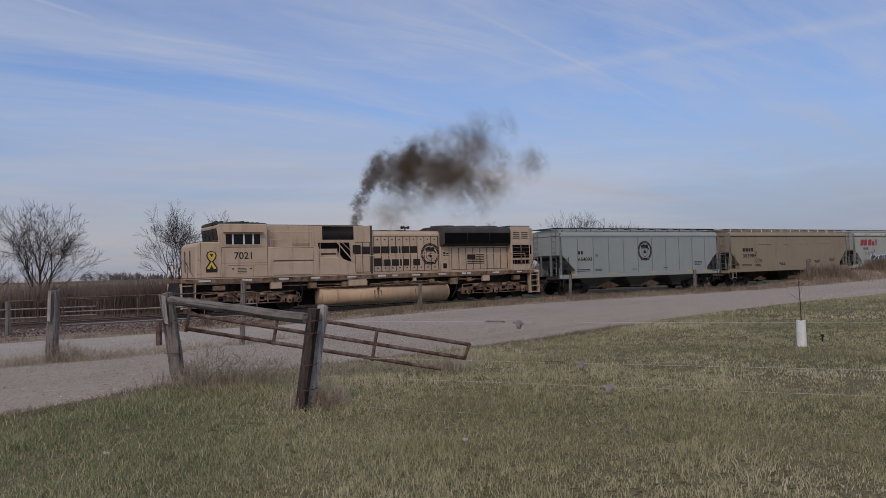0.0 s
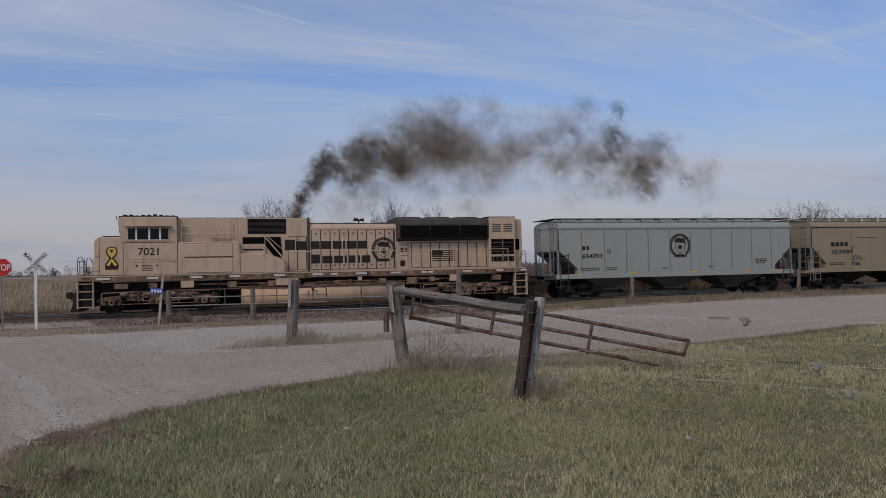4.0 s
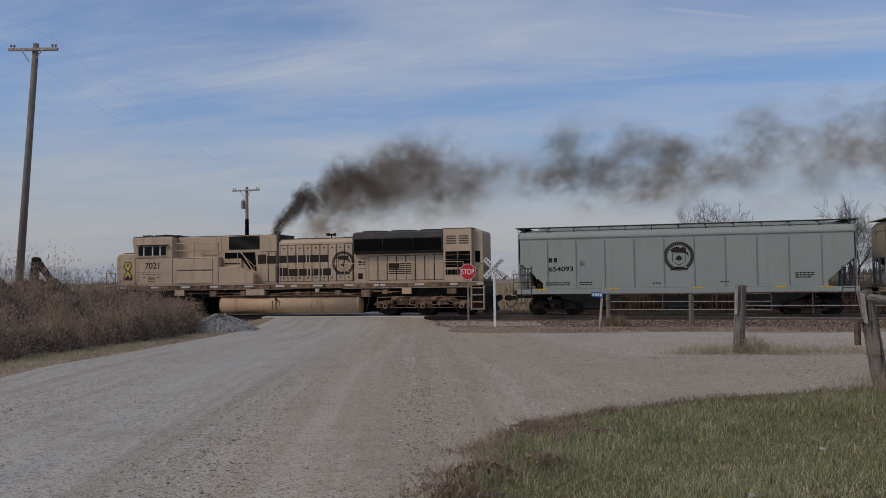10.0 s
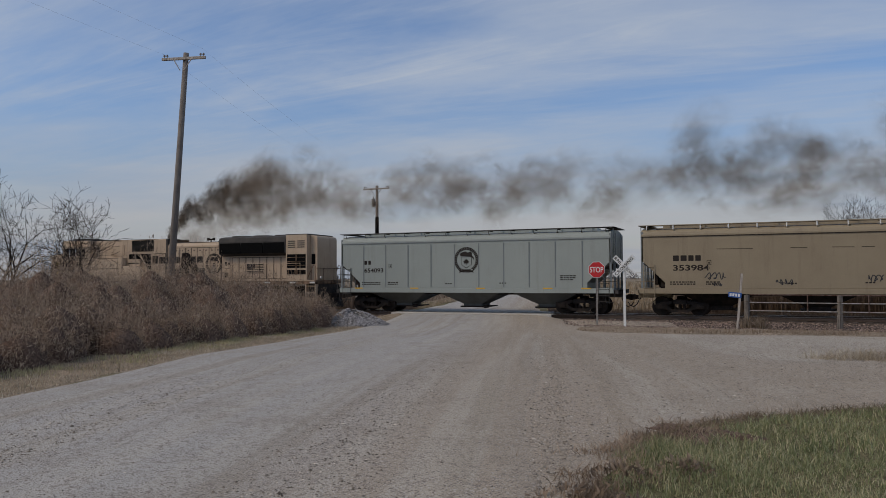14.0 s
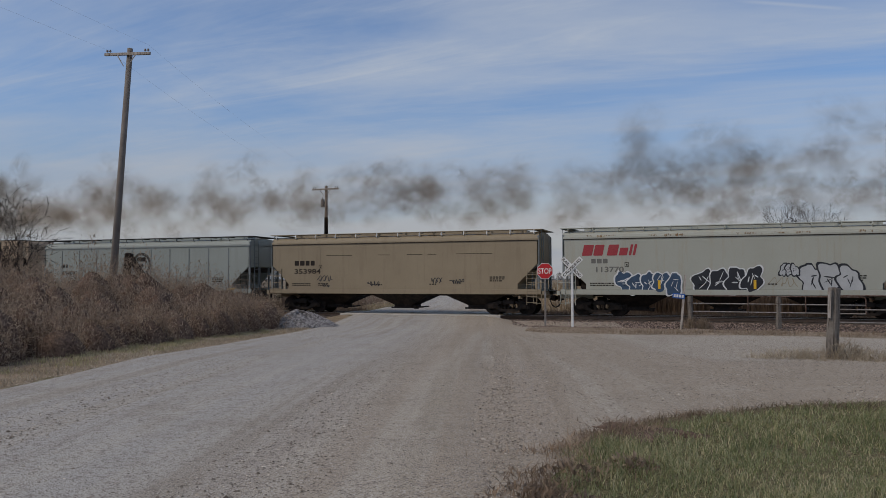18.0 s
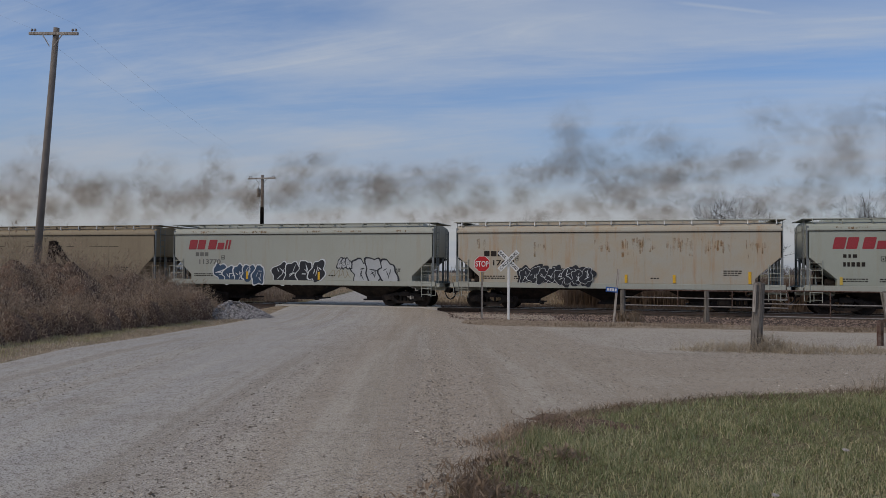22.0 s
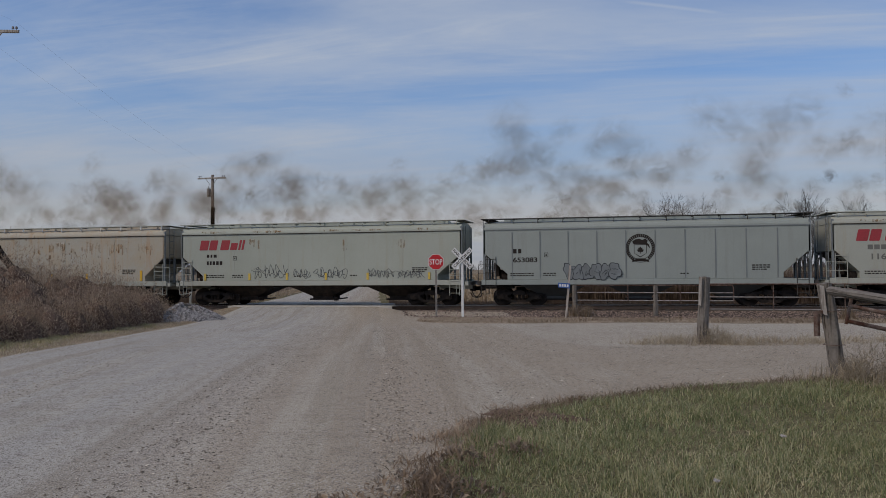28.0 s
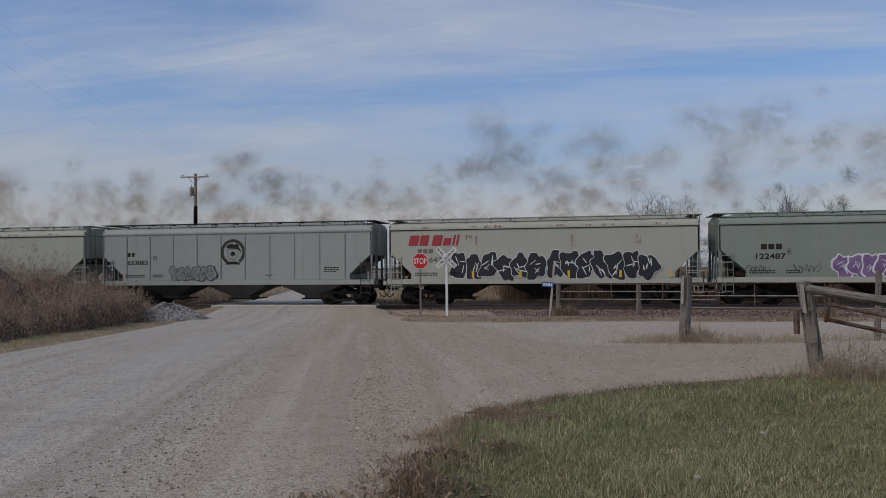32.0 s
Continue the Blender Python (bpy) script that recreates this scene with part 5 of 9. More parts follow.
grass("edge_straw", x, y, land(x, y) + 0.015, rng.uniform(0.02, 0.09, n), np.full(n, 0.010), M["straw"], "dead brown straw along the drive's edge", "straw", lean=2.5)
px_, py_ = np.meshgrid(np.linspace(0.02, 1, 9), np.linspace(0, math.tau, 41))
bx = -1.45 + px_ * np.cos(py_) * (0.62 + 0.2 * np.sin(3 * py_ + 1) + 0.12 * np.sin(7 * py_)) * 0.95
by = 8.5 + px_ * np.sin(py_) * (0.50 + 0.15 * np.sin(4 * py_) + 0.1 * np.sin(9 * py_ + 2)) * 1.0
bare = sheet("bare_soil", bx, by, land(bx, by) + 0.055 - 0.07 * px_ ** 4, M["dirt_and_shade"])
tagged(bare, "dark damp bare soil at the lawn's corner", "soil", kind="structure")


# ---- the train ----
WHEELS = []       # (wheelset, radius, place on its truck)
TRAIN = []        # (vehicle, metres behind the train's front)


def wheelset(parent, x, r, material):
    """Two flanged wheels on an axle with bearing caps; turns as it rolls."""
    bm = bmesh.new()
    for s in (-1, 1):
        y = s * 0.715
        for a, b, ra, rb in ((-0.065, 0.065, r, r), (0.065 * -s, 0.095 * -s, r + 0.026, r + 0.026)):
            rod(bm, (0, y + a, 0), (0, y + b, 0), ra, rb, 28)
        rod(bm, (0, y + s * 0.066, 0), (0, y + s * 0.085, 0), r * 0.82, r * 0.76, 24)
        rod(bm, (0, y + s * 0.06, 0), (0, y + s * 0.31, 0), 0.105, 0.10, 14)
        for k in range(3):
            a = k * math.tau / 3 + 0.5
            rod(bm, (0.055 * math.cos(a), y + s * 0.31, 0.055 * math.sin(a)), (0.055 * math.cos(a), y + s * 0.335, 0.055 * math.sin(a)), 0.018, n=6)
    rod(bm, (0, -0.7, 0), (0, 0.7, 0), 0.09, n=12)
    ob = part("wheelset", bm, material, parent, at=pose(x, 0, r))
    WHEELS.append((ob, r, x))
    return ob


# freight truck: one mesh for every car
def truck_frame():
    bm = bmesh.new()
    for s in (-1, 1):
        y0, y1 = sorted((s * 0.92, s * 1.08))
        prism(bm, [(-1.12, 0.56), (-1.12, 0.36), (-0.98, 0.30), (-0.80, 0.34), (-0.62, 0.30), (-0.42, 0.17), (0.42, 0.17), (0.62, 0.30), (0.80, 0.34), (0.98, 0.30), (1.12, 0.36),
                   (1.12, 0.56), (0.95, 0.63), (0.55, 0.70), (0.34, 0.74), (0.34, 0.62), (0.60, 0.50), (0.40, 0.34), (0.30, 0.30), (-0.30, 0.30), (-0.40, 0.34), (-0.60, 0.50), (-0.34, 0.62),
                   (-0.34, 0.74), (-0.55, 0.70), (-0.95, 0.63)], y0, y1)
        for k in (-0.2, 0.0, 0.2):
            for z in range(5):
                rod(bm, (k, s * 1.0, 0.305 + z * 0.05), (k, s * 1.0, 0.335 + z * 0.05), 0.082, n=10)
        box(bm, -0.31, 0.31, min(s * 0.9, s * 1.13), max(s * 0.9, s * 1.13), 0.555, 0.76)
        for x in (-0.89, 0.89):
            box(bm, x - 0.15, x + 0.15, min(s * 0.94, s * 1.12), max(s * 0.94, s * 1.12), 0.34, 0.60)
            rod(bm, (x, s * 1.08, 0.457), (x, s * 1.14, 0.457), 0.10, 0.085, 12)
    box(bm, -0.2, 0.2, -1.0, 1.0, 0.56, 0.80)
    rod(bm, (0, 0, 0.78), (0, 0, 0.95), 0.25, n=16)
    for x in (-0.42, 0.42):
        box(bm, x - 0.04, x + 0.04, -0.85, 0.85, 0.28, 0.38)
    return bm


TRUCK = mesh_of("truck", truck_frame(), M["under"])


def ladder(name, parent, x, y, z0, z1, material, w=0.42, n=5, face=-1):
    bm = bmesh.new()
    for dx in (-w / 2, w / 2):
        rod(bm, (x + dx, y, z0), (x + dx, y, z1), 0.018, n=6)
    for k in range(n):
        z = z0 + 0.12 + (z1 - z0 - 0.24) * k / (n - 1)
        rod(bm, (x - w / 2, y, z), (x + w / 2, y, z), 0.014, n=6)
    return part(name, bm, material, parent)


def bars(name, parent, x, z, widths, height, y, material, gap=0.06, slant=0.0, label=""):
    """A row of plain blocks in the place of a maker's or owner's name."""
    bm = bmesh.new()
    for w in widths:
        plate(bm, [(x, z), (x + w, z), (x + w + slant * height, z + height), (x + slant * height, z + height)], y)
        x += w + gap
    return parts(name, bm, material, parent, label)


def shapes(name, parent, x, z, forms, height, y, material, gap=0.07, slant=0.0, label="", first=1.0):
    """A row of plain solid blocks (w wide, the first one taller where asked) in the place of a maker's or owner's name."""
    bm = bmesh.new()
    for k, w in enumerate(forms):
        h = height * (first if k == 0 else 1.0)
        c = min(0.06 * height, w * 0.2)
        plate(bm, [(x + u + slant * v, z + v) for u, v in ((c, 0), (w - c, 0), (w, c), (w, h - c), (w - c, h), (c, h), (0, h - c), (0, c))], y)
        x += w + gap
    return parts(name, bm, material, parent, label)


def emblem(parent, cx, cz, r, y, material, label):
    """A round railway badge: a broken ring, a shield with a leaf, an animal shape above it and a scroll below, as plain shapes."""
    bm = bmesh.new()
    for k in range(40):
        a, b = k * math.tau / 40, (k + 0.82) * math.tau / 40
        if 1.30 * math.pi < a < 1.70 * math.pi:
            continue
        plate(bm, [(cx + q * r * math.cos(c), cz + q * r * math.sin(c)) for q, c in ((0.80, a), (0.97, a), (0.97, b), (0.80, b))], y)
    ring(bm, cx, cz, 0.97 * r, r, y)
    ring(bm, cx, cz, 0.77 * r, 0.80 * r, y)
    plate(bm, [(cx + a * r, cz + b * r) for a, b in ((-0.48, 0.30), (-0.55, 0.48), (-0.30, 0.62), (-0.05, 0.66), (0.12, 0.56), (0.34, 0.66), (0.50, 0.52), (0.46, 0.36), (0.60, 0.22), (0.66, -0.05), (0.56, 0.08), (0.40, 0.26), (0.0, 0.28))], y)
    for q in ((-0.44, 0.26), (-0.40, 0.26), (-0.44, -0.35), (-0.40, -0.35)), ((0.40, 0.26), (0.44, 0.26), (0.44, -0.35), (0.40, -0.35)), ((-0.44, 0.22), (0.44, 0.22), (0.44, 0.26), (-0.44, 0.26)), \
            ((-0.44, -0.35), (-0.40, -0.35), (0.02, -0.60), (-0.02, -0.64)), ((0.44, -0.35), (0.40, -0.35), (-0.02, -0.60), (0.02, -0.64)):
        plate(bm, [(cx + a * r, cz + b * r) for a, b in q], y)
    leaf = ((0, 0.12), (0.07, 0.0), (0.15, 0.03), (0.13, -0.08), (0.26, -0.12), (0.16, -0.22), (0.18, -0.28), (0.03, -0.26), (0.02, -0.38), (-0.02, -0.38), (-0.03, -0.26), (-0.18, -0.28),
            (-0.16, -0.22), (-0.26, -0.12), (-0.13, -0.08), (-0.15, 0.03), (-0.07, 0.0))
    plate(bm, [(cx + a * r, cz + b * r) for a, b in leaf], y)
    plate(bm, [(cx + a * r, cz + b * r) for a, b in ((-0.62, -0.98), (-0.54, -0.88), (-0.62, -0.78), (-0.36, -0.80), (-0.34, -0.72), (0.34, -0.72), (0.36, -0.80), (0.62, -0.78), (0.54, -0.88), (0.62, -0.98), (0.3, -0.92), (-0.3, -0.92))], y)
    return part("emblem", bm, material, parent, label)


def bubble_tag(parent, x, z, w, h, seeds, fill, line, y, label, rim=0.05, tilt=0.0):
    """Sprayed, overlapping lobed shapes with a rim and small holes: no letters."""
    r = random.Random(seeds)
    n = max(3, round(w / (h * 0.55)))
    outer, inner = bmesh.new(), bmesh.new()
    for k in range(n):
        cx = x + (k + 0.5) * w / n
        rx, rz = w / n * r.uniform(0.58, 0.74), h * r.uniform(0.42, 0.54)
        cz = z + h / 2 + r.uniform(-0.06, 0.06) * h + tilt * (cx - x)
        p = [r.uniform(0, 6.28) for _ in range(3)]
        lean = r.uniform(-0.25, 0.25)
        pts = []
        for a in np.linspace(0, math.tau, 37)[:-1]:
            q = 1 + 0.13 * math.sin(3 * a + p[0]) + 0.12 * math.sin(5 * a + p[1]) + 0.05 * math.sin(8 * a + p[2])
            dz = rz * q * math.sin(a)
            pts.append((cx + rx * q * math.cos(a) + lean * dz, cz + max(-h * 0.5, min(h * 0.5, dz))))
        plate(outer, [((u - cx) * (1 + rim / rx) + cx, (v - cz) * (1 + rim / rz) + cz) for u, v in pts], y, 0.003 + 0.006 * k)
        plate(inner, pts, y, 0.006 + 0.006 * k)
        # holes and creases in the rim's colour
        for _ in range(4):
            a, q = r.uniform(0, 6.28), r.uniform(0.1, 0.55)
            mx, mz = cx + q * rx * math.cos(a), cz + q * rz * math.sin(a)
            ea, eb, tw = h * r.uniform(0.08, 0.22), h * r.uniform(0.012, 0.024), r.uniform(0, 3.1)
            plate(outer, [(mx + ea * math.cos(b) * math.cos(tw) - eb * math.sin(b) * math.sin(tw), mz + ea * math.cos(b) * math.sin(tw) + eb * math.sin(b) * math.cos(tw)) for b in np.linspace(0, math.tau, 13)[:-1]], y, 0.0075 + 0.006 * k)
    g = part("graffiti", outer, line, parent, label)
    parts("graffiti_fill", inner, fill, g)
    return g


def stain(parent, y, spots):
    """Rust run down from seams: strips of uneven length that break up into streaks."""
    r = random.Random(17)
    for x, z, w, h in spots:
        bm = bmesh.new()
        q = x
        while q < x + w:
            d = r.uniform(0.03, 0.13)
            lo, hi = z + h * r.uniform(0.0, 0.6), z + h * r.uniform(0.75, 1.0)
            plate(bm, [(q, lo + 0.03), (q + d / 2, lo), (q + d, lo + 0.04), (q + d, hi), (q, hi - 0.02)], y, 0.003)
            q += d + r.uniform(0.0, 0.05)
        part("rust_stain", bm, M["rust_run"], parent, "orange-brown rust run")


def scrawl(parent, x, z, w, h, seeds, material, y, label="thin sprayed scribble", half=0.011):
    """A thin sprayed scribble."""
    r = random.Random(seeds)
    bm = bmesh.new()
    n = max(3, w / h * 1.5)
    f1, f2, p1, p2 = n * r.uniform(0.9, 1.2), n * r.uniform(1.7, 2.3), r.uniform(0, 6.28), r.uniform(0, 6.28)
    k = int(n * 14)
    pts = [(x + w * q / k + 0.55 * w / n * math.sin(math.tau * f1 * q / k + p1) * math.sin(3.1 * q / k + p2),
            z + h * (0.5 + 0.34 * math.sin(math.tau * f1 * q / k) + 0.2 * math.sin(math.tau * f2 * q / k + p2))) for q in range(k + 1)]
    for (a, b), (c, d) in zip(pts, pts[1:]):
        ln = max(math.hypot(c - a, d - b), 1e-4)
        ux, uz = -(d - b) / ln * half, (c - a) / ln * half
        plate(bm, [(a - ux, b - uz), (c - ux, d - uz), (c + ux, d + uz), (a + ux, b + uz)], y, 0.005 + 0.0004 * r.random())
    return part("graffiti", bm, material, parent, label)


def stencils(parent, y, spots, material):
    """Lines of small stencilled data, too small to read, as bars."""
    bm = bmesh.new()
    r = random.Random(3)
    for x, z, w, rows in spots:
        for k in range(rows):
            q = x
            while q < x + w:
                b = r.uniform(0.05, 0.16)
                plate(bm, [(q, z - k * 0.10), (q + b, z - k * 0.10), (q + b, z - k * 0.10 + 0.055), (q, z - k * 0.10 + 0.055)], y)
                q += b + 0.04
    return parts("stencil_bar", bm, material, parent, "small stencilled data lines")


def hopper(at, length, paint, label, ribbed, number, frame_mat, cut=1.05, brackets=False, seed=0, sill=None):
    """A three-bay covered hopper; x runs back from the front end of its body, z from the rail's top."""
    B, hw = length, 1.56
    car = thing("hopper_car", label, "freight car", "cars of the train")
    TRAIN.append((car, at))
    # body: side sheets with sloped ends under, and a curved roof
    bm = bmesh.new()
    prism(bm, [(0.0, 3.92), (0.0, 2.62), (0.12, 2.60), (cut + 0.15, 1.62), (cut + 0.15, 1.34), (B - cut - 0.15, 1.34), (B - cut - 0.15, 1.62), (B - 0.12, 2.60), (B, 2.62), (B, 3.92)], -hw, hw)
    soften(bm, 0.015)
    body = part("body", bm, paint, car)
    bm = bmesh.new()
    profile(bm, [(-hw - 0.012, 3.86), (-hw - 0.012, 3.95), (-hw + 0.03, 4.08), (-hw + 0.18, 4.20), (-0.75, 4.30), (0, 4.33), (0.75, 4.30), (hw - 0.18, 4.20), (hw - 0.03, 4.08), (hw + 0.012, 3.95), (hw + 0.012, 3.86)], 0.0, B)
    roof = part("roof", soften(bm, 0.01), paint, car)
    bm = bmesh.new()
    box(bm, 0.02, B - 0.02, -hw - 0.03, -hw - 0.012, 3.835, 3.875)
    part("roof_seam", bm, M["shade_grey"] if ribbed else M["under"], body, "dark seam under the roof")
    # side sill and end platforms
    bm = bmesh.new()
    for s in (-1, 1):
        y0, y1 = sorted((s * (hw - 0.1), s * (hw + 0.025)))
        box(bm, -0.12, B + 0.12, y0, y1, 1.08, 1.34)
    soften(bm, 0.012)
    parts("side_sill", bm, sill or paint, car)
    bm = bmesh.new()
    for x0, x1 in ((-0.34, cut + 0.3), (B - cut - 0.3, B + 0.34)):
        box(bm, x0, x1, -0.42, 0.42, 0.86, 1.20)
        box(bm, x0, x0 + 0.16, -hw, hw, 1.06, 1.26)
        box(bm, x1 - 0.16, x1, -hw, hw, 1.06, 1.26)
        box(bm, x0, x1, -hw + 0.1, hw - 0.1, 1.20, 1.235)
    parts("end_platform", bm, frame_mat, car)
    # sloped end sheets, posts and ladders: shade between cars is in their dark colours
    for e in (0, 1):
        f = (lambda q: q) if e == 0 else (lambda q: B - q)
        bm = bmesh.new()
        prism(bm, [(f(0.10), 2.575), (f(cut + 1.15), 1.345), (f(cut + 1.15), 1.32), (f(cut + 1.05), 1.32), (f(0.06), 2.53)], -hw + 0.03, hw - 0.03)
        part("slope_sheet", bm, M["soot"], car, "sloped end sheet with its shade in the dark colour")
        bm = bmesh.new()
        for y in (-hw + 0.05, hw - 0.05, -0.5, 0.5):
            box(bm, f(0.02) - 0.05, f(0.02) + 0.05, y - 0.05, y + 0.05, 1.24, 4.1 if abs(y) > 1 else 2.62)
        path_rod(bm, [(f(0.5), -0.8, 1.24), (f(0.5), -0.8, 2.2)], 0.05)
        path_rod(bm, [(f(0.75), 0.7, 1.24), (f(0.75), 0.7, 1.9)], 0.04)
        parts("end_post", bm, M["shade_grey"], car)
        ladder("ladder", car, f(0.36), -hw - 0.03, 0.55, 2.5 if e == 0 else 2.3, frame_mat, 0.52, 6)
        bm = bmesh.new()
        xe = f(-0.07)
        for y in (-1.15, -0.72, 0.72, 1.15):
            rod(bm, (xe, y, 1.2), (xe, y, 4.15), 0.02, n=6)
        for k in range(8):
            for y in (-1.15, 0.72):
                rod(bm, (xe, y, 1.4 + k * 0.36), (xe, y + 0.43, 1.4 + k * 0.36), 0.015, n=6)
        path_rod(bm, [(xe, -1.15, 4.15), (xe, -1.2, 4.36), (f(0.12), -1.3, 4.40)], 0.02)
        part("end_ladder", bm, M["shade_grey"], car)
        bm = bmesh.new()      # handrail beside the platform
        path_rod(bm, [(f(-0.28), -hw, 1.24), (f(-0.28), -hw, 2.1), (f(0.62), -hw, 2.1), (f(0.62), -hw, 1.24)], 0.017)
        rod(bm, (f(-0.28), -hw, 1.68), (f(0.62), -hw, 1.68), 0.014, n=6)
        part("handrail", bm, frame_mat, car)
        # stirrup step and coupler
        bm = bmesh.new()
        path_rod(bm, [(f(-0.15), -hw, 1.1), (f(-0.13), -hw, 0.62), (f(0.27), -hw, 0.62), (f(0.27), -hw, 1.1)], 0.018)
        part("step", bm, frame_mat, car)
        bm = bmesh.new()
        sx = -1 if e == 0 else 1
        x0 = f(-0.30)
        box(bm, min(x0, x0 + sx * 0.42), max(x0, x0 + sx * 0.42), -0.11, 0.11, 0.78, 0.98)
        prism(bm, [(x0 + sx * 0.40, 0.72), (x0 + sx * 0.66, 0.76), (x0 + sx * 0.70, 0.88), (x0 + sx * 0.64, 1.02), (x0 + sx * 0.40, 1.02)], -0.16, 0.14)
        part("coupler", bm, M["under"], car)
        bm = bmesh.new()
        path_rod(bm, [(x0, -0.35, 0.82), (x0 + sx * 0.12, -0.36, 0.55), (x0 + sx * 0.30, -0.36, 0.40), (x0 + sx * 0.48, -0.34, 0.46), (x0 + sx * 0.58, -0.3, 0.62)], 0.028)
        part("brake_hose", bm, M["hose"], car)
        if e == 0:
            bm = bmesh.new()
            for k in range(20):
                a, b = k * math.tau / 20, (k + 1) * math.tau / 20
                rod(bm, (0.45, -0.6 + 0.28 * math.cos(a), 2.0 + 0.28 * math.sin(a)), (0.45, -0.6 + 0.28 * math.cos(b), 2.0 + 0.28 * math.sin(b)), 0.02, n=6)
            rod(bm, (0.45, -0.88, 2.0), (0.45, -0.32, 2.0), 0.015, n=6)
            rod(bm, (0.45, -0.6, 1.72), (0.45, -0.6, 2.28), 0.015, n=6)
            box(bm, 0.5, 0.68, -0.85, -0.3, 1.5, 2.2)
            rod(bm, (0.85, -0.95, 1.45), (1.25, -0.95, 1.45), 0.2, n=14)
            rod(bm, (0.6, 0.3, 1.6), (1.15, 0.3, 1.6), 0.24, n=14)
            parts("brake_gear", bm, M["under"], car)
    # hopper bays
    for cx in (B * 0.225, B * 0.5, B * 0.775):
        bm = bmesh.new()
        topw, botw = B * 0.121, 0.55
        loops = []
        for z, w, y in ((1.33, topw, hw - 0.12), (1.12, topw * 0.96, hw - 0.16), (0.48, botw, 0.62), (0.36, botw, 0.60)):
            loops.append([bm.verts.new((cx + sx * w, sy * y, z)) for sx, sy in ((-1, -1), (1, -1), (1, 1), (-1, 1))])
        for a, b in zip(loops, loops[1:]):
            for k in range(4):
                bm.faces.new((a[k], a[(k + 1) % 4], b[(k + 1) % 4], b[k]))
        bm.faces.new(loops[0])
        bm.faces.new(loops[-1][::-1])
        # bays far darker than the sides: underbody shade is in the colour
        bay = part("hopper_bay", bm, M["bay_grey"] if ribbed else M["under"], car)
        bm = bmesh.new()
        box(bm, cx - 0.72, cx + 0.72, -0.66, 0.66, 0.28, 0.36)
        rod(bm, (cx + 0.78, -1.2, 0.33), (cx + 0.78, 1.2, 0.33), 0.035, n=8)
        box(bm, cx + 0.7, cx + 0.9, -0.8, -0.6, 0.25, 0.42)
        part("outlet_gate", bm, M["under"], bay)
    bm = bmesh.new()
    box(bm, 1.0, B - 1.0, -0.2, 0.2, 0.98, 1.2)
    rod(bm, (1.5, -1.1, 1.02), (B - 1.5, -1.1, 1.02), 0.03, n=6)
    part("centre_sill", bm, M["under"], car)
    # roof walk and hatches
    bm = bmesh.new()
    for y in (-1.22, 1.22):
        box(bm, -0.16, B + 0.16, y - 0.26, y + 0.26, 4.40, 4.435)
    for x in (-0.16, B - 0.46):
        box(bm, x, x + 0.62, -1.4, 1.4, 4.40, 4.435)
    parts("roof_walk", bm, M["soot"] if ribbed else frame_mat, car)
    bm = bmesh.new()
    for k in range(int(B / 1.28) + 1):
        x = 0.25 + k * (B - 0.5) / int(B / 1.28)
        path_rod(bm, [(x, -1.46, 4.40), (x, -1.50, 4.22 if brackets else 4.30), (x, -1.40, 4.18)], 0.03 if brackets else 0.02)
        box(bm, x - 0.03, x + 0.03, -1.46, -0.9, 4.36, 4.40)
    parts("walk_bracket", bm, M["white"] if brackets else frame_mat, car)
    bm = bmesh.new()
    box(bm, 0.9, B - 0.9, -0.42, 0.42, 4.32, 4.45)
    for k in range(9):
        x = 1.2 + k * (B - 2.4) / 8
        box(bm, x - 0.06, x + 0.06, -0.5, 0.5, 4.32, 4.50)
    parts("hatch_trough", bm, paint, roof)
    # ribs or seams on the near side
    n = 10 if ribbed else 4
    for k in range(1, n + 1):
        x = 1.45 + (B - 2.9) * (k - 1) / (n - 1) if ribbed else B * k / (n + 1)
        bm = bmesh.new()
        w, d = (0.022, 0.02) if ribbed else (0.012, 0.007)
        box(bm, x - w, x + w, -hw - d, -hw, 1.40, 3.74 if ribbed else 3.7)
        part("side_rib" if ribbed else "panel_seam", bm, M["shade_grey"] if ribbed else frame_mat, body)
    # trucks
    for x in (1.72, B - 1.72):
        tr = piece("truck", TRUCK, car, pose(x, 0, 0))
        for dx in (-0.89, 0.89):
            wheelset(tr, dx, 0.457, M["under"])
    y = -hw - 0.002
    if number:
        words("car_number", number, 0.25 if ribbed else 0.28, M["faded"] if frame_mat is M["pale"] and not brackets else M["mark"], car, pose(2.10 if ribbed else 2.33, y, 2.33), width=1.22 if ribbed else 1.68 if paint is M["tan"] else 1.35, bold=0.022, label="painted car number")
    stencils(car, y, [(1.35, 1.62, 1.2, 2), (3.0, 1.62, 0.55, 2), (B - 2.6, 1.95, 0.7, 3), (B * 0.62, 1.58, 0.4, 1), (B * 0.42, 1.55, 0.3, 1)], M["mark"])
    bm = bmesh.new()
    for (a, b, c, d) in ((3.05, 3.25, 2.46, 2.48), (3.05, 3.25, 2.66, 2.68), (3.05, 3.07, 2.46, 2.68), (3.23, 3.25, 2.46, 2.68), (3.12, 3.18, 2.52, 2.60)):
        plate(bm, [(a, c), (b, c), (b, d), (a, d)], y)
    part("plate_mark", bm, M["mark"], car)
    return car, y


# the locomotive; x runs back from its front coupler
loco = thing("locomotive", "sand-coloured six-axle diesel locomotive, soot-stained and dusty", "locomotive", "cars of the train")
TRAIN.append((loco, 0.0))
SW = 1.5      # half width of deck and cab
HWD = 1.0     # half width of the hood
bm = bmesh.new()
prism(bm, [(0.05, 1.78), (0.05, 1.58), (0.5, 1.54), (4.5, 1.50), (17.6, 1.50), (21.7, 1.54), (22.35, 1.58), (22.35, 1.78)], -SW, SW)
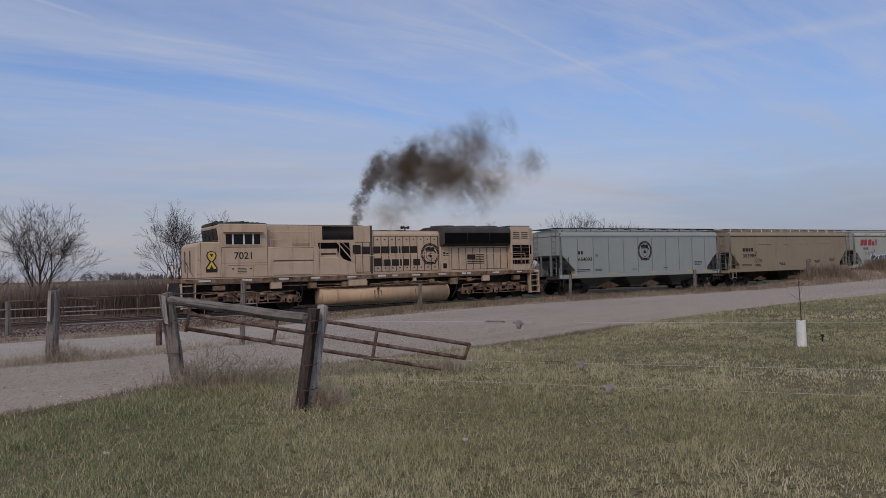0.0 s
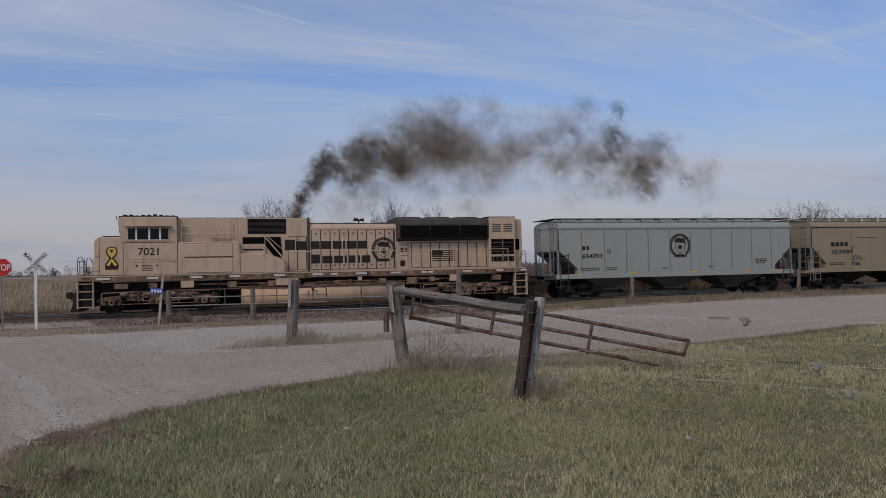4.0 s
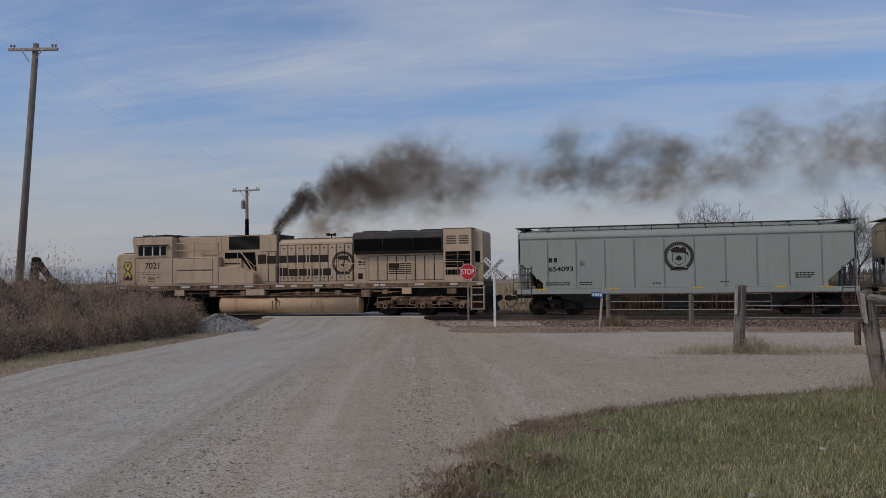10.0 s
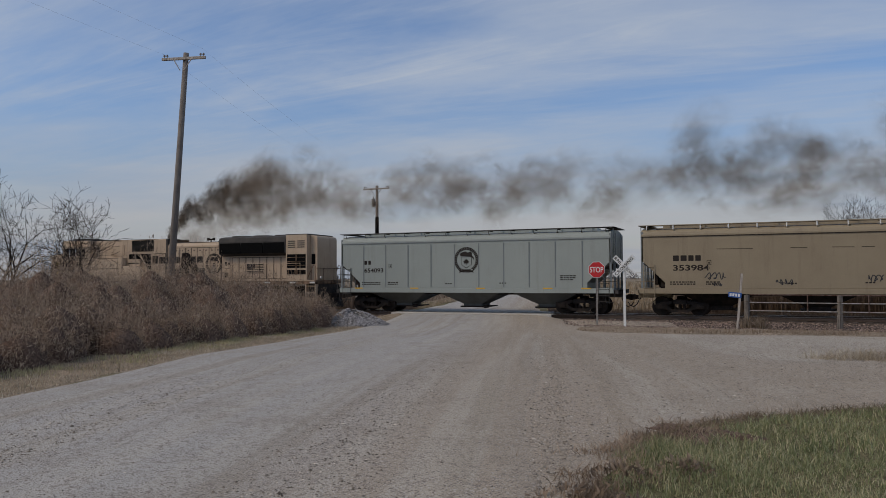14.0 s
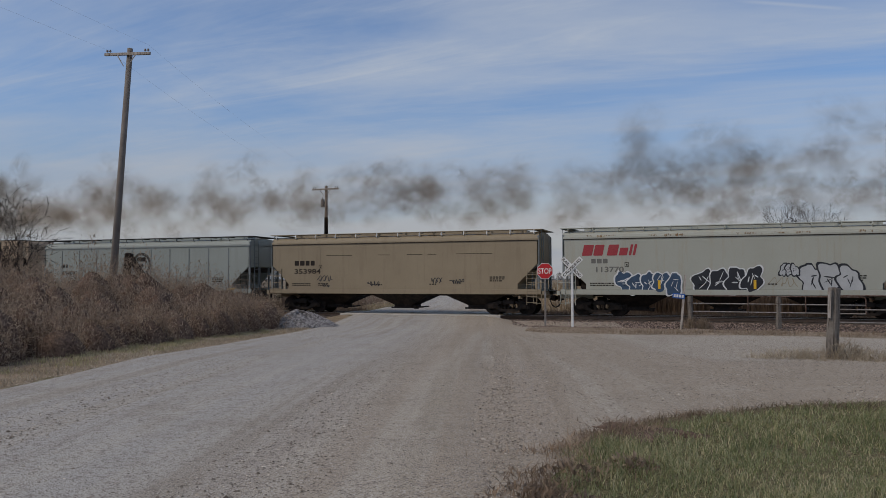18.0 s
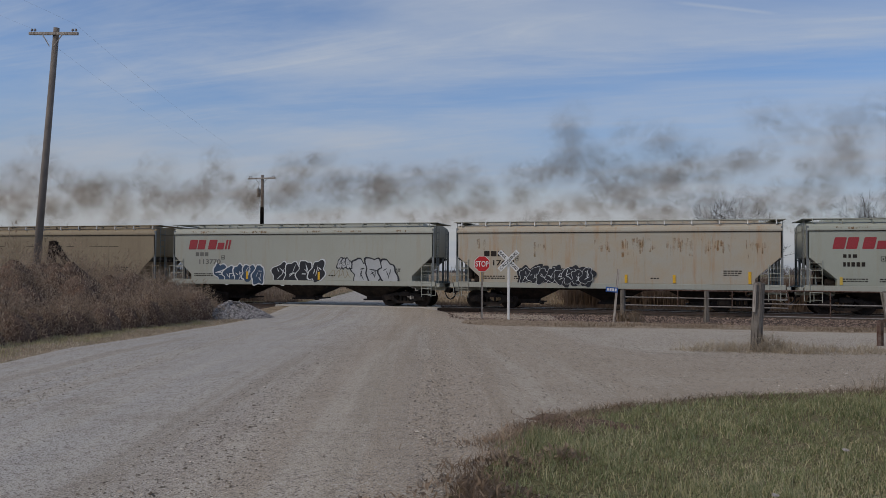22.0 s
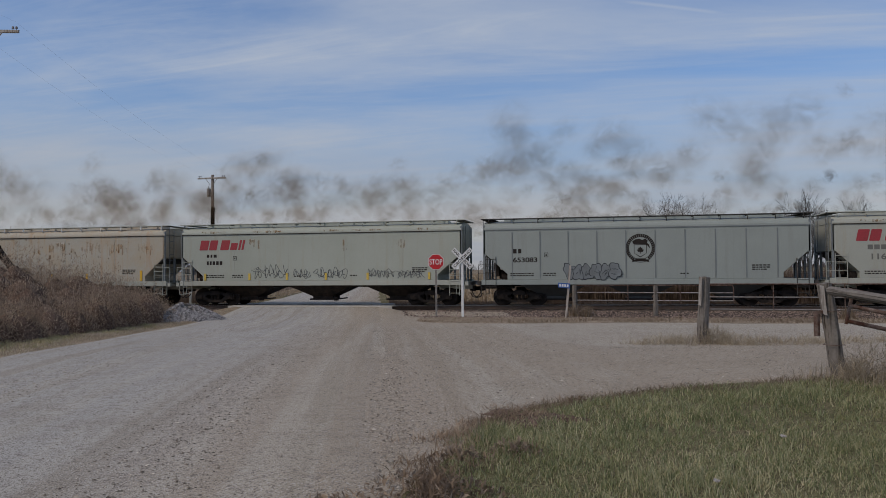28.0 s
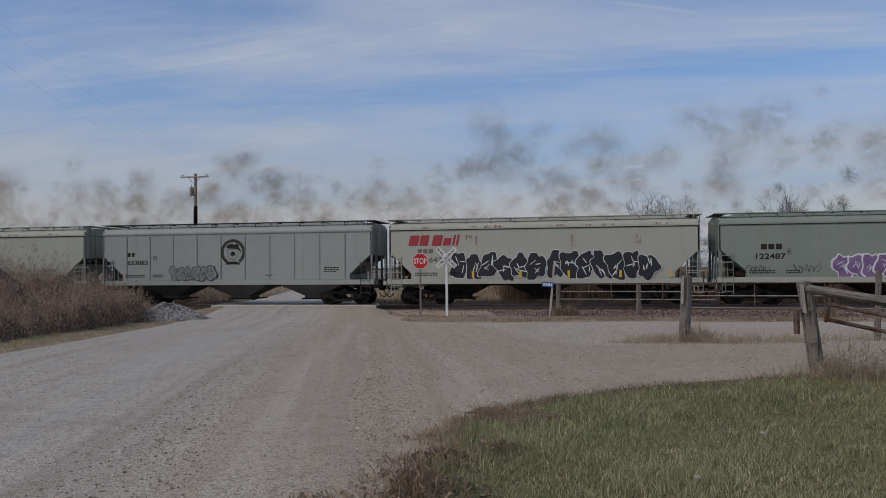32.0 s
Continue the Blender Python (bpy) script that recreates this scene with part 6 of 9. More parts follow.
deck = part("deck", soften(bm, 0.012), M["sand_dirty"], loco, "greasy dark deck frame")
bm = bmesh.new()
box(bm, 0.1, 22.3, -SW - 0.012, -SW + 0.0, 1.745, 1.79)
part("deck_edge", bm, M["sand"], deck)
bm = bmesh.new()
for k, (x, w) in enumerate(((0.85, 0.6), (3.05, 0.5), (5.0, 0.55), (6.8, 0.5), (8.9, 0.55), (10.8, 0.5), (11.7, 0.35), (13.0, 0.55), (14.8, 0.5), (16.45, 0.28), (16.8, 0.28), (18.7, 0.5), (20.6, 0.4), (22.0, 0.35))):
    plate(bm, [(x, 1.61), (x + w, 1.61), (x + w, 1.70), (x, 1.70)], -SW - 0.012)
parts("reflector", bm, M["stripe"], deck, "pale reflective strip")
bm = bmesh.new()
box(bm, 0.3, 22.2, -0.9, 0.9, 1.0, 1.45)
part("underframe", bm, M["under"], loco)
# black boxes added to fill the gaps under the frame with shade
bm = bmesh.new()
for a, b, z in ((0.9, 6.3, 0.14), (16.4, 21.6, 0.14), (6.3, 7.4, 0.20), (15.5, 16.4, 0.20)):
    box(bm, a, b, -0.60, 0.60, z, 1.0)
parts("under_shade_box", bm, M["black"], loco, "black boxes that stand for the shade under the frame")
# nose and cab
bm = bmesh.new()
prism(bm, [(0.72, 1.785), (0.76, 3.42), (0.92, 3.60), (2.0, 3.60), (2.0, 1.785)], -SW + 0.02, SW - 0.02)
nose = part("nose", soften(bm, 0.05), M["sand"], loco)
bm = bmesh.new()
prism(bm, [(0.96, 3.605), (1.9, 3.605), (1.9, 3.66), (1.2, 3.66)], -1.3, 1.3)
part("nose_top", bm, M["soot"], nose, "sooty dark nose top")
bm = bmesh.new()
for a, b, c, d in ((0.98, 0.995, 1.8, 3.58), (0.78, 0.98, 2.0, 2.012), (0.78, 0.98, 2.7, 2.71)):
    plate(bm, [(a, c), (b, c), (b, d), (a, d)], -SW + 0.02)
rod(bm, (0.70, -0.5, 2.1), (0.70, -0.5, 3.2), 0.02)
rod(bm, (0.70, 0.5, 2.1), (0.70, 0.5, 3.2), 0.02)
parts("door_seam", bm, M["mark"], nose)
bm = bmesh.new()
prism(bm, [(1.98, 1.787), (1.92, 3.6), (1.80, 4.42), (1.92, 4.52), (4.40, 4.52), (4.42, 4.40), (4.42, 1.787)], -SW, SW)
cab = part("cab", soften(bm, 0.03), M["sand"], loco)
bm = bmesh.new()
profile(bm, [(-SW + 0.05, 4.50), (-SW + 0.1, 4.56), (-0.8, 4.63), (0.8, 4.63), (SW - 0.1, 4.56), (SW - 0.05, 4.50)], 1.82, 4.42)
part("cab_roof", bm, M["soot"], cab, "sooty cab roof")
bm = bmesh.new()
for k in range(9):
    x = 1.95 + k * 0.27
    box(bm, x, x + 0.17, -0.7, -0.3, 4.60, 4.60 + random.uniform(0.06, 0.13))
path_rod(bm, [(1.74, -1.1, 4.42), (1.70, -1.1, 4.52), (1.72, -1.1, 4.60)], 0.02)
parts("roof_gear", bm, M["under"], cab, "antennas and boxes on the cab roof")
bm = bmesh.new()
box(bm, 2.18, 4.08, -SW - 0.03, -SW + 0.02, 3.40, 4.06)
frame_w = part("window_frame", soften(bm, 0.012), M["sand"], cab)
bm = bmesh.new()
for x0, x1 in ((2.24, 2.55), (2.64, 3.12), (3.22, 3.60), (3.70, 4.02)):
    box(bm, x0, x1, -SW - 0.038, -SW - 0.02, 3.48, 3.99)
parts("window_pane", bm, M["glass"], frame_w, "dark cab side windows")
bm = bmesh.new()
for x in (2.60, 3.17, 3.65):
    box(bm, x - 0.035, x + 0.035, -SW - 0.044, -SW - 0.03, 3.46, 4.0)
parts("window_bar", bm, M["white"], frame_w)
bm = bmesh.new()
prism(bm, [(2.10, 4.08), (2.10, 4.12), (4.16, 4.12), (4.16, 4.08)], -SW - 0.22, -SW)
part("window_visor", bm, M["sand"], cab)
bm = bmesh.new()
for y0, y1 in ((-1.38, -0.75), (-0.68, -0.05), (0.05, 0.68), (0.75, 1.38)):
    prism(bm, [(1.865, 3.72), (1.80, 4.30), (1.83, 4.30), (1.895, 3.72)], y0, y1)
parts("windshield", bm, M["glass"], cab, "dark windshield panes")
bm = bmesh.new()
for q in (((2.0, 3.32), (4.3, 3.32), (4.3, 3.345), (2.0, 3.345)), ((2.0, 2.52), (4.40, 2.52), (4.40, 2.53), (2.0, 2.53)), ((2.02, 1.80), (2.035, 1.80), (2.035, 3.3), (2.02, 3.3)),
          ((2.35, 2.40), (4.35, 2.40), (4.35, 2.415), (2.35, 2.415)), ((2.35, 2.40), (2.36, 2.415), (2.06, 1.82), (2.05, 1.82)), ((3.62, 1.82), (3.635, 1.82), (3.635, 2.4), (3.62, 2.4))):
    plate(bm, list(q), -SW, 0.004)
for k in range(4):
    plate(bm, [(2.82, 2.0 + k * 0.08), (3.3, 2.0 + k * 0.08), (3.3, 2.03 + k * 0.08), (2.82, 2.03 + k * 0.08)], -SW, 0.005)
for x in (2.55, 3.46):
    plate(bm, [(x, 2.2), (x + 0.1, 2.2), (x + 0.1, 2.27), (x, 2.27)], -SW, 0.005)
part("panel_line", bm, M["mark"], cab)
words("road_number", "7021", 0.36, M["mark"], cab, pose(3.12, -SW - 0.002, 2.90), width=0.92, bold=0.012, label="painted number on the cab side")
bm = bmesh.new()
cx = 1.52
outer = [(cx, 3.16), (cx + 0.20, 3.10), (cx + 0.26, 2.92), (cx + 0.20, 2.74), (cx + 0.10, 2.62), (cx + 0.30, 2.30), (cx + 0.28, 2.08), (cx - 0.28, 2.08), (cx - 0.30, 2.30), (cx - 0.10, 2.62), (cx - 0.20, 2.74), (cx - 0.26, 2.92), (cx - 0.20, 3.10)]
plate(bm, outer, -SW + 0.02, 0.005)
rib = part("ribbon_badge", bm, M["mark"], nose, "gold ribbon badge with a dark rim")
bm = bmesh.new()
for pts in (((cx, 3.11), (cx + 0.16, 3.06), (cx + 0.20, 2.92), (cx + 0.15, 2.78), (cx, 2.62), (cx - 0.15, 2.78), (cx - 0.20, 2.92), (cx - 0.16, 3.06)),
            ((cx - 0.02, 2.60), (cx + 0.02, 2.60), (cx + 0.24, 2.28), (cx + 0.10, 2.24), (cx, 2.46), (cx - 0.10, 2.24), (cx - 0.24, 2.28))):
    plate(bm, list(pts), -SW + 0.02, 0.010)
part("ribbon", bm, M["gold"], rib)
bm = bmesh.new()
for pts in (((cx - 0.09, 3.0), (cx + 0.09, 3.0), (cx, 2.84)), ((cx - 0.12, 2.24), (cx + 0.12, 2.24), (cx, 2.42)), ((cx - 0.26, 2.10), (cx + 0.26, 2.10), (cx + 0.26, 2.2), (cx - 0.26, 2.2))):
    plate(bm, list(pts), -SW + 0.02, 0.014)
parts("ribbon_inlay", bm, M["mark"], rib)
# electrical cabinets behind the cab
bm = bmesh.new()
box(bm, 4.42, 7.25, -HWD, HWD, 1.787, 4.50)
soften(bm, 0.03)
up = part("upper_cabinet", bm, M["sand"], loco)
bm = bmesh.new()
box(bm, 5.9, 7.05, -HWD - 0.03, -HWD, 3.50, 4.20)
soften(bm, 0.02)
box(bm, 6.0, 6.95, -HWD - 0.05, -HWD - 0.03, 3.46, 3.50)
part("cabinet_door", bm, M["sand"], up)
bm = bmesh.new()
prism(bm, [(4.44, 1.79), (4.44, 3.32), (7.3, 3.32), (7.3, 2.75), (8.45, 2.75), (9.45, 2.35), (9.45, 1.79)], -SW + 0.02, SW - 0.02)
low_box = part("battery_box", soften(bm, 0.025), M["sand"], loco)
bm = bmesh.new()
for z0, z1 in ((2.62, 3.22), (1.86, 2.52)):
    box(bm, 4.75, 6.95, -SW - 0.012, -SW + 0.02, z0, z1)
soften(bm, 0.012)
parts("box_door", bm, M["sand"], low_box)
bm = bmesh.new()
for z in (2.57, 2.60, 3.27):
    plate(bm, [(4.72, z), (6.98, z), (6.98, z + 0.018), (4.72, z + 0.018)], -SW + 0.02, 0.006)
plate(bm, [(7.30, 1.80), (7.315, 1.80), (7.315, 2.74), (7.30, 2.74)], -SW + 0.02, 0.006)
parts("door_seam", bm, M["mark"], low_box)
# inverter bay, fan grille, stack housing
bm = bmesh.new()
box(bm, 7.25, 10.66, -HWD, HWD, 1.787, 4.50)
mid = part("mid_hood", soften(bm, 0.03), M["sand"], loco)
bm = bmesh.new()
box(bm, 7.70, 9.58, -HWD - 0.015, -HWD, 3.72, 4.47)
part("fan_grille", bm, M["black"], mid, "black air-intake grille")
bm = bmesh.new()
for k in range(12):
    box(bm, 7.72, 9.56, -HWD - 0.03, -HWD - 0.016, 3.75 + k * 0.06, 3.768 + k * 0.06)
parts("grille_slat", bm, M["soot"], mid)
bm = bmesh.new()
prism(bm, [(7.45, 3.20), (7.45, 3.56), (9.30, 3.56), (9.40, 2.50), (8.95, 2.62), (8.50, 3.20)], -HWD - 0.014, -HWD)
part("intake_opening", bm, M["black"], mid, "dark open equipment bay")
bm = bmesh.new()
box(bm, 7.42, 8.52, -HWD - 0.12, -HWD - 0.014, 2.76, 3.22)
for k in range(8):
    box(bm, 7.5 + k * 0.115, 7.55 + k * 0.115, -HWD - 0.13, -HWD - 0.118, 3.05, 3.12)
part("inverter_cover", bm, M["sand"], mid)
part("vent_bar", box(bmesh.new(), 7.50, 8.44, -HWD - 0.134, -HWD - 0.121, 2.90, 2.98), M["mark"], mid, "dark slot in the cover")
part("brace", rod(bmesh.new(), (8.45, -HWD - 0.12, 3.66), (9.45, -HWD - 0.35, 2.42), 0.035, n=8), M["sand"], mid, "slanting walkway rail")
bm = bmesh.new()
box(bm, 9.75, 10.45, -0.45, 0.45, 4.50, 4.56)
part("exhaust_stack", bm, M["soot"], mid, "sooty exhaust stack")
bm = bmesh.new()
box(bm, 10.62, 10.75, -HWD - 0.01, HWD + 0.01, 1.79, 4.52)
part("hood_band", bm, M["soot"], mid, "dark band between hood sections")
# long hood with doors
bm = bmesh.new()
profile(bm, [(-HWD, 1.787), (-HWD, 4.02), (-HWD + 0.16, 4.22), (HWD - 0.16, 4.22), (HWD, 4.02), (HWD, 1.787)], 10.75, 15.25)
hood = part("long_hood", soften(bm, 0.015), M["sand"], loco)
for a, b, z0, z1, y, owner in ((10.82, 15.16, 1.88, 3.91, HWD, hood), (9.66, 10.60, 1.88, 3.58, HWD, mid)):
    part("door_gap", box(bmesh.new(), a, b, -y - 0.006, -y, z0, z1), M["mark"], owner, "dark gaps between the hood doors")
for k in range(9):
    x = 10.85 + k * 0.475
    bm = bmesh.new()
    box(bm, x, x + 0.43, -HWD - 0.022, -HWD, 1.90, 3.88)
    part("hood_door", soften(bm, 0.014), M["sand"], hood)
    bm = bmesh.new()
    for z in (2.05, 3.68):
        box(bm, x + 0.17, x + 0.25, -HWD - 0.035, -HWD - 0.022, z, z + 0.07)
    parts("door_latch", bm, M["mark"], hood)
for k in range(2):
    x = 9.68 + k * 0.46
    bm = bmesh.new()
    box(bm, x, x + 0.42, -HWD - 0.022, -HWD, 1.90, 3.55)
    part("hood_door", soften(bm, 0.014), M["sand"], mid)
bm = bmesh.new()
rod(bm, (13.46, 0, 4.2), (13.46, 0, 4.45), 0.04)
rod(bm, (13.2, 0, 4.48), (13.46, 0, 4.46), 0.10, 0.03, 10)
rod(bm, (13.46, 0, 4.46), (13.72, 0, 4.48), 0.03, 0.10, 10)
rod(bm, (13.3, -0.12, 4.5), (13.46, 0, 4.46), 0.08, 0.03, 10)
part("horn", bm, M["under"], loco, "dark air horn on the hood")
for a, b, y, z in ((4.43, 7.24, 0.98, 4.50), (7.26, 9.7, 0.98, 4.50), (10.76, 15.24, 0.86, 4.222)):
    part("roof_sheet", soften(box(bmesh.new(), a, b, -y, y, z, z + 0.035), 0.01), M["soot"], loco, "sooty roof sheet")
for x in (11.6, 12.6, 14.4):
    part("roof_hatch", soften(box(bmesh.new(), x, x + 0.5, -0.5, 0.5, 4.255, 4.30), 0.01), M["sand_dirty"], loco)
for x in (4.75, 5.9, 15.9, 17.2, 18.5, 20.1):
    part("lift_lug", soften(box(bmesh.new(), x, x + 0.10, -SW - 0.03, -SW - 0.013, 1.50, 1.62), 0.004), M["sand_dirty"], deck)
# owner's name, as plain blocks
yn = -HWD - 0.024
shapes("name_shape", mid, 9.50, 2.90, [0.50, 0.52], 0.43, yn, M["mark"], 0.05, label="dark plain blocks of the owner's name", first=1.2)
shapes("name_shape", hood, 10.78, 2.93, [0.46, 0.52, 0.46, 0.12, 0.52, 0.46], 0.40, yn, M["mark"], 0.07, label="dark plain blocks of the owner's name")
shapes("name_shape", hood, 10.80, 2.20, [0.48, 0.52, 0.46, 0.12, 0.40, 0.12, 0.46], 0.38, yn, M["mark"], 0.08, label="dark plain blocks of the owner's name", first=1.2)
emblem(hood, 14.55, 2.86, 0.64, yn, M["mark"], "round dark railway badge")
# radiators at the rear
bm = bmesh.new()
box(bm, 15.25, 22.25, -HWD - 0.06, HWD + 0.06, 1.787, 3.30)
rear_low = part("rear_hood", soften(bm, 0.015), M["sand"], loco)
part("door_gap", box(bmesh.new(), 16.02, 20.22, -HWD - 0.066, -HWD - 0.06, 1.88, 3.21), M["mark"], rear_low, "dark gaps between the hood doors")
for k in range(8):
    x = 16.05 + k * 0.52
    bm = bmesh.new()
    box(bm, x, x + 0.47, -HWD - 0.082, -HWD - 0.06, 1.90, 3.18)
    part("hood_door", soften(bm, 0.014), M["sand"], rear_low)
bm = bmesh.new()
for x0, x1, z0, z1 in ((15.42, 15.68, 1.98, 2.28), (15.44, 15.60, 2.72, 2.95), (15.66, 15.82, 2.74, 2.90), (15.45, 15.85, 2.52, 2.54), (15.45, 15.85, 3.06, 3.08)):
    plate(bm, [(x0, z0), (x1, z0), (x1, z1), (x0, z1)], -HWD - 0.06)
parts("gauge_panel", bm, M["under"], rear_low)
flag = bmesh.new()
plate(flag, [(17.15, 2.50), (17.75, 2.50), (17.75, 2.82), (17.15, 2.82)], -HWD - 0.084)
for k in range(6):
    x0 = 17.78 if k > 2 else 17.15
    plate(flag, [(x0, 2.22 + k * 0.105), (18.40, 2.22 + k * 0.105), (18.40, 2.27 + k * 0.105), (x0, 2.27 + k * 0.105)], -HWD - 0.084)
part("flag_panel", flag, M["mark"], rear_low, "dark striped flag panel")
bm = bmesh.new()
profile(bm, [(-HWD - 0.05, 3.28), (-SW + 0.08, 3.42), (-SW + 0.04, 4.16), (-SW + 0.12, 4.40), (-0.9, 4.50), (0.9, 4.50), (SW - 0.12, 4.40), (SW - 0.04, 4.16), (SW - 0.08, 3.42), (HWD + 0.05, 3.28)], 15.25, 20.25)
rad = part("radiator_housing", soften(bm, 0.02), M["soot"], loco, "sooty grey radiator housing")
bm = bmesh.new()
for x0, x1 in ((15.36, 16.92), (16.98, 18.58), (18.64, 20.14)):
    box(bm, x0, x1, -SW + 0.02, -SW + 0.20, 3.45, 4.08)
parts("radiator_opening", bm, M["black"], rad, "black radiator openings")
bm = bmesh.new()
for k in range(3):
    rod(bm, (16.1 + k * 1.62, 0, 4.48), (16.1 + k * 1.62, 0, 4.58), 0.78, 0.74, 24)
parts("roof_fan", bm, M["soot"], rad)
bm = bmesh.new()
box(bm, 20.25, 21.75, -SW + 0.06, SW - 0.06, 1.787, 4.52)
soften(bm, 0.02)
end = part("rear_cabinet", bm, M["sand"], loco)
bm = bmesh.new()
prism(bm, [(21.75, 1.787), (21.75, 4.48), (22.2, 4.42), (22.28, 4.3), (22.28, 1.787)], -HWD - 0.1, HWD + 0.1)
part("rear_end", soften(bm, 0.03), M["sand"], end)
bm = bmesh.new()
profile(bm, [(-SW + 0.06, 4.50), (-SW + 0.1, 4.55), (SW - 0.1, 4.55), (SW - 0.06, 4.50)], 20.2, 21.78)
part("rear_roof", bm, M["soot"], end, "sooty rear roof")
bm = bmesh.new()
box(bm, 20.36, 21.66, -SW + 0.045, -SW + 0.06, 2.52, 3.34)
box(bm, 20.36, 21.66, -SW + 0.045, -SW + 0.06, 2.14, 2.40)
box(bm, 21.86, 22.12, -HWD - 0.112, -HWD - 0.1, 2.75, 3.35)
parts("rear_grille", bm, M["black"], end, "dark rear grilles")
bm = bmesh.new()
for k in range(4):
    for x0 in (20.42, 21.08):
        box(bm, x0, x0 + 0.5, -SW + 0.04, -SW + 0.06, 3.74 + k * 0.12, 3.79 + k * 0.12)
parts("louvre", bm, M["soot"], end)
bm = bmesh.new()
for k in range(3):
    box(bm, 20.36, 21.66, -SW + 0.03, -SW + 0.045, 2.66 + k * 0.24, 2.685 + k * 0.24)
for k in range(6):
    box(bm, 20.46 + k * 0.22, 20.48 + k * 0.22, -SW + 0.034, -SW + 0.045, 2.16, 2.38)
box(bm, 20.98, 21.04, -SW + 0.02, -SW + 0.045, 2.12, 3.36)
parts("grille_bar", bm, M["sand_dirty"], end)
# fuel tank
bm = bmesh.new()
arc = [(-1.06 - 0.44 * math.cos(a), 0.62 + 0.46 * math.sin(a)) for a in np.linspace(math.pi / 2, -math.pi / 2, 15)]
profile(bm, arc + [(-q, z) for q, z in arc[::-1]], 7.35, 15.55)
tank = part("fuel_tank", bm, M["tank"], loco, "rounded dusty tan fuel tank", smooth=True)
for x in (7.36, 11.4, 15.48):
    bm = bmesh.new()
    profile(bm, [(1.012 * q, 0.62 + 1.02 * (z - 0.62)) for q, z in arc + [(-q, z) for q, z in arc[::-1]]], x, x + 0.05)
    part("tank_band", bm, M["tank"], tank)
bm = bmesh.new()
for x, w, z0 in ((10.55, 0.05, 0.42), (10.75, 0.09, 0.30), (10.98, 0.04, 0.55), (13.2, 0.03, 0.6)):
    box(bm, x, x + w, -1.502, -1.48, z0, 0.86)
parts("drip_stain", bm, M["sand_dirty"], tank, "dark fuel drips below the filler")
part("filler", rod(bmesh.new(), (10.8, -1.46, 0.92), (10.8, -1.56, 0.98), 0.06, n=10), M["under"], tank, "dark fuel filler cap")
bm = bmesh.new()
box(bm, 7.6, 15.4, -0.7, 0.7, 1.05, 1.42)
box(bm, 8.6, 10.2, -1.44, -1.0, 1.12, 1.40)
parts("tank_mount", bm, M["sand_dirty"], loco)
bm = bmesh.new()
for a, b, z in ((5.0, 8.7, 1.30), (10.4, 16.3, 1.22), (15.7, 18.4, 1.30), (7.0, 15.6, 1.12)):
    rod(bm, (a, -1.30, z), (b, -1.30, z - 0.02), 0.035, n=8)
rod(bm, (16.0, -1.36, 1.40), (17.4, -1.36, 1.24), 0.045, n=8)
parts("air_pipe", bm, M["truck_dust"], loco)
for a, b, z in ((7.6, 15.3, 1.14), (8.2, 9.9, 1.24), (11.0, 14.6, 1.28)):
    part("conduit", rod(bmesh.new(), (a, -1.38, z), (b, -1.38, z), 0.028, n=8), M["sand_dirty"], loco)
for x, w, z0, z1 in ((6.7, 0.45, 1.10, 1.40), (11.9, 0.30, 1.12, 1.34), (12.6, 0.22, 1.16, 1.36), (14.2, 0.35, 1.12, 1.38), (15.7, 0.5, 1.02, 1.40), (16.9, 0.3, 1.16, 1.40), (20.4, 0.5, 1.14, 1.42), (1.6, 0.6, 1.16, 1.40), (3.1, 0.4, 1.18, 1.42)):
    part("equipment_box", soften(box(bmesh.new(), x, x + w, -1.44, -1.1, z0, z1), 0.02), M["sand_dirty"], loco, "dusty small equipment box")
for x in (6.2, 16.0):
    part("sand_hose", path_rod(bmesh.new(), [(x, -1.36, 1.45), (x + 0.12, -1.40, 1.1), (x + 0.10, -1.36, 0.7), (x - 0.1, -1.2, 0.25)], 0.03, 8), M["hose"], loco)
bm = bmesh.new()
for x, w in ((4.55, 0.6), (18.0, 0.5), (13.1, 0.2), (9.0, 1.1)):
    box(bm, x, x + w, -SW + 0.02, -SW + 0.2, 1.16 if w > 0.3 else 1.3, 1.56)
parts("side_bracket", bm, M["sand"], loco)
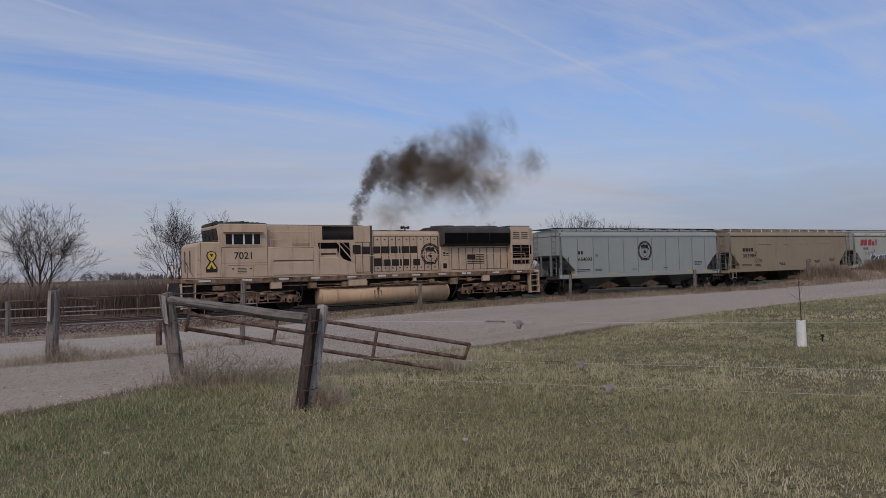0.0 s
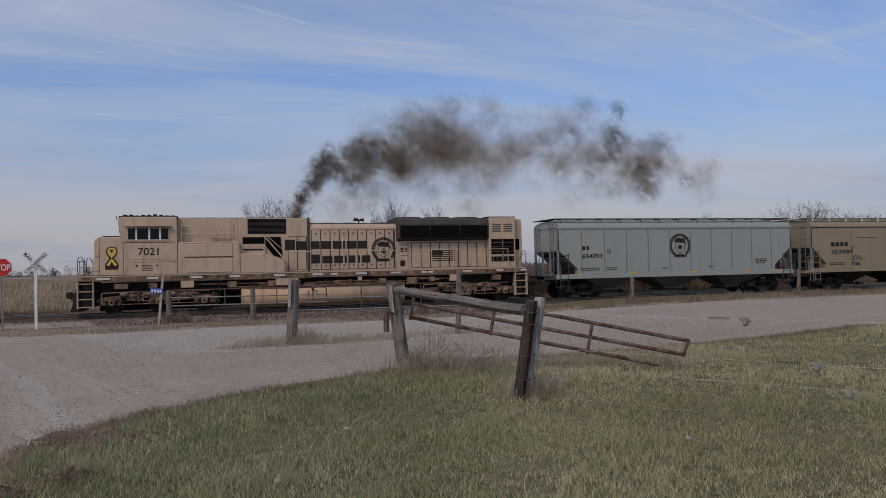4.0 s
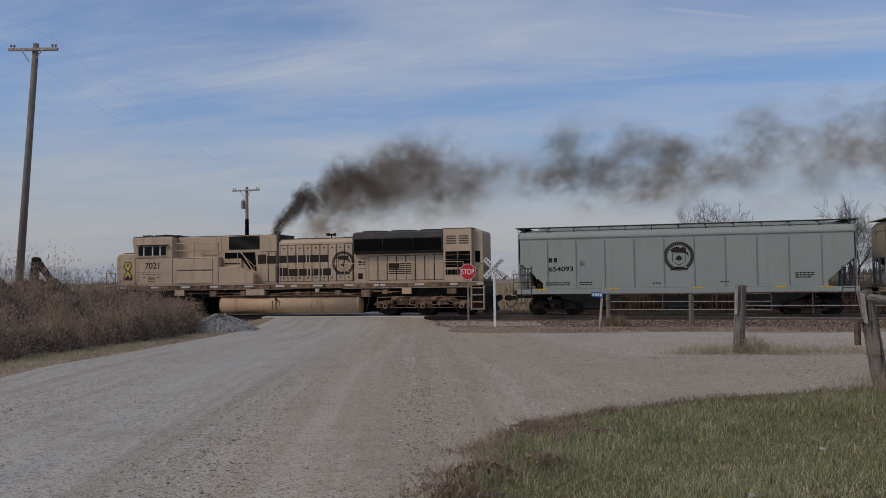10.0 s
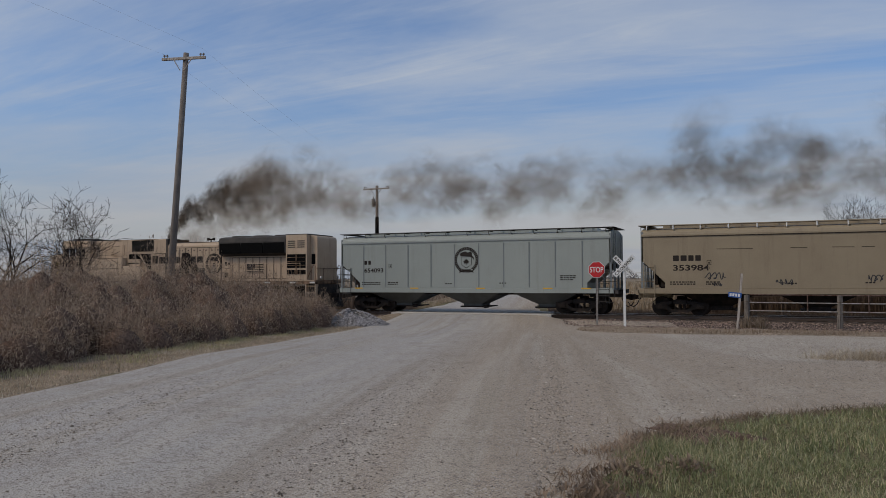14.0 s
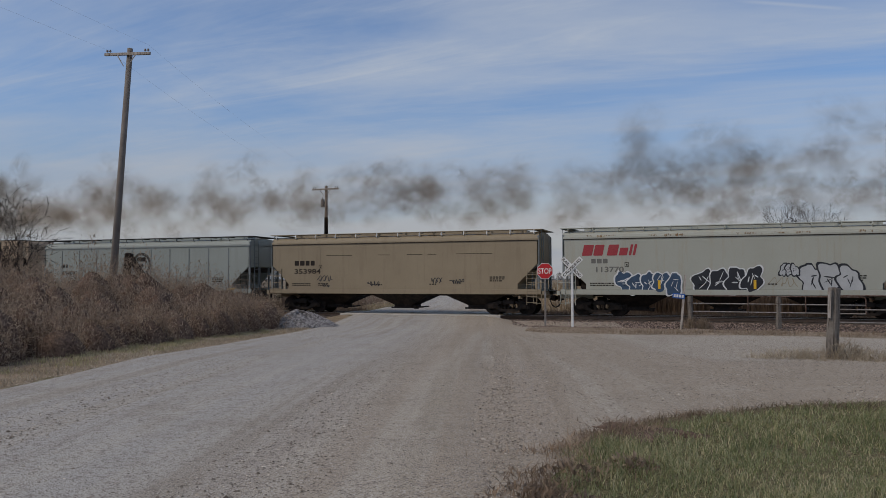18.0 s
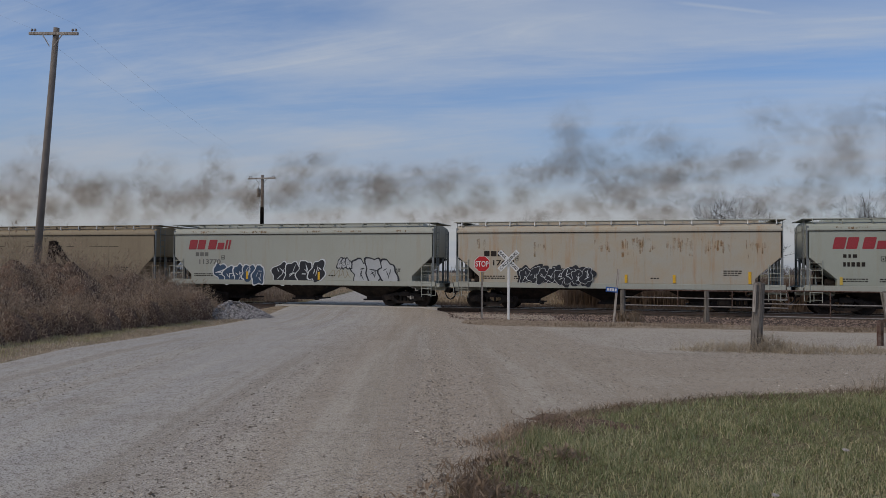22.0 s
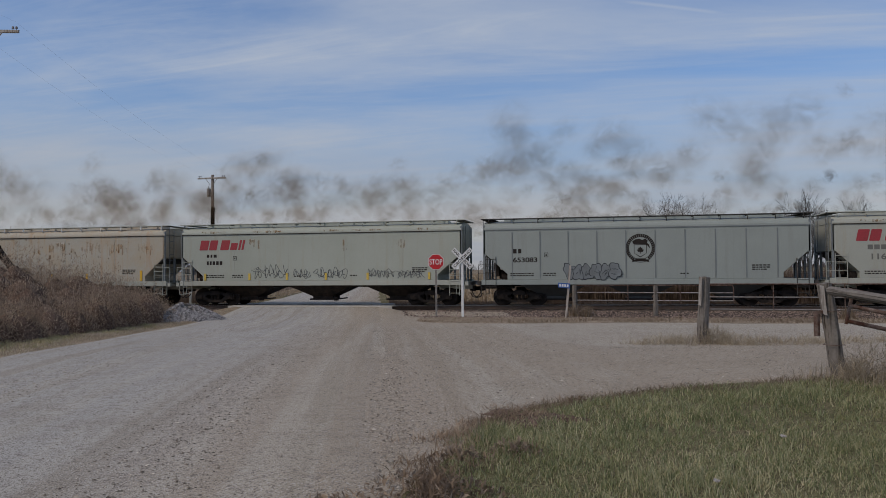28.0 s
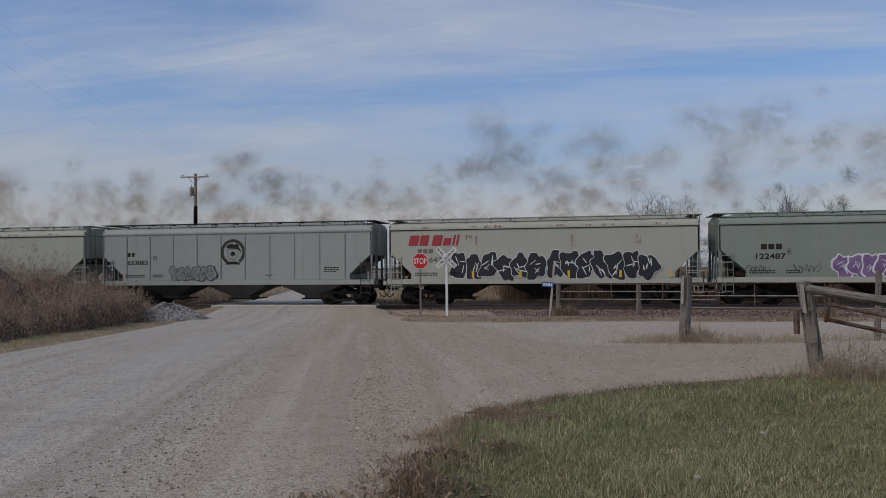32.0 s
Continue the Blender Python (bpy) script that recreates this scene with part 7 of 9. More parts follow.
# trucks
for c in (3.545, 19.085):
    bm = bmesh.new()
    for s in (-1, 1):
        y0, y1 = sorted((s * 1.05, s * 1.24))
        prism(bm, [(-2.75, 0.62), (-2.55, 0.78), (-1.6, 0.86), (-0.5, 0.82), (0.5, 0.82), (1.6, 0.86), (2.55, 0.78), (2.75, 0.62), (2.55, 0.50), (1.75, 0.58), (1.2, 0.60), (0.35, 0.54), (-0.35, 0.54), (-1.2, 0.60), (-1.75, 0.58), (-2.55, 0.50)], y0, y1)
        for x in (-1.05, 1.05):
            box(bm, x - 0.2, x + 0.2, min(s * 1.1, s * 1.34), max(s * 1.1, s * 1.34), 0.80, 0.98)
        for x in (-2.07, 0, 2.07):
            box(bm, x - 0.26, x + 0.26, min(s * 1.08, s * 1.30), max(s * 1.08, s * 1.30), 0.42, 0.72)
            for dx in (-0.36, 0.36):
                rod(bm, (x + dx, s * 1.16, 0.42), (x + dx, s * 1.16, 0.66), 0.09, n=10)
        for x in (-2.5, -0.9, 0.9, 2.5):
            rod(bm, (x, s * 1.32, 0.50), (x, s * 1.32, 0.95), 0.03, n=6)
        rod(bm, (-2.6, s * 1.30, 0.44), (2.6, s * 1.30, 0.44), 0.02, n=6)
    box(bm, -0.5, 0.5, -1.1, 1.1, 0.62, 1.0)
    for x in (-1.1, 1.1):
        box(bm, x - 0.25, x + 0.25, -1.1, 1.1, 0.6, 0.85)
    tr = part("truck", bm, M["truck_dust"], loco, "six-wheel truck caked with dust and grease", at=pose(c, 0, 0))
    bm = bmesh.new()
    for s in (-1, 1):
        for x in (-1.55, -0.55, 0.6, 1.5):
            rod(bm, (x - 0.16, s * 1.30, 0.90), (x + 0.16, s * 1.30, 0.90), 0.085, n=12)
            rod(bm, (x + 0.16, s * 1.30, 0.90), (x + 0.30, s * 1.30, 0.88), 0.04, n=8)
    parts("brake_cylinder", bm, M["truck_dust"], tr)
    bm = bmesh.new()
    for s in (-1, 1):
        for x in (-2.07, 0, 2.07):
            rod(bm, (x, s * 1.29, 0.53), (x, s * 1.36, 0.53), 0.16, 0.13, 14)
            rod(bm, (x, s * 1.36, 0.53), (x, s * 1.375, 0.53), 0.07, n=10)
    parts("axle_box", bm, M["truck_dust"], tr)
    # raised black patches: the shade of the truck's recesses as colour
    bm = bmesh.new()
    for s in (-1, 1):
        for x in (-2.07, 0, 2.07):
            rod(bm, (x, s * 1.375, 0.53), (x, s * 1.385, 0.53), 0.055, n=10)
            for q in (-0.20, 0.20):
                box(bm, x + q - 0.035, x + q + 0.035, min(s * 1.30, s * 1.325), max(s * 1.30, s * 1.325), 0.44, 0.64)
        for x in (-1.55, -0.55, 0.6, 1.5):
            box(bm, x - 0.12, x + 0.12, min(s * 1.235, s * 1.26), max(s * 1.235, s * 1.26), 0.62, 0.76)
    parts("recess_shade", bm, M["black"], tr, "black patch that stands for a recess in shade")
    bm = bmesh.new()
    for s in (-1, 1):
        for x in (-2.07, 0, 2.07):
            for dx in (-0.36, 0.36):
                for q in range(4):
                    rod(bm, (x + dx, s * 1.27, 0.46 + q * 0.05), (x + dx, s * 1.27, 0.485 + q * 0.05), 0.085, n=10)
        for x in (-1.05, 1.05):
            path_rod(bm, [(x - 0.5, s * 1.33, 0.98), (x, s * 1.36, 1.02), (x + 0.55, s * 1.34, 0.72)], 0.035, 8)
        path_rod(bm, [(-2.5, s * 1.34, 0.98), (-1.2, s * 1.34, 1.02), (0.3, s * 1.34, 0.97), (2.3, s * 1.34, 1.0)], 0.022, 6)
        path_rod(bm, [(2.6, s * 1.3, 0.9), (2.75, s * 1.3, 0.5), (2.6, s * 1.0, 0.16)], 0.025, 6)
    parts("spring_and_pipe", bm, M["truck_dust"], tr)
    for x in (-2.07, 0, 2.07):
        wheelset(tr, x, 0.53, M["under"])
# pilot, steps, handrails, couplers
for e in (0, 1):
    f = (lambda q: q) if e == 0 else (lambda q: 22.4 - q)
    bm = bmesh.new()
    prism(bm, [(f(0.05), 1.55), (f(-0.12), 0.75), (f(-0.30), 0.18), (f(-0.22), 0.14), (f(0.15), 0.16), (f(0.25), 1.55)], -1.25, 1.25)
    part("pilot_plow", bm, M["under"], loco)
    bm = bmesh.new()
    for s in (-1, 1):
        y0, y1 = sorted((s * 1.18, s * 1.5))
        for k in range(4):
            box(bm, min(f(0.08), f(0.66)), max(f(0.08), f(0.66)), y0, y1, 0.34 + k * 0.36, 0.38 + k * 0.36)
        for x in (0.04, 0.70):
            box(bm, min(f(x - 0.025), f(x + 0.025)), max(f(x - 0.025), f(x + 0.025)), y0, y1, 0.30, 1.56)
    parts("steps", bm, M["sand"], loco)
    bm = bmesh.new()
    for s in (-1, 1):
        y0, y1 = sorted((s * 1.02, s * 1.16))
        box(bm, min(f(0.06), f(0.68)), max(f(0.06), f(0.68)), y0, y1, 0.30, 1.54)
    parts("step_recess", bm, M["soot"], loco)
    bm = bmesh.new()
    box(bm, min(f(0.25), f(0.62)), max(f(0.25), f(0.62)), -1.0, 1.0, 0.45, 1.5)
    part("step_back", bm, M["under"], loco)
    bm = bmesh.new()
    box(bm, min(f(-0.45), f(0.1)), max(f(-0.45), f(0.1)), -0.13, 0.13, 0.76, 1.0)
    prism(bm, [(f(-0.42), 0.70), (f(-0.62), 0.76), (f(-0.66), 0.9), (f(-0.6), 1.05), (f(-0.42), 1.05)], -0.17, 0.15)
    part("coupler", bm, M["under"], loco)
    bm = bmesh.new()
    for y in (-0.7, -0.45, 0.45, 0.7):
        path_rod(bm, [(f(0.0), y, 1.2), (f(-0.18), y, 1.0), (f(-0.28), y, 0.7), (f(-0.22), y, 0.5)], 0.025)
    parts("air_hose", bm, M["hose"], loco)
    bm = bmesh.new()
    for y in (-1.42, 1.42):
        path_rod(bm, [(f(0.06), y, 1.7), (f(0.04), y, 2.5), (f(0.10), y, 2.68), (f(0.2), y, 2.7), (f(0.62), y, 1.9)], 0.02)
        path_rod(bm, [(f(0.34), y, 1.75), (f(0.34), y, 2.62)], 0.018)
    path_rod(bm, [(f(0.06), -1.42, 2.5), (f(0.02), -0.6, 2.5), (f(0.02), 0.6, 2.5), (f(0.06), 1.42, 2.5)], 0.018)
    for y in (-0.6, 0.6):
        rod(bm, (f(0.04), y, 1.75), (f(0.02), y, 2.5), 0.018, n=6)
    parts("end_handrail", bm, M["sand_dirty"], loco)
    bm = bmesh.new()
    for y in (-0.95, 0.95):
        rod(bm, (f(0.0), y, 1.95), (f(-0.06), y, 1.95), 0.09, n=12)
    parts("ditch_light", bm, M["stripe"], loco)
yr = -SW + 0.02
pts = [(9.5, 2.78), (11.2, 2.80), (13.0, 2.80), (14.8, 2.80), (16.4, 2.80), (18.2, 2.80), (20.0, 2.80), (21.3, 2.80)]
part("handrail", path_rod(bmesh.new(), [(7.36, yr, 2.76), (7.36, yr, 3.66), (8.5, yr, 3.68)] + [(x, yr, z) for x, z in pts], 0.019), M["sand"], loco)
for x, z in pts + [(8.5, 3.68)]:
    part("stanchion", rod(bmesh.new(), (x, yr, 1.75), (x, yr, z), 0.018, n=6), M["sand"], loco)
for z in (3.72, 4.12):
    part("walkway_rail", rod(bmesh.new(), (4.6, -SW + 0.1, z), (7.0, -SW + 0.1, z), 0.02, n=6), M["sand"], loco)
for x in (4.6, 5.75, 6.85):
    part("stanchion", rod(bmesh.new(), (x, -SW + 0.1, 3.32), (x, -SW + 0.1, 4.22), 0.02, n=6), M["sand"], loco)

# the cars
car, y = hopper(24.2, 15.5, M["bluegrey"], "blue-grey covered hopper car with a dark round badge", True, "654093", M["soot"], seed=1, sill=M["bluegrey"])
emblem(car, 7.74, 2.85, 0.70, y, M["mark"], "round dark railway badge")
shapes("owner_mark", car, 1.50, 2.66, [0.17, 0.16], 0.22, y, M["mark"], 0.08, label="dark plain blocks of the owner's mark")
for x in (0.9, 4.4, 8.3, 12.0, 14.0):
    bm = bmesh.new()
    plate(bm, [(x, 1.30), (x + 0.5, 1.30), (x + 0.5, 1.36), (x, 1.36)], -1.587)
    parts("reflector", bm, M["yellow"], car)
first_grey = car

car, y = hopper(41.2, 15.65, M["tan"], "tan covered hopper car with scribbled graffiti", False, "353984", M["tan"], cut=0.95, brackets=True, seed=2)
shapes("owner_mark", car, 1.50, 2.66, [0.27, 0.28, 0.24, 0.25], 0.27, y, M["mark"], 0.08, label="dark plain blocks of the owner's mark")
for k, (x, z, w, h) in enumerate(((3.0, 1.72, 0.9, 0.36), (6.1, 1.50, 0.7, 0.26), (9.8, 1.62, 0.62, 0.32), (10.9, 1.62, 0.7, 0.26), (3.3, 1.45, 0.4, 0.15))):
    scrawl(car, x, z, w, h, k + 3, M["paint_black"], y, half=0.019)
bm = bmesh.new()
for x, w in ((3.5, 1.6), (6.7, 0.7), (8.4, 0.9), (9.6, 0.5), (11.2, 2.0)):
    plate(bm, [(x, 3.20), (x + w, 3.19), (x + w, 3.215), (x, 3.225)], y, 0.003)
part("scuff", bm, M["under"], car, "dark scuffs along the side")

car, y = hopper(58.1, 15.4, M["pale"], "pale grey covered hopper car with large graffiti", False, "113770", M["pale"], cut=1.0, brackets=False, seed=3, sill=M["pale"])
stain(car, -1.575, [(1.2, 3.90, 1.4, 0.16), (4.2, 3.90, 1.6, 0.16), (8.0, 3.90, 1.3, 0.16), (9.6, 3.90, 1.8, 0.16), (13.0, 3.90, 1.4, 0.16)])
shapes("name_shape", car, 0.95, 3.02, [0.50, 0.46], 0.54, y, M["red"], 0.06, 0.22, "slanted red blocks of the owner\'s name")
shapes("name_shape", car, 2.18, 3.02, [0.50], 0.54, y, M["red"], 0.06, 0.22, "slanted red blocks of the owner\'s name")
shapes("name_shape", car, 2.18 + 0.58, 3.02, [0.40], 0.38, y, M["red"], 0.06, 0.22, "slanted red blocks of the owner\'s name")
shapes("name_shape", car, 2.18 + 1.06, 3.02, [0.12, 0.12], 0.54, y, M["red"], 0.07, 0.22, "slanted red blocks of the owner\'s name")
shapes("owner_mark", car, 1.42, 2.64, [0.22, 0.23, 0.23], 0.22, y, M["faded"], 0.06)
bubble_tag(car, 2.75, 1.14, 2.9, 1.05, 5, M["paint_navy"], M["paint_pale"], y, "dark blue bubble graffiti with a pale rim", 0.07)
bubble_tag(car, 6.35, 1.14, 2.9, 1.25, 9, M["paint_black"], M["paint_pale"], y, "black bubble graffiti with a pale rim", 0.06)
bubble_tag(car, 11.0, 1.14, 2.3, 1.32, 12, M["paint_silver"], M["paint_black"], y, "silver bubble graffiti with a black rim", 0.09)
bubble_tag(car, 10.1, 1.98, 0.7, 0.55, 21, M["paint_silver"], M["paint_black"], y, "small silver bubble graffiti", 0.06)
scrawl(car, 9.6, 1.45, 1.2, 0.45, 31, M["tan"], y)
for x in (4.62, 8.92):
    bm = bmesh.new()
    plate(bm, [(x, 1.38), (x + 0.12, 1.38), (x + 0.12, 1.80), (x, 1.80)], y, 0.03)
    parts("reflector", bm, M["yellow"], car)

car, y = hopper(74.75, 15.6, M["rusty_pale"], "rust-streaked pale covered hopper car with black graffiti", False, "117611", M["pale"], cut=1.05, brackets=True, seed=4, sill=M["pale"])
shapes("owner_mark", car, 1.45, 2.66, [0.28, 0.29, 0.29], 0.27, y, M["mark"], 0.07, label="dark plain blocks of the owner's mark")
stain(car, y, [(0.9, 2.9, 0.5, 0.7), (4.0, 2.5, 0.6, 1.0), (6.9, 2.7, 0.8, 0.9), (8.3, 2.6, 1.0, 1.0), (9.0, 2.75, 0.9, 0.9), (10.4, 2.5, 1.2, 1.1), (12.0, 2.7, 1.6, 0.9), (14.0, 2.5, 0.8, 1.0)])
bubble_tag(car, 3.3, 1.20, 3.6, 0.98, 15, M["paint_black"], M["paint_black"], y, "black bubble graffiti with pale lines", 0.05)
bubble_tag(car, 3.38, 1.27, 3.44, 0.82, 15, M["paint_black"], M["paint_pale"], y - 0.03, "black bubble graffiti with pale lines", 0.02)
for x in (1.28, 8.45, 10.7, 14.1):
    bm = bmesh.new()
    plate(bm, [(x, 1.38), (x + 0.13, 1.38), (x + 0.13, 1.95 if x in (1.28, 14.1) else 1.78), (x, 1.95 if x in (1.28, 14.1) else 1.78)], y, 0.03)
    parts("reflector", bm, M["yellow"], car)

car, y = hopper(91.4, 15.65, M["mint"], "pale green-grey covered hopper car with thin graffiti scribbles", False, "", M["pale"], cut=1.1, brackets=False, seed=5, sill=M["pale"])
stain(car, -1.575, [(1.2, 3.90, 1.4, 0.16), (4.2, 3.90, 1.6, 0.16), (8.0, 3.90, 1.3, 0.16), (9.6, 3.90, 1.8, 0.16), (13.0, 3.90, 1.4, 0.16)])
stain(car, y, [(4.0, 3.0, 0.5, 0.6), (9.3, 2.8, 0.7, 0.8), (12.1, 2.9, 0.6, 0.7)])
shapes("name_shape", car, 1.05, 3.02, [0.50, 0.46], 0.54, y, M["red"], 0.06, 0.22, "slanted red blocks of the owner\'s name")
shapes("name_shape", car, 2.28, 3.02, [0.50], 0.54, y, M["red"], 0.06, 0.22, "slanted red blocks of the owner\'s name")
shapes("name_shape", car, 2.28 + 0.58, 3.02, [0.40], 0.38, y, M["red"], 0.06, 0.22, "slanted red blocks of the owner\'s name")
shapes("name_shape", car, 2.28 + 1.06, 3.02, [0.12, 0.12], 0.54, y, M["red"], 0.07, 0.22, "slanted red blocks of the owner\'s name")
bars("owner_mark", car, 1.5, 2.62, [0.14, 0.1, 0.18], 0.16, y, M["mark"], 0.08, label="worn dark marks")
bars("owner_mark", car, 1.5, 2.22, [0.11, 0.11, 0.15, 0.15, 0.15], 0.2, y, M["mark"], 0.06, label="worn dark marks")
for k, (x, w, h) in enumerate(((4.2, 2.0, 0.75), (6.6, 0.8, 0.5), (7.7, 1.8, 0.6), (10.6, 1.5, 0.5), (12.2, 1.4, 0.45))):
    scrawl(car, x, 1.45, w, h, 40 + k, M["paint_faded"], y)
    scrawl(car, x + 0.1, 1.5, w * 0.9, h * 0.7, 50 + k, M["paint_faded"], y - 0.004)
for x in (1.35, 3.95, 6.1, 8.3, 10.6, 13.9):
    bm = bmesh.new()
    plate(bm, [(x, 1.38), (x + 0.12, 1.38), (x + 0.12, 1.74), (x, 1.74)], y, 0.03)
    parts("reflector", bm, M["gold"], car)

car, y = hopper(108.2, 15.45, M["bluegrey"], "blue-grey covered hopper car with a dark round badge and graffiti", True, "653083", M["soot"], seed=6, sill=M["bluegrey"])
emblem(car, 7.72, 2.85, 0.70, y, M["mark"], "round dark railway badge")
shapes("owner_mark", car, 1.50, 2.66, [0.17, 0.16], 0.22, y, M["mark"], 0.08, label="dark plain blocks of the owner's mark")
bubble_tag(car, 4.1, 1.30, 2.6, 0.78, 25, M["shade_grey"], M["paint_black"], y - 0.02, "grey bubble graffiti with a dark rim", 0.035)

car, y = hopper(124.6, 15.4, M["pale"], "pale grey covered hopper car with two large dark graffiti", False, "116433", M["pale"], cut=1.0, brackets=False, seed=7, sill=M["pale"])
stain(car, -1.575, [(1.2, 3.90, 1.4, 0.16), (4.2, 3.90, 1.6, 0.16), (8.0, 3.90, 1.3, 0.16), (9.6, 3.90, 1.8, 0.16), (13.0, 3.90, 1.4, 0.16)])
stain(car, y, [(4.0, 3.0, 0.5, 0.6), (9.3, 2.8, 0.7, 0.8), (12.1, 2.9, 0.6, 0.7)])
shapes("name_shape", car, 1.0, 3.05, [0.50, 0.46], 0.54, y, M["red"], 0.06, 0.22, "slanted red blocks of the owner\'s name")
shapes("name_shape", car, 2.22, 3.05, [0.50], 0.54, y, M["red"], 0.06, 0.22, "slanted red blocks of the owner\'s name")
shapes("name_shape", car, 2.22 + 0.58, 3.05, [0.40], 0.38, y, M["red"], 0.06, 0.22, "slanted red blocks of the owner\'s name")
shapes("name_shape", car, 2.22 + 1.06, 3.05, [0.12, 0.12], 0.54, y, M["red"], 0.07, 0.22, "slanted red blocks of the owner\'s name")
shapes("owner_mark", car, 1.5, 2.66, [0.22, 0.23, 0.23], 0.22, y, M["faded"], 0.06)
bubble_tag(car, 3.3, 1.28, 4.6, 1.35, 61, M["paint_black"], M["paint_pale"], y, "large black graffiti with thin pale lines", 0.03)
bubble_tag(car, 8.15, 1.28, 5.2, 1.40, 67, M["paint_black"], M["paint_pale"], y, "large black graffiti with thin pale lines", 0.03)
for x in (4.3, 6.7, 9.1, 11.6, 14.0):
    bm = bmesh.new()
    plate(bm, [(x, 1.38), (x + 0.12, 1.38), (x + 0.12, 1.74), (x, 1.74)], y, 0.035)
    parts("reflector", bm, M["gold"], car)

car, y = hopper(140.9, 15.5, M["greygreen"], "grey-green covered hopper car with purple graffiti", False, "122487", M["greygreen"], cut=1.1, brackets=False, seed=8, sill=M["pale"])
shapes("owner_mark", car, 1.9, 2.66, [0.26, 0.27, 0.27], 0.26, y, M["mark"], 0.07, label="dark plain blocks of the owner's mark")
bubble_tag(car, 5.2, 1.28, 6.2, 1.15, 71, M["paint_purple"], M["paint_pale"], y, "purple graffiti with a pale rim", 0.08)
scrawl(car, 1.3, 1.6, 0.9, 0.3, 77, M["paint_black"], y)
scrawl(car, 3.4, 1.55, 1.1, 0.4, 78, M["paint_black"], y)


# ---- signs at the crossing ----
stop = thing("stop_sign", "red octagonal stop sign with white letters on a thin steel post", "stop sign", at=pose(-8.28, 36.0, -0.40, 0, 0, 4))
bm = bmesh.new()
for s in (-1, 1):
    box(bm, s * 0.030 - 0.012, s * 0.030 + 0.012, -0.006, 0.022, 0.0, 2.96)
box(bm, -0.03, 0.03, 0.014, 0.022, 0.0, 2.96)
part("post", bm, M["galv"], stop)
oct8 = [(0.40 * math.cos(math.pi / 8 + k * math.pi / 4), 2.64 + 0.40 * math.sin(math.pi / 8 + k * math.pi / 4)) for k in range(8)]
bm = bmesh.new()
prism(bm, oct8, -0.014, -0.009)
plate_ = part("sign_plate", bm, M["white"], stop, "white-rimmed octagonal plate")
bm = bmesh.new()
prism(bm, [(x * 0.945, 2.64 + (z - 2.64) * 0.945) for x, z in oct8], -0.020, -0.0145)
part("red_face", bm, M["stopred"], plate_, "red face")
words("letters", "STOP", 0.265, M["white"], plate_, pose(0, -0.020, 2.64), width=0.62, bold=0.015, label="white letters reading STOP")

xb = thing("crossbuck_sign", "white railroad crossbuck sign on a white square post", "crossbuck", at=pose(-6.9, 35.4, -0.42, 0, 0, 4))
part("post", soften(box(bmesh.new(), -0.055, 0.055, -0.055, 0.055, 0, 2.9), 0.008), M["white"], xb)
for k, (ang, txt) in enumerate(((45, "CROSSING"), (-45, None))):
    bm = soften(box(bmesh.new(), -0.61, 0.61, -0.010, 0.010, -0.115, 0.115), 0.004)
    blade = part("blade", bm, M["white"], xb, at=pose(0, -0.070 - 0.024 * (1 - k), 2.80, 0, -ang, 0))
    if txt:
        words("letters", txt, 0.13, M["mark"], blade, pose(0, -0.0105, 0), width=1.08, bold=0.01, label="dark letters reading CROSSING")
    else:
        words("letters", "RAIL", 0.13, M["mark"], blade, pose(-0.36, -0.0105, 0), width=0.40, bold=0.01, label="dark letters reading RAIL")
        words("letters", "ROAD", 0.13, M["mark"], blade, pose(0.36, -0.0105, 0), width=0.42, bold=0.01, label="dark letters reading ROAD")

fx = thing("crossbuck_sign", "white crossbuck sign with a grey sign back beyond the track", "crossbuck", at=pose(-26.45, 45.5, float(land(-26.45, 45.5)) - 0.05, 0, 1, 20))
part("post", soften(box(bmesh.new(), -0.06, 0.06, -0.06, 0.06, 0, 3.0), 0.008), M["white"], fx)
for k, ang in enumerate((45, -45)):
    blade = part("blade", soften(box(bmesh.new(), -0.61, 0.61, -0.010, 0.010, -0.115, 0.115), 0.004), M["white"], fx, at=pose(0, -0.075 - 0.024 * (1 - k), 2.92, 0, -ang, 0))
    if k == 0:
        words("letters", "CROSSING", 0.13, M["mark"], blade, pose(0, -0.0105, 0), width=1.08, bold=0.01, label="dark letters reading CROSSING")
    else:
        words("letters", "RAIL", 0.13, M["mark"], blade, pose(-0.36, -0.0105, 0), width=0.40, bold=0.01, label="dark letters reading RAIL")
        words("letters", "ROAD", 0.13, M["mark"], blade, pose(0.36, -0.0105, 0), width=0.42, bold=0.01, label="dark letters reading ROAD")
part("sign_back", prism(bmesh.new(), [(x, z - 0.45) for x, z in oct8], 0.062, 0.068), M["galv"], fx, "bare grey back of a stop sign")

bs = thing("marker_post", "leaning grey post with a small blue sign", "marker post", at=pose(-2.15, 34.9, -0.42, 0, 5, 0))
part("post", soften(box(bmesh.new(), -0.05, 0.05, -0.02, 0.02, 0, 2.45), 0.006), M["wood_pale"], bs)
pl = part("sign_plate", soften(box(bmesh.new(), -0.46, 0.06, -0.045, -0.03, 1.42, 1.64), 0.004), M["bluesign"], bs, "small blue number plate")
bm = bmesh.new()
for k in range(4):
    plate(bm, [(-0.41 + k * 0.11, 1.47), (-0.33 + k * 0.11, 1.47), (-0.33 + k * 0.11, 1.59), (-0.41 + k * 0.11, 1.59)], -0.045)
parts("sign_bar", bm, M["white"], pl, "white bar")


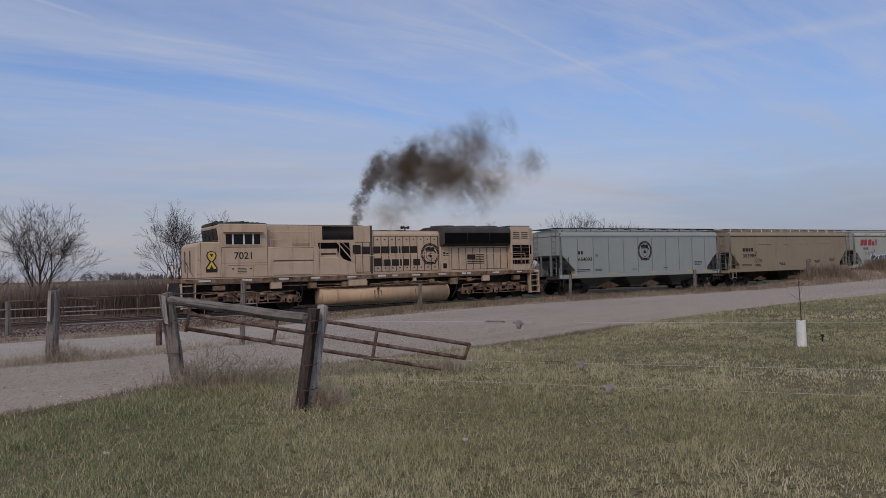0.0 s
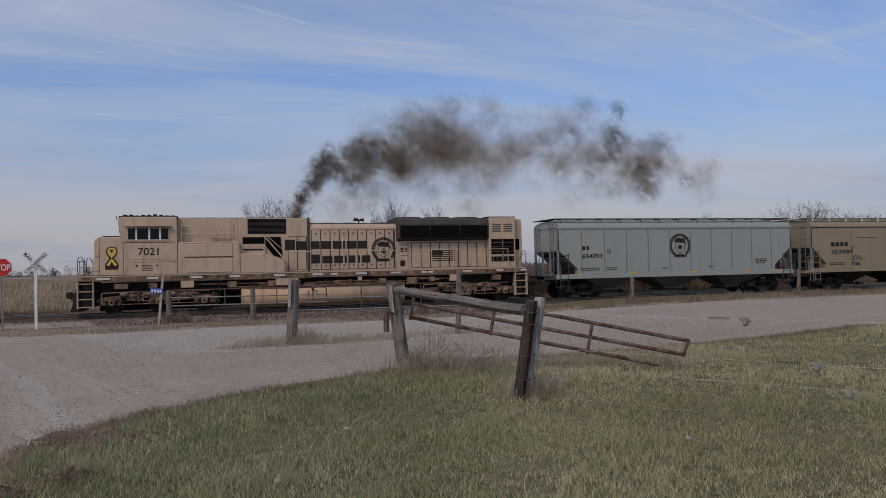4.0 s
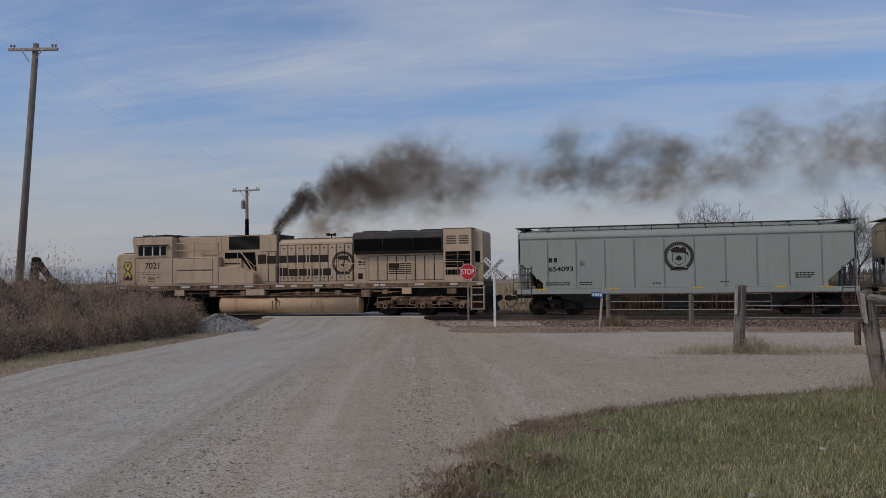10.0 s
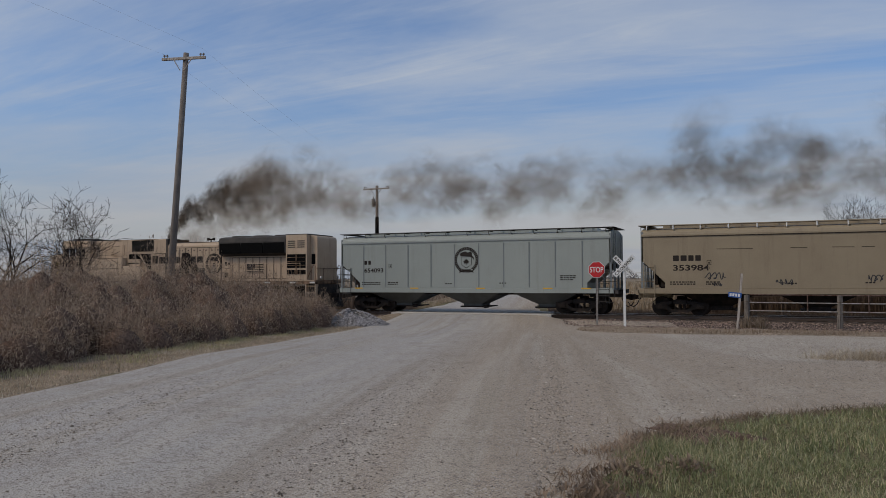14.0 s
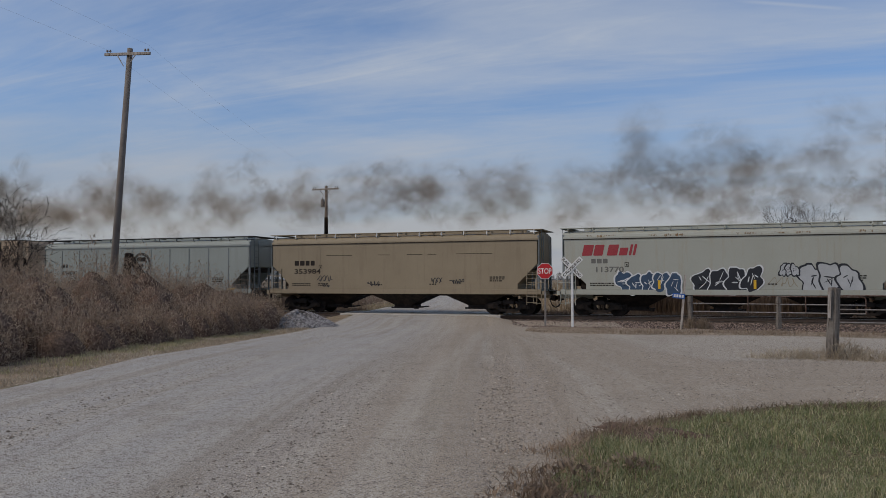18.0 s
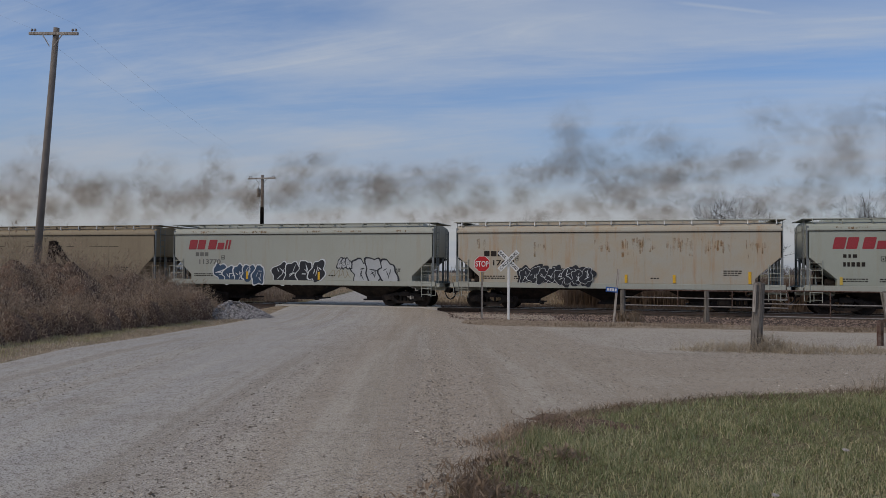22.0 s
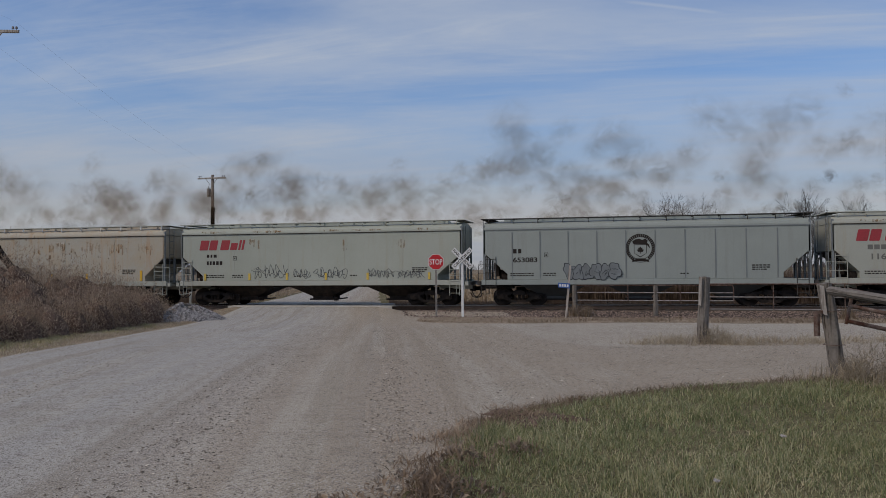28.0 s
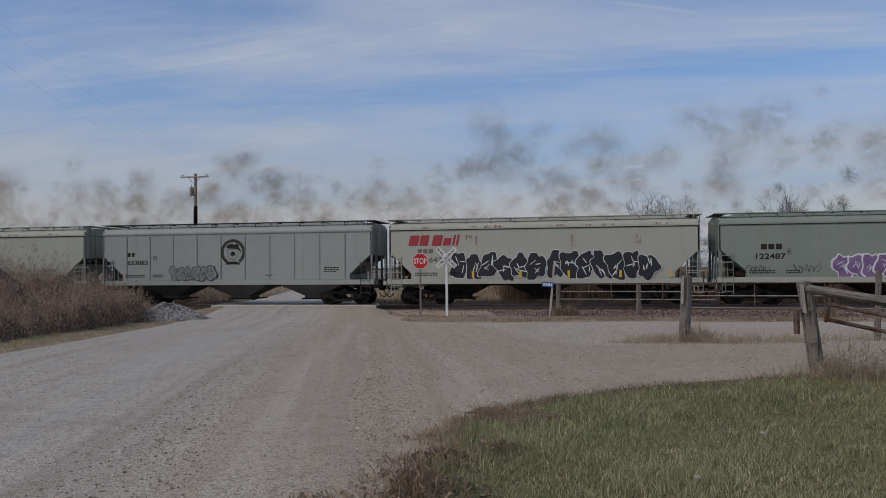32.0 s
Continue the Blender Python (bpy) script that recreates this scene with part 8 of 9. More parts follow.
# ---- posts and gates ----
def timber(bm, p, q, r, r2, n=10, seed=0, knots=6):
    """A weathered round timber: uneven rings from p to q."""
    rr = random.Random(seed)
    p, q = Vector(p), Vector(q)
    w = (q - p).normalized()
    u = w.orthogonal().normalized()
    v = w.cross(u)
    ph = [rr.uniform(0, 6.28) for _ in range(3)]
    rings = []
    for k in range(knots + 1):
        t = k / knots
        c = p.lerp(q, t) + u * rr.uniform(-1, 1) * r * 0.08 + v * rr.uniform(-1, 1) * r * 0.08
        rad = r + (r2 - r) * t
        rings.append([bm.verts.new(c + (u * math.cos(a) + v * math.sin(a)) * rad * (1 + 0.07 * math.sin(3 * a + ph[0]) + 0.05 * math.sin(5 * a + ph[1] + t))) for a in [j * math.tau / n for j in range(n)]])
    for a, b in zip(rings, rings[1:]):
        for j in range(n):
            bm.faces.new((a[j], a[(j + 1) % n], b[(j + 1) % n], b[j]))
    tip = bm.verts.new(q + w * r2 * 0.18)
    for j in range(n):
        bm.faces.new((rings[-1][j], rings[-1][(j + 1) % n], tip))
    bm.faces.new(rings[0][::-1])
    return bm


gz0 = float(land(2.84, 12.3))
gp = thing("gate_post", "thick weathered grey timber gate post with peeling pale paint", "fence post", "fence posts", at=pose(2.86, 12.3, gz0))
part("post", timber(bmesh.new(), (0.085, 0, -0.3), (-0.13, 0.04, 1.40), 0.112, 0.102, 12, 3, 9), M["wood"], gp)
bm = bmesh.new()
prism(bm, [(-0.19, 0.95), (-0.14, 0.93), (-0.16, 1.1), (-0.18, 1.36), (-0.235, 1.38), (-0.21, 1.1)], -0.10, -0.06)
part("peeling_board", bm, M["wood_pale"], gp, "strip of peeling white paint")
bm = bmesh.new()
rod(bm, (-0.26, 0.02, 0.62), (-0.26, 0.02, 0.98), 0.045, n=8)
box(bm, -0.28, -0.12, -0.02, 0.06, 0.95, 0.99)
path_rod(bm, [(-0.20, -0.05, 0.5), (-0.03, -0.12, 0.49), (0.10, -0.05, 0.5)], 0.006)
path_rod(bm, [(-0.24, -0.05, 1.0), (-0.08, -0.12, 0.99), (0.03, -0.05, 1.0)], 0.006)
part("hinge", bm, M["rust"], gp, "rusty hinge iron and wire")

b0, b1 = Vector((2.74, 12.14, gz0 + 1.30)), Vector((3.64, 9.02, 1.30))
brace = whole("brace_rail", timber(bmesh.new(), (0, 0, 0), (0, 0, (b1 - b0).length), 0.064, 0.070, 10, 8, 8), M["wood"], "weathered grey timber rail braced between the posts", "fence rail",
              at=Matrix.Translation(b0) @ (b1 - b0).to_track_quat("Z", "Y").to_matrix().to_4x4())

lp = thing("strainer_post", "pair of leaning posts, one dark steel-edged and one bleached", "fence post", "fence posts", at=pose(3.5, 9.0, float(land(3.5, 9.0))))
bm = bmesh.new()
prism(bm, [(-0.075, -0.3), (0.010, -0.3), (0.265, 1.24), (0.185, 1.24)], -0.06, 0.07)
part("dark_post", soften(bm, 0.012), M["wood_brown"], lp)
bm = bmesh.new()
prism(bm, [(0.005, -0.25), (0.040, -0.25), (0.290, 1.23), (0.250, 1.23)], -0.075, 0.03)
part("steel_strip", bm, M["wood_dark"], lp, "dark rusty steel strip")
part("pale_post", timber(bmesh.new(), (0.150, 0.10, -0.3), (0.400, 0.10, 1.26), 0.078, 0.070, 10, 5, 7), M["wood_pale"], lp, "bleached round post")
bm = bmesh.new()
for z in (0.25, 0.55, 0.93, 1.08):
    path_rod(bm, [(0.0 + 0.1 * z, -0.1, z), (0.16 + 0.1 * z, -0.1, z + 0.01), (0.34 + 0.1 * z, 0.2, z), (0.30 + 0.1 * z, 0.4, z)], 0.006)
parts("wire_tie", bm, M["rust"], lp)

# sagging pipe gate, hinged on the thick post
gate = thing("pipe_gate", "low rusty pipe gate sagging to the ground at its free end", "gate", at=pose(2.95, 12.2, 0, 0, 0, -25.1))
for name, z0, u0, u1 in (("top_rail", 1.53, 0.05, 4.40), ("middle_rail", 1.30, 0.05, 4.30), ("bottom_rail", 1.07, 0.05, 3.93)):
    part(name, rod(bmesh.new(), (u0, 0, z0 - 0.2 * u0), (u1, 0, z0 - 0.2 * u1), 0.030, n=10), M["rust"], gate)
for u in (0.1, 1.40, 2.12, 2.92, 4.38):
    lo = 1.04 if u < 4 else 1.28
    part("stile", rod(bmesh.new(), (u + 0.02, 0.0, 1.55 - 0.2 * u), (u - 0.08, 0.0, lo - 0.2 * u), 0.026, n=8), M["rust"], gate)

# wooden posts; the tall pair beside the drive
fp = thing("fence_post", "weathered grey timber post with a torn pale edge, leaning", "fence post", "fence posts", at=pose(1.80, 19.2, float(land(1.8, 19.2))))
part("post", timber(bmesh.new(), (-0.06, 0, -0.3), (0.06, 0.05, 1.60), 0.132, 0.122, 12, 6, 9), M["wood"], fp)
bm = bmesh.new()
prism(bm, [(-0.11, 0.95), (-0.05, 0.93), (-0.02, 1.60), (-0.07, 1.62)], -0.13, -0.08)
part("split_edge", bm, M["wood_pale"], fp, "pale split edge")
for k, (x, y, h, r, lean) in enumerate(((6.42, 20.4, 1.72, 0.075, 0.08), (20.3, 34.7, 1.35, 0.10, 0.06), (29.85, 34.0, 1.5, 0.10, 0.1), (41.4, 34.8, 1.5, 0.12, 0.08), (53.9, 34.7, 1.5, 0.12, 0.0),
                                         (-1.82, 36.9, 1.44, 0.13, 0.0), (1.82, 36.6, 1.44, 0.12, 0.02))):
    z = -0.36 if y > 36 else float(land(x, y))
    p = thing("fence_post", "weathered grey round timber fence post", "fence post", "fence posts", at=pose(x, y, z))
    part("post", timber(bmesh.new(), (0, 0, -0.3), (lean, 0, h), r, r * 0.9, 10, 20 + k, 7), M["wood"], p)
    bm = bmesh.new()
    for zz in (h * 0.45, h * 0.8):
        for j in range(10):
            a, b = j * math.tau / 10, (j + 1) * math.tau / 10
            q = lean * zz / h
            rod(bm, (q + r * 1.04 * math.cos(a), r * 1.04 * math.sin(a), zz), (q + r * 1.04 * math.cos(b), r * 1.04 * math.sin(b), zz + 0.004), 0.005, n=5, caps=False)
    part("wire_tie", bm, M["rust"], p)


# two pipe gates beside the track
def pipe_gate(x0, x1, y, rails, stiles, material, label, rounded):
    t = thing("pipe_gate", label, "gate", "pipe gates", at=pose(x0, y, 0))
    w = x1 - x0
    for z in rails:
        part("rail", rod(bmesh.new(), (0, 0, z), (w - (0.12 if rounded and z == rails[0] else 0), 0, z - 0.03), 0.028, n=10), M["galv"] if rounded and z != rails[0] else material, t)
    for u in stiles:
        part("stile", rod(bmesh.new(), (u, -0.03, rails[0]), (u, -0.03, rails[-1] - 0.02), 0.022, n=8), material, t)
    bm = bmesh.new()
    zt, zb = rails[0] - 0.03, rails[-1] - 0.03
    path_rod(bm, [(w - 0.12, 0, zt), (w - 0.04, 0, zt - 0.03), (w, 0, zt - 0.12), (w, 0, zb)], 0.028, 10)
    part("end_bend", bm, material, t)
    return t


pipe_gate(-1.70, 5.2, 36.55, (1.10, 0.76, 0.40), (2.3, 4.6), M["rust"], "rusty pipe gate with grey lower rails beside the track", True)
pipe_gate(3.8, 12.2, 36.25, (1.14, 0.56, 0.02), (0.05, 3.0, 5.9), M["rust"], "long rusty pipe gate beside the track", True)

# electric fence wires with ratchet strainers, from the leaning posts towards the right
fw = thing("wire_fence", "thin pale electric fence wires with ratchet strainers", "wire fence", at=pose(0, 0, 0))
FX, FY = (3.9, 9.6), (9.1, 0.4)
for z, u, slack in ((1.25, 0.249, 0.01), (0.80, 0.316, 0.0), (0.56, 0.344, 0.0), (0.20, 0.405, 0.0)):
    bm = bmesh.new()
    pts = [(FX[0] + (FX[1] - FX[0]) * k / 12, FY[0] + (FY[1] - FY[0]) * k / 12, z - slack * math.sin(k / 12 * math.pi)) for k in range(13)]
    path_rod(bm, pts, 0.0014, 5)
    w = part("wire", bm, M["stripe"], fw)
    cx, cy = FX[0] + (FX[1] - FX[0]) * u, FY[0] + (FY[1] - FY[0]) * u
    d = Vector((FX[1] - FX[0], FY[1] - FY[0], 0)).normalized()
    bm = bmesh.new()
    c = Vector((cx, cy, z - slack * math.sin(u * math.pi)))
    rod(bm, c - d * 0.02 + Vector((0, 0, -0.045)), c + d * 0.02 + Vector((0, 0, -0.045)), 0.03, n=10)
    rod(bm, c + Vector((d.y, -d.x, 0)) * 0.03 + Vector((0, 0, -0.01)), c - Vector((d.y, -d.x, 0)) * 0.03 + Vector((0, 0, -0.01)), 0.034, n=12)
    rod(bm, c - d * 0.07, c + d * 0.05 + Vector((0, 0, -0.02)), 0.014, n=8)
    part("ratchet", bm, M["galv"], w, "dark metal ratchet strainer")
    if 0.6 < z < 0.9 or z > 1:
        bm = bmesh.new()
        for k in range(60):
            a, b = k * math.tau / 6, (k + 1) * math.tau / 6
            o = d.cross(Vector((0, 0, 1)))
            q = c - d * (0.40 - 0.0040 * k)
            q2 = c - d * (0.40 - 0.0040 * (k + 1))
            rod(bm, q + o * 0.014 * math.cos(a) + Vector((0, 0, 0.014 * math.sin(a))), q2 + o * 0.014 * math.cos(b) + Vector((0, 0, 0.014 * math.sin(b))), 0.003, n=4, caps=False)
        part("spring", bm, M["under"], w, "coiled tension spring")

# young tree in a white guard
yt = thing("sapling", "bare sapling in a white plastic trunk guard", "sapling", at=pose(13.67, 9.0, float(land(13.67, 9.0))))
bm = bmesh.new()
for j in range(16):
    a, b = j * math.tau / 16, (j + 1) * math.tau / 16
    vs = [bm.verts.new((r * math.cos(c), r * math.sin(c), z)) for z, r, c in ((0, 0.088, a), (0, 0.088, b), (0.50, 0.085, b), (0.50, 0.085, a))]
    vi = [bm.verts.new((r * math.cos(c), r * math.sin(c), z)) for z, r, c in ((0, 0.078, a), (0, 0.078, b), (0.50, 0.075, b), (0.50, 0.075, a))]
    bm.faces.new(vs)
    bm.faces.new(vi[::-1])
    bm.faces.new((vs[3], vs[2], vi[2], vi[3]))
bmesh.ops.remove_doubles(bm, verts=bm.verts, dist=0.0005)
part("trunk_guard", bm, M["tube"], yt, "white plastic guard tube")
bm = bmesh.new()
rod(bm, (0, 0, 0), (0.01, 0, 0.7), 0.012, 0.009, 8)
rod(bm, (0.01, 0, 0.7), (-0.02, 0, 1.25), 0.009, 0.005, 8)
rr = random.Random(4)
for k in range(10):
    z = rr.uniform(0.85, 1.25)
    a = rr.uniform(0, 6.28)
    ln = rr.uniform(0.10, 0.26)
    rod(bm, (0, 0, z), (ln * math.cos(a), ln * math.sin(a), z + ln * rr.uniform(0.3, 0.9)), 0.003, 0.0012, 5)
part("stem", bm, M["bark"], yt)
sp = whole("garden_spike", rod(rod(bmesh.new(), (0, 0, 0), (0, 0, 0.16), 0.012, 0.018, 8), (0, 0, 0.13), (0, 0, 0.17), 0.04, 0.032, 10), M["under"], "small dark metal stake in the lawn", "stake", at=pose(14.5, 9.1, float(land(14.5, 9.1))))
for k, (x, y, a) in enumerate(((1.14, 7.75, 20), (2.0, 6.4, 70), (4.0, 6.1, 10), (0.3, 6.0, 40), (2.6, 7.0, 120), (5.3, 7.6, 70))):
    bm = bmesh.new()
    vs = [bm.verts.new(v) for v in ((-0.035, 0, 0.01), (-0.01, 0.022, 0.018), (0.03, 0.012, 0.008), (0.045, 0, 0.016), (0.02, -0.02, 0.012), (-0.015, -0.022, 0.006))]
    bm.faces.new(vs)
    ln_ = whole("fallen_leaf", bm, M["wood_pale"], "curled pale dead leaf on the lawn", "leaf", "fallen leaves", at=pose(x, y, float(land(x, y)) + 0.06, 20, 10, a))


# ---- utility poles ----
def utility_pole(x, y, z, h, lean, gear, label, arm=2.44, r=0.17):
    p = thing("utility_pole", label, "utility pole", "utility poles", at=pose(x, y, z, 0, lean, 0))
    part("pole", rod(bmesh.new(), (0, 0, -1.5), (0, 0, h), r, r * 0.68, 14), M["pole"], p, smooth=True)
    za = h - 0.28
    part("crossarm", soften(box(bmesh.new(), -arm / 2, arm / 2, -0.19, -0.10, za - 0.06, za + 0.06), 0.008), M["wood_pale"], p, "grey wooden crossarm")
    bm = bmesh.new()
    for s in (-1, 1):
        prism(bm, [(s * 0.08, za - 0.55), (s * 0.12, za - 0.55), (s * 0.52, za - 0.06), (s * 0.46, za - 0.06)], -0.205, -0.192)
    part("brace", bm, M["galv"], p)
    for q in (-arm / 2 + 0.12, -arm / 2 + 0.28, arm / 2 - 0.28, arm / 2 - 0.12):
        bm = bmesh.new()
        rod(bm, (q, -0.145, za + 0.06), (q, -0.145, za + 0.16), 0.014, n=6)
        rod(bm, (q, -0.145, za + 0.12), (q, -0.145, za + 0.20), 0.055, 0.035, 10)
        part("insulator", bm, M["insul"], p)
    if gear:
        bm = bmesh.new()
        rod(bm, (-0.28, -0.1, h - 1.75), (-0.28, -0.1, h - 1.1), 0.16, n=14)
        box(bm, -0.2, 0, -0.06, 0.06, h - 1.5, h - 1.35)
        rod(bm, (-0.28, -0.1, h - 1.1), (-0.28, -0.1, h - 0.9), 0.03, n=8)
        part("transformer", bm, M["galv"], p, "small grey transformer can")
        bm = bmesh.new()
        rod(bm, (0, 0, h - 4.1), (0, 0, h - 2.6), 0.158, 0.15, 14)
        part("dark_band", bm, M["black"], p, "dark wrapped band")
    return p


near_pole = utility_pole(-25.45, 26.9, -0.2, 12.15, 4.3, False, "weathered leaning utility pole with a crossarm, in the brush")
utility_pole(-31.03, 57.0, -0.25, 9.85, 0, True, "weathered utility pole with a crossarm and transformer beyond the track")
for k, (x, y, h) in enumerate(((-34.1, 83.0, 6.9), (-48.8, 133.0, 6.7), (-65.6, 190.0, 6.4), (-42.7, 150.0, 4.2))):
    utility_pole(x, y, -0.2, h, 0, False, "distant utility pole along the far road", 0.5, 0.12)
bm = bmesh.new()
for s in (-1.1, 1.1):
    for (p, q, sag) in (((-24.6 + s, 26.8, 11.95), (-31.03 + s, 57, 9.8), 0.5), ((-24.6 + s, 26.8, 11.95), (-14.5 + s, -22, 11.0), 0.7), ((-31.03 + s, 57, 9.8), (-34.1 + s, 83, 6.6), 0.4)):
        p, q = Vector(p), Vector(q)
        path_rod(bm, [p.lerp(q, k / 14) - Vector((0, 0, sag * 4 * (k / 14) * (1 - k / 14))) for k in range(15)], 0.0024, 4)
whole("power_lines", bm, M["wire"], "thin overhead power lines between the poles", "power lines")

db = thing("broken_post", "dark broken timber post with a fallen brace in the brush", "post", at=pose(-26.4, 28.6, -0.2))
part("post", soften(box(bmesh.new(), -0.16, 0.16, -0.12, 0.12, 0, 3.3), 0.02), M["wood_dark"], db, at=pose(0, 0, 0, 0, 8, 0))
bm = bmesh.new()
prism(bm, [(0.25, 3.25), (0.5, 3.3), (1.5, 2.1), (1.3, 2.0)], -0.1, 0.1)
part("brace", bm, M["wood_dark"], db)


# ---- bare trees ----
def bare_tree(x, y, z, height, spread, seeds, label, trunks=3, twigs=1.0, r0=0.16, lean=0.0, depth=5, fine=0.008):
    """Several stems that fork again and again into fine twigs."""
    rr = random.Random(seeds)
    V, F = ([], []), ([], [])

    def tube(k, p, q, a, b, n):
        w = (q - p).normalized()
        u = w.orthogonal().normalized()
        v = w.cross(u)
        i = len(V[k])
        for c, r in ((p, a), (q, b)):
            for j in range(n):
                t = j * math.tau / n
                V[k].append(tuple(c + (u * math.cos(t) + v * math.sin(t)) * r))
        for j in range(n):
            F[k].append((i + j, i + (j + 1) % n, i + n + (j + 1) % n, i + n + j))

    def grow(p, d, ln, r, level):
        steps = 3 if level < 3 else 2
        for s in range(steps):
            bend = Vector((rr.uniform(-1, 1), rr.uniform(-1, 1), rr.uniform(-0.5, 0.9))) * 0.16
            d = (d + bend).normalized()
            q = p + d * ln / steps
            r2 = r * 0.86
            tube(0 if level < 2 else 1, p, q, r, r2, 6 if level < 2 else 3)
            p, r = q, r2
            if level < depth and rr.random() < 0.75 * twigs:
                side = d.cross(Vector((rr.uniform(-1, 1), rr.uniform(-1, 1), rr.uniform(-1, 1)))).normalized()
                grow(p, (d * 0.75 + side * rr.uniform(0.5, 0.9) * spread + Vector((0, 0, 0.12))).normalized(), ln * rr.uniform(0.55, 0.75), max(r * 0.52, fine), level + 1)
        if level < depth:
            for _ in range(2):
                side = d.cross(Vector((rr.uniform(-1, 1), rr.uniform(-1, 1), rr.uniform(-1, 1)))).normalized()
                grow(p, (d + side * rr.uniform(0.3, 0.65) * spread).normalized(), ln * rr.uniform(0.6, 0.8), max(r * 0.66, fine), level + 1)

    for k in range(trunks):
        a = math.tau * k / trunks + rr.uniform(-0.4, 0.4)
        out = 0.32 * spread if trunks > 1 else 0.05
        grow(Vector((0.12 * math.cos(a), 0.12 * math.sin(a), -0.2)), Vector((out * math.cos(a) + lean, out * math.sin(a), 1)).normalized(), height * 0.33, r0, 0)
    t = thing("bare_tree", label, "tree", "bare trees", at=pose(x, y, z))
    for name, k in (("trunk", 0), ("crown", 1)):
        ob = new(name, soup(name, V[k], F[k], M["bark"], True))
        ob.parent = t
    return t


bare_tree(6.3, 75, -0.2, 9.3, 0.95, 11, "bare many-stemmed tree beyond the reeds", 4, 0.95, 0.13)
bare_tree(2.4, 76, -0.2, 5.6, 0.9, 12, "small bare tree beyond the reeds", 2, 0.9, 0.09, depth=4)
bare_tree(17.8, 75, -0.2, 8.9, 0.7, 13, "bare upright tree beyond the track", 3, 0.95, 0.12)
bare_tree(22.4, 77, -0.2, 8.8, 0.95, 14, "bare spreading tree beyond the track", 3, 0.9, 0.12)
bare_tree(66.5, 74, -0.2, 9.4, 0.95, 15, "bare tree beyond the track", 4, 0.9, 0.13)
bare_tree(75.5, 76, -0.2, 8.2, 0.9, 16, "bare tree beyond the track", 3, 0.9, 0.12)
bare_tree(52.0, 76, -0.2, 8.0, 0.9, 17, "bare tree beyond the track", 2, 0.9, 0.11)
bare_tree(-35.4, 30.0, -0.2, 7.6, 1.45, 18, "bare spreading tree in the brush", 5, 0.5, 0.11, 0.22, fine=0.009)
bare_tree(-39.8, 29.0, -0.2, 8.8, 1.4, 19, "bare spreading tree in the brush", 5, 0.5, 0.12, 0.12, fine=0.009)

# far tree lines and farm buildings on the horizon
def far_wood(x0, x1, y, h, seeds, label):
    r = np.random.default_rng(seeds)
    n = int(abs(x1 - x0) * 9)
    x = r.uniform(x0, x1, n)
    yy = y + r.uniform(-8, 8, n)
    hh = h * (0.35 + 0.65 * np.abs(np.sin(x * 0.05 + seeds) * np.cos(x * 0.021 + 1))) * r.uniform(0.4, 1.0, n)
    return grass("far_trees", x, yy, land(x, yy) - 0.2, hh, r.uniform(0.3, 0.9, n), M["farwood"], label, "far trees", lean=0.35)


far_wood(-620, -110, 620, 4.0, 3, "dark line of bare trees on the horizon")
far_wood(60, 520, 380, 6, 5, "dark line of bare trees on the horizon")
fr = np.random.default_rng(8)
for x0, x1, yy, hh, n in ((-110, -100, 300, 2.7, 8), (-97, -84, 300, 3.2, 12), (-79, -20, 310, 3.2, 40), (-20, 60, 320, 3.5, 40), (-175, -130, 420, 3.0, 22)):
    qx, qy = fr.uniform(x0, x1, n), yy + fr.uniform(-4, 4, n)
    qh = hh * fr.uniform(0.45, 1.0, n)
    shrubs("far_trees", qx, qy, land(qx, qy) + 0.2, qh * fr.uniform(0.35, 0.6, n), qh, 150, M["farwood"], "clump of dark trees on the horizon", "far trees", 3.5)
for x, y in ((-317, 690), (-298, 690)):
    b = thing("grain_bin", "distant round steel grain bin with a conical roof", "grain bin", "grain bins", at=pose(x, y, float(land(x, y)) - 0.3))
    part("wall", rod(bmesh.new(), (0, 0, 0), (0, 0, 5.2), 5.2, 5.2, 24), M["bin"], b, smooth=False)
    part("roof", rod(bmesh.new(), (0, 0, 5.2), (0, 0, 7.9), 5.5, 0.5, 24), M["bin"], b, "conical steel roof")
    part("vent", rod(bmesh.new(), (0, 0, 7.8), (0, 0, 8.4), 0.6, 0.6, 10), M["galv"], b)
bare_tree(-33.2, 52.0, -0.2, 3.6, 0.8, 31, "small bare tree among the reeds", 2, 0.8, 0.05, depth=4)
bare_tree(-37.6, 56.0, -0.2, 3.2, 0.9, 32, "small bare bush among the reeds", 3, 0.8, 0.04, depth=4)


# ---- smoke: rigid puffs that leave the stack, rise and hang in the air ----
STACK = 10.1
smoke = thing("smoke_plume", "dark brown exhaust smoke drifting from the locomotive", "smoke", at=pose(0, 0, 0))
PUFFS = {}
for key in ("smoke_dark", "smoke_mid", "smoke_thin"):
    r_, a_ = np.meshgrid(np.linspace(0.001, 1, 6), np.linspace(0, math.tau, 17)[:-1], indexing="ij")
    V = np.stack([r_ * np.cos(a_), -0.28 * np.sqrt(np.maximum(1 - r_ ** 2, 0)), r_ * np.sin(a_)], -1).reshape(-1, 3)
    k = np.arange(6 * 16).reshape(6, 16)
    k2 = np.roll(k, -1, 1)
    PUFFS[key] = soup("puff", V, np.stack([k[:-1], k[1:], k2[1:], k2[:-1]], -1).reshape(-1, 4), M[key], True)
PLUME, RIDING = [], []
rp = random.Random(21)


def bell(limit=1.9):
    return max(-limit, min(limit, rp.gauss(0, 1)))


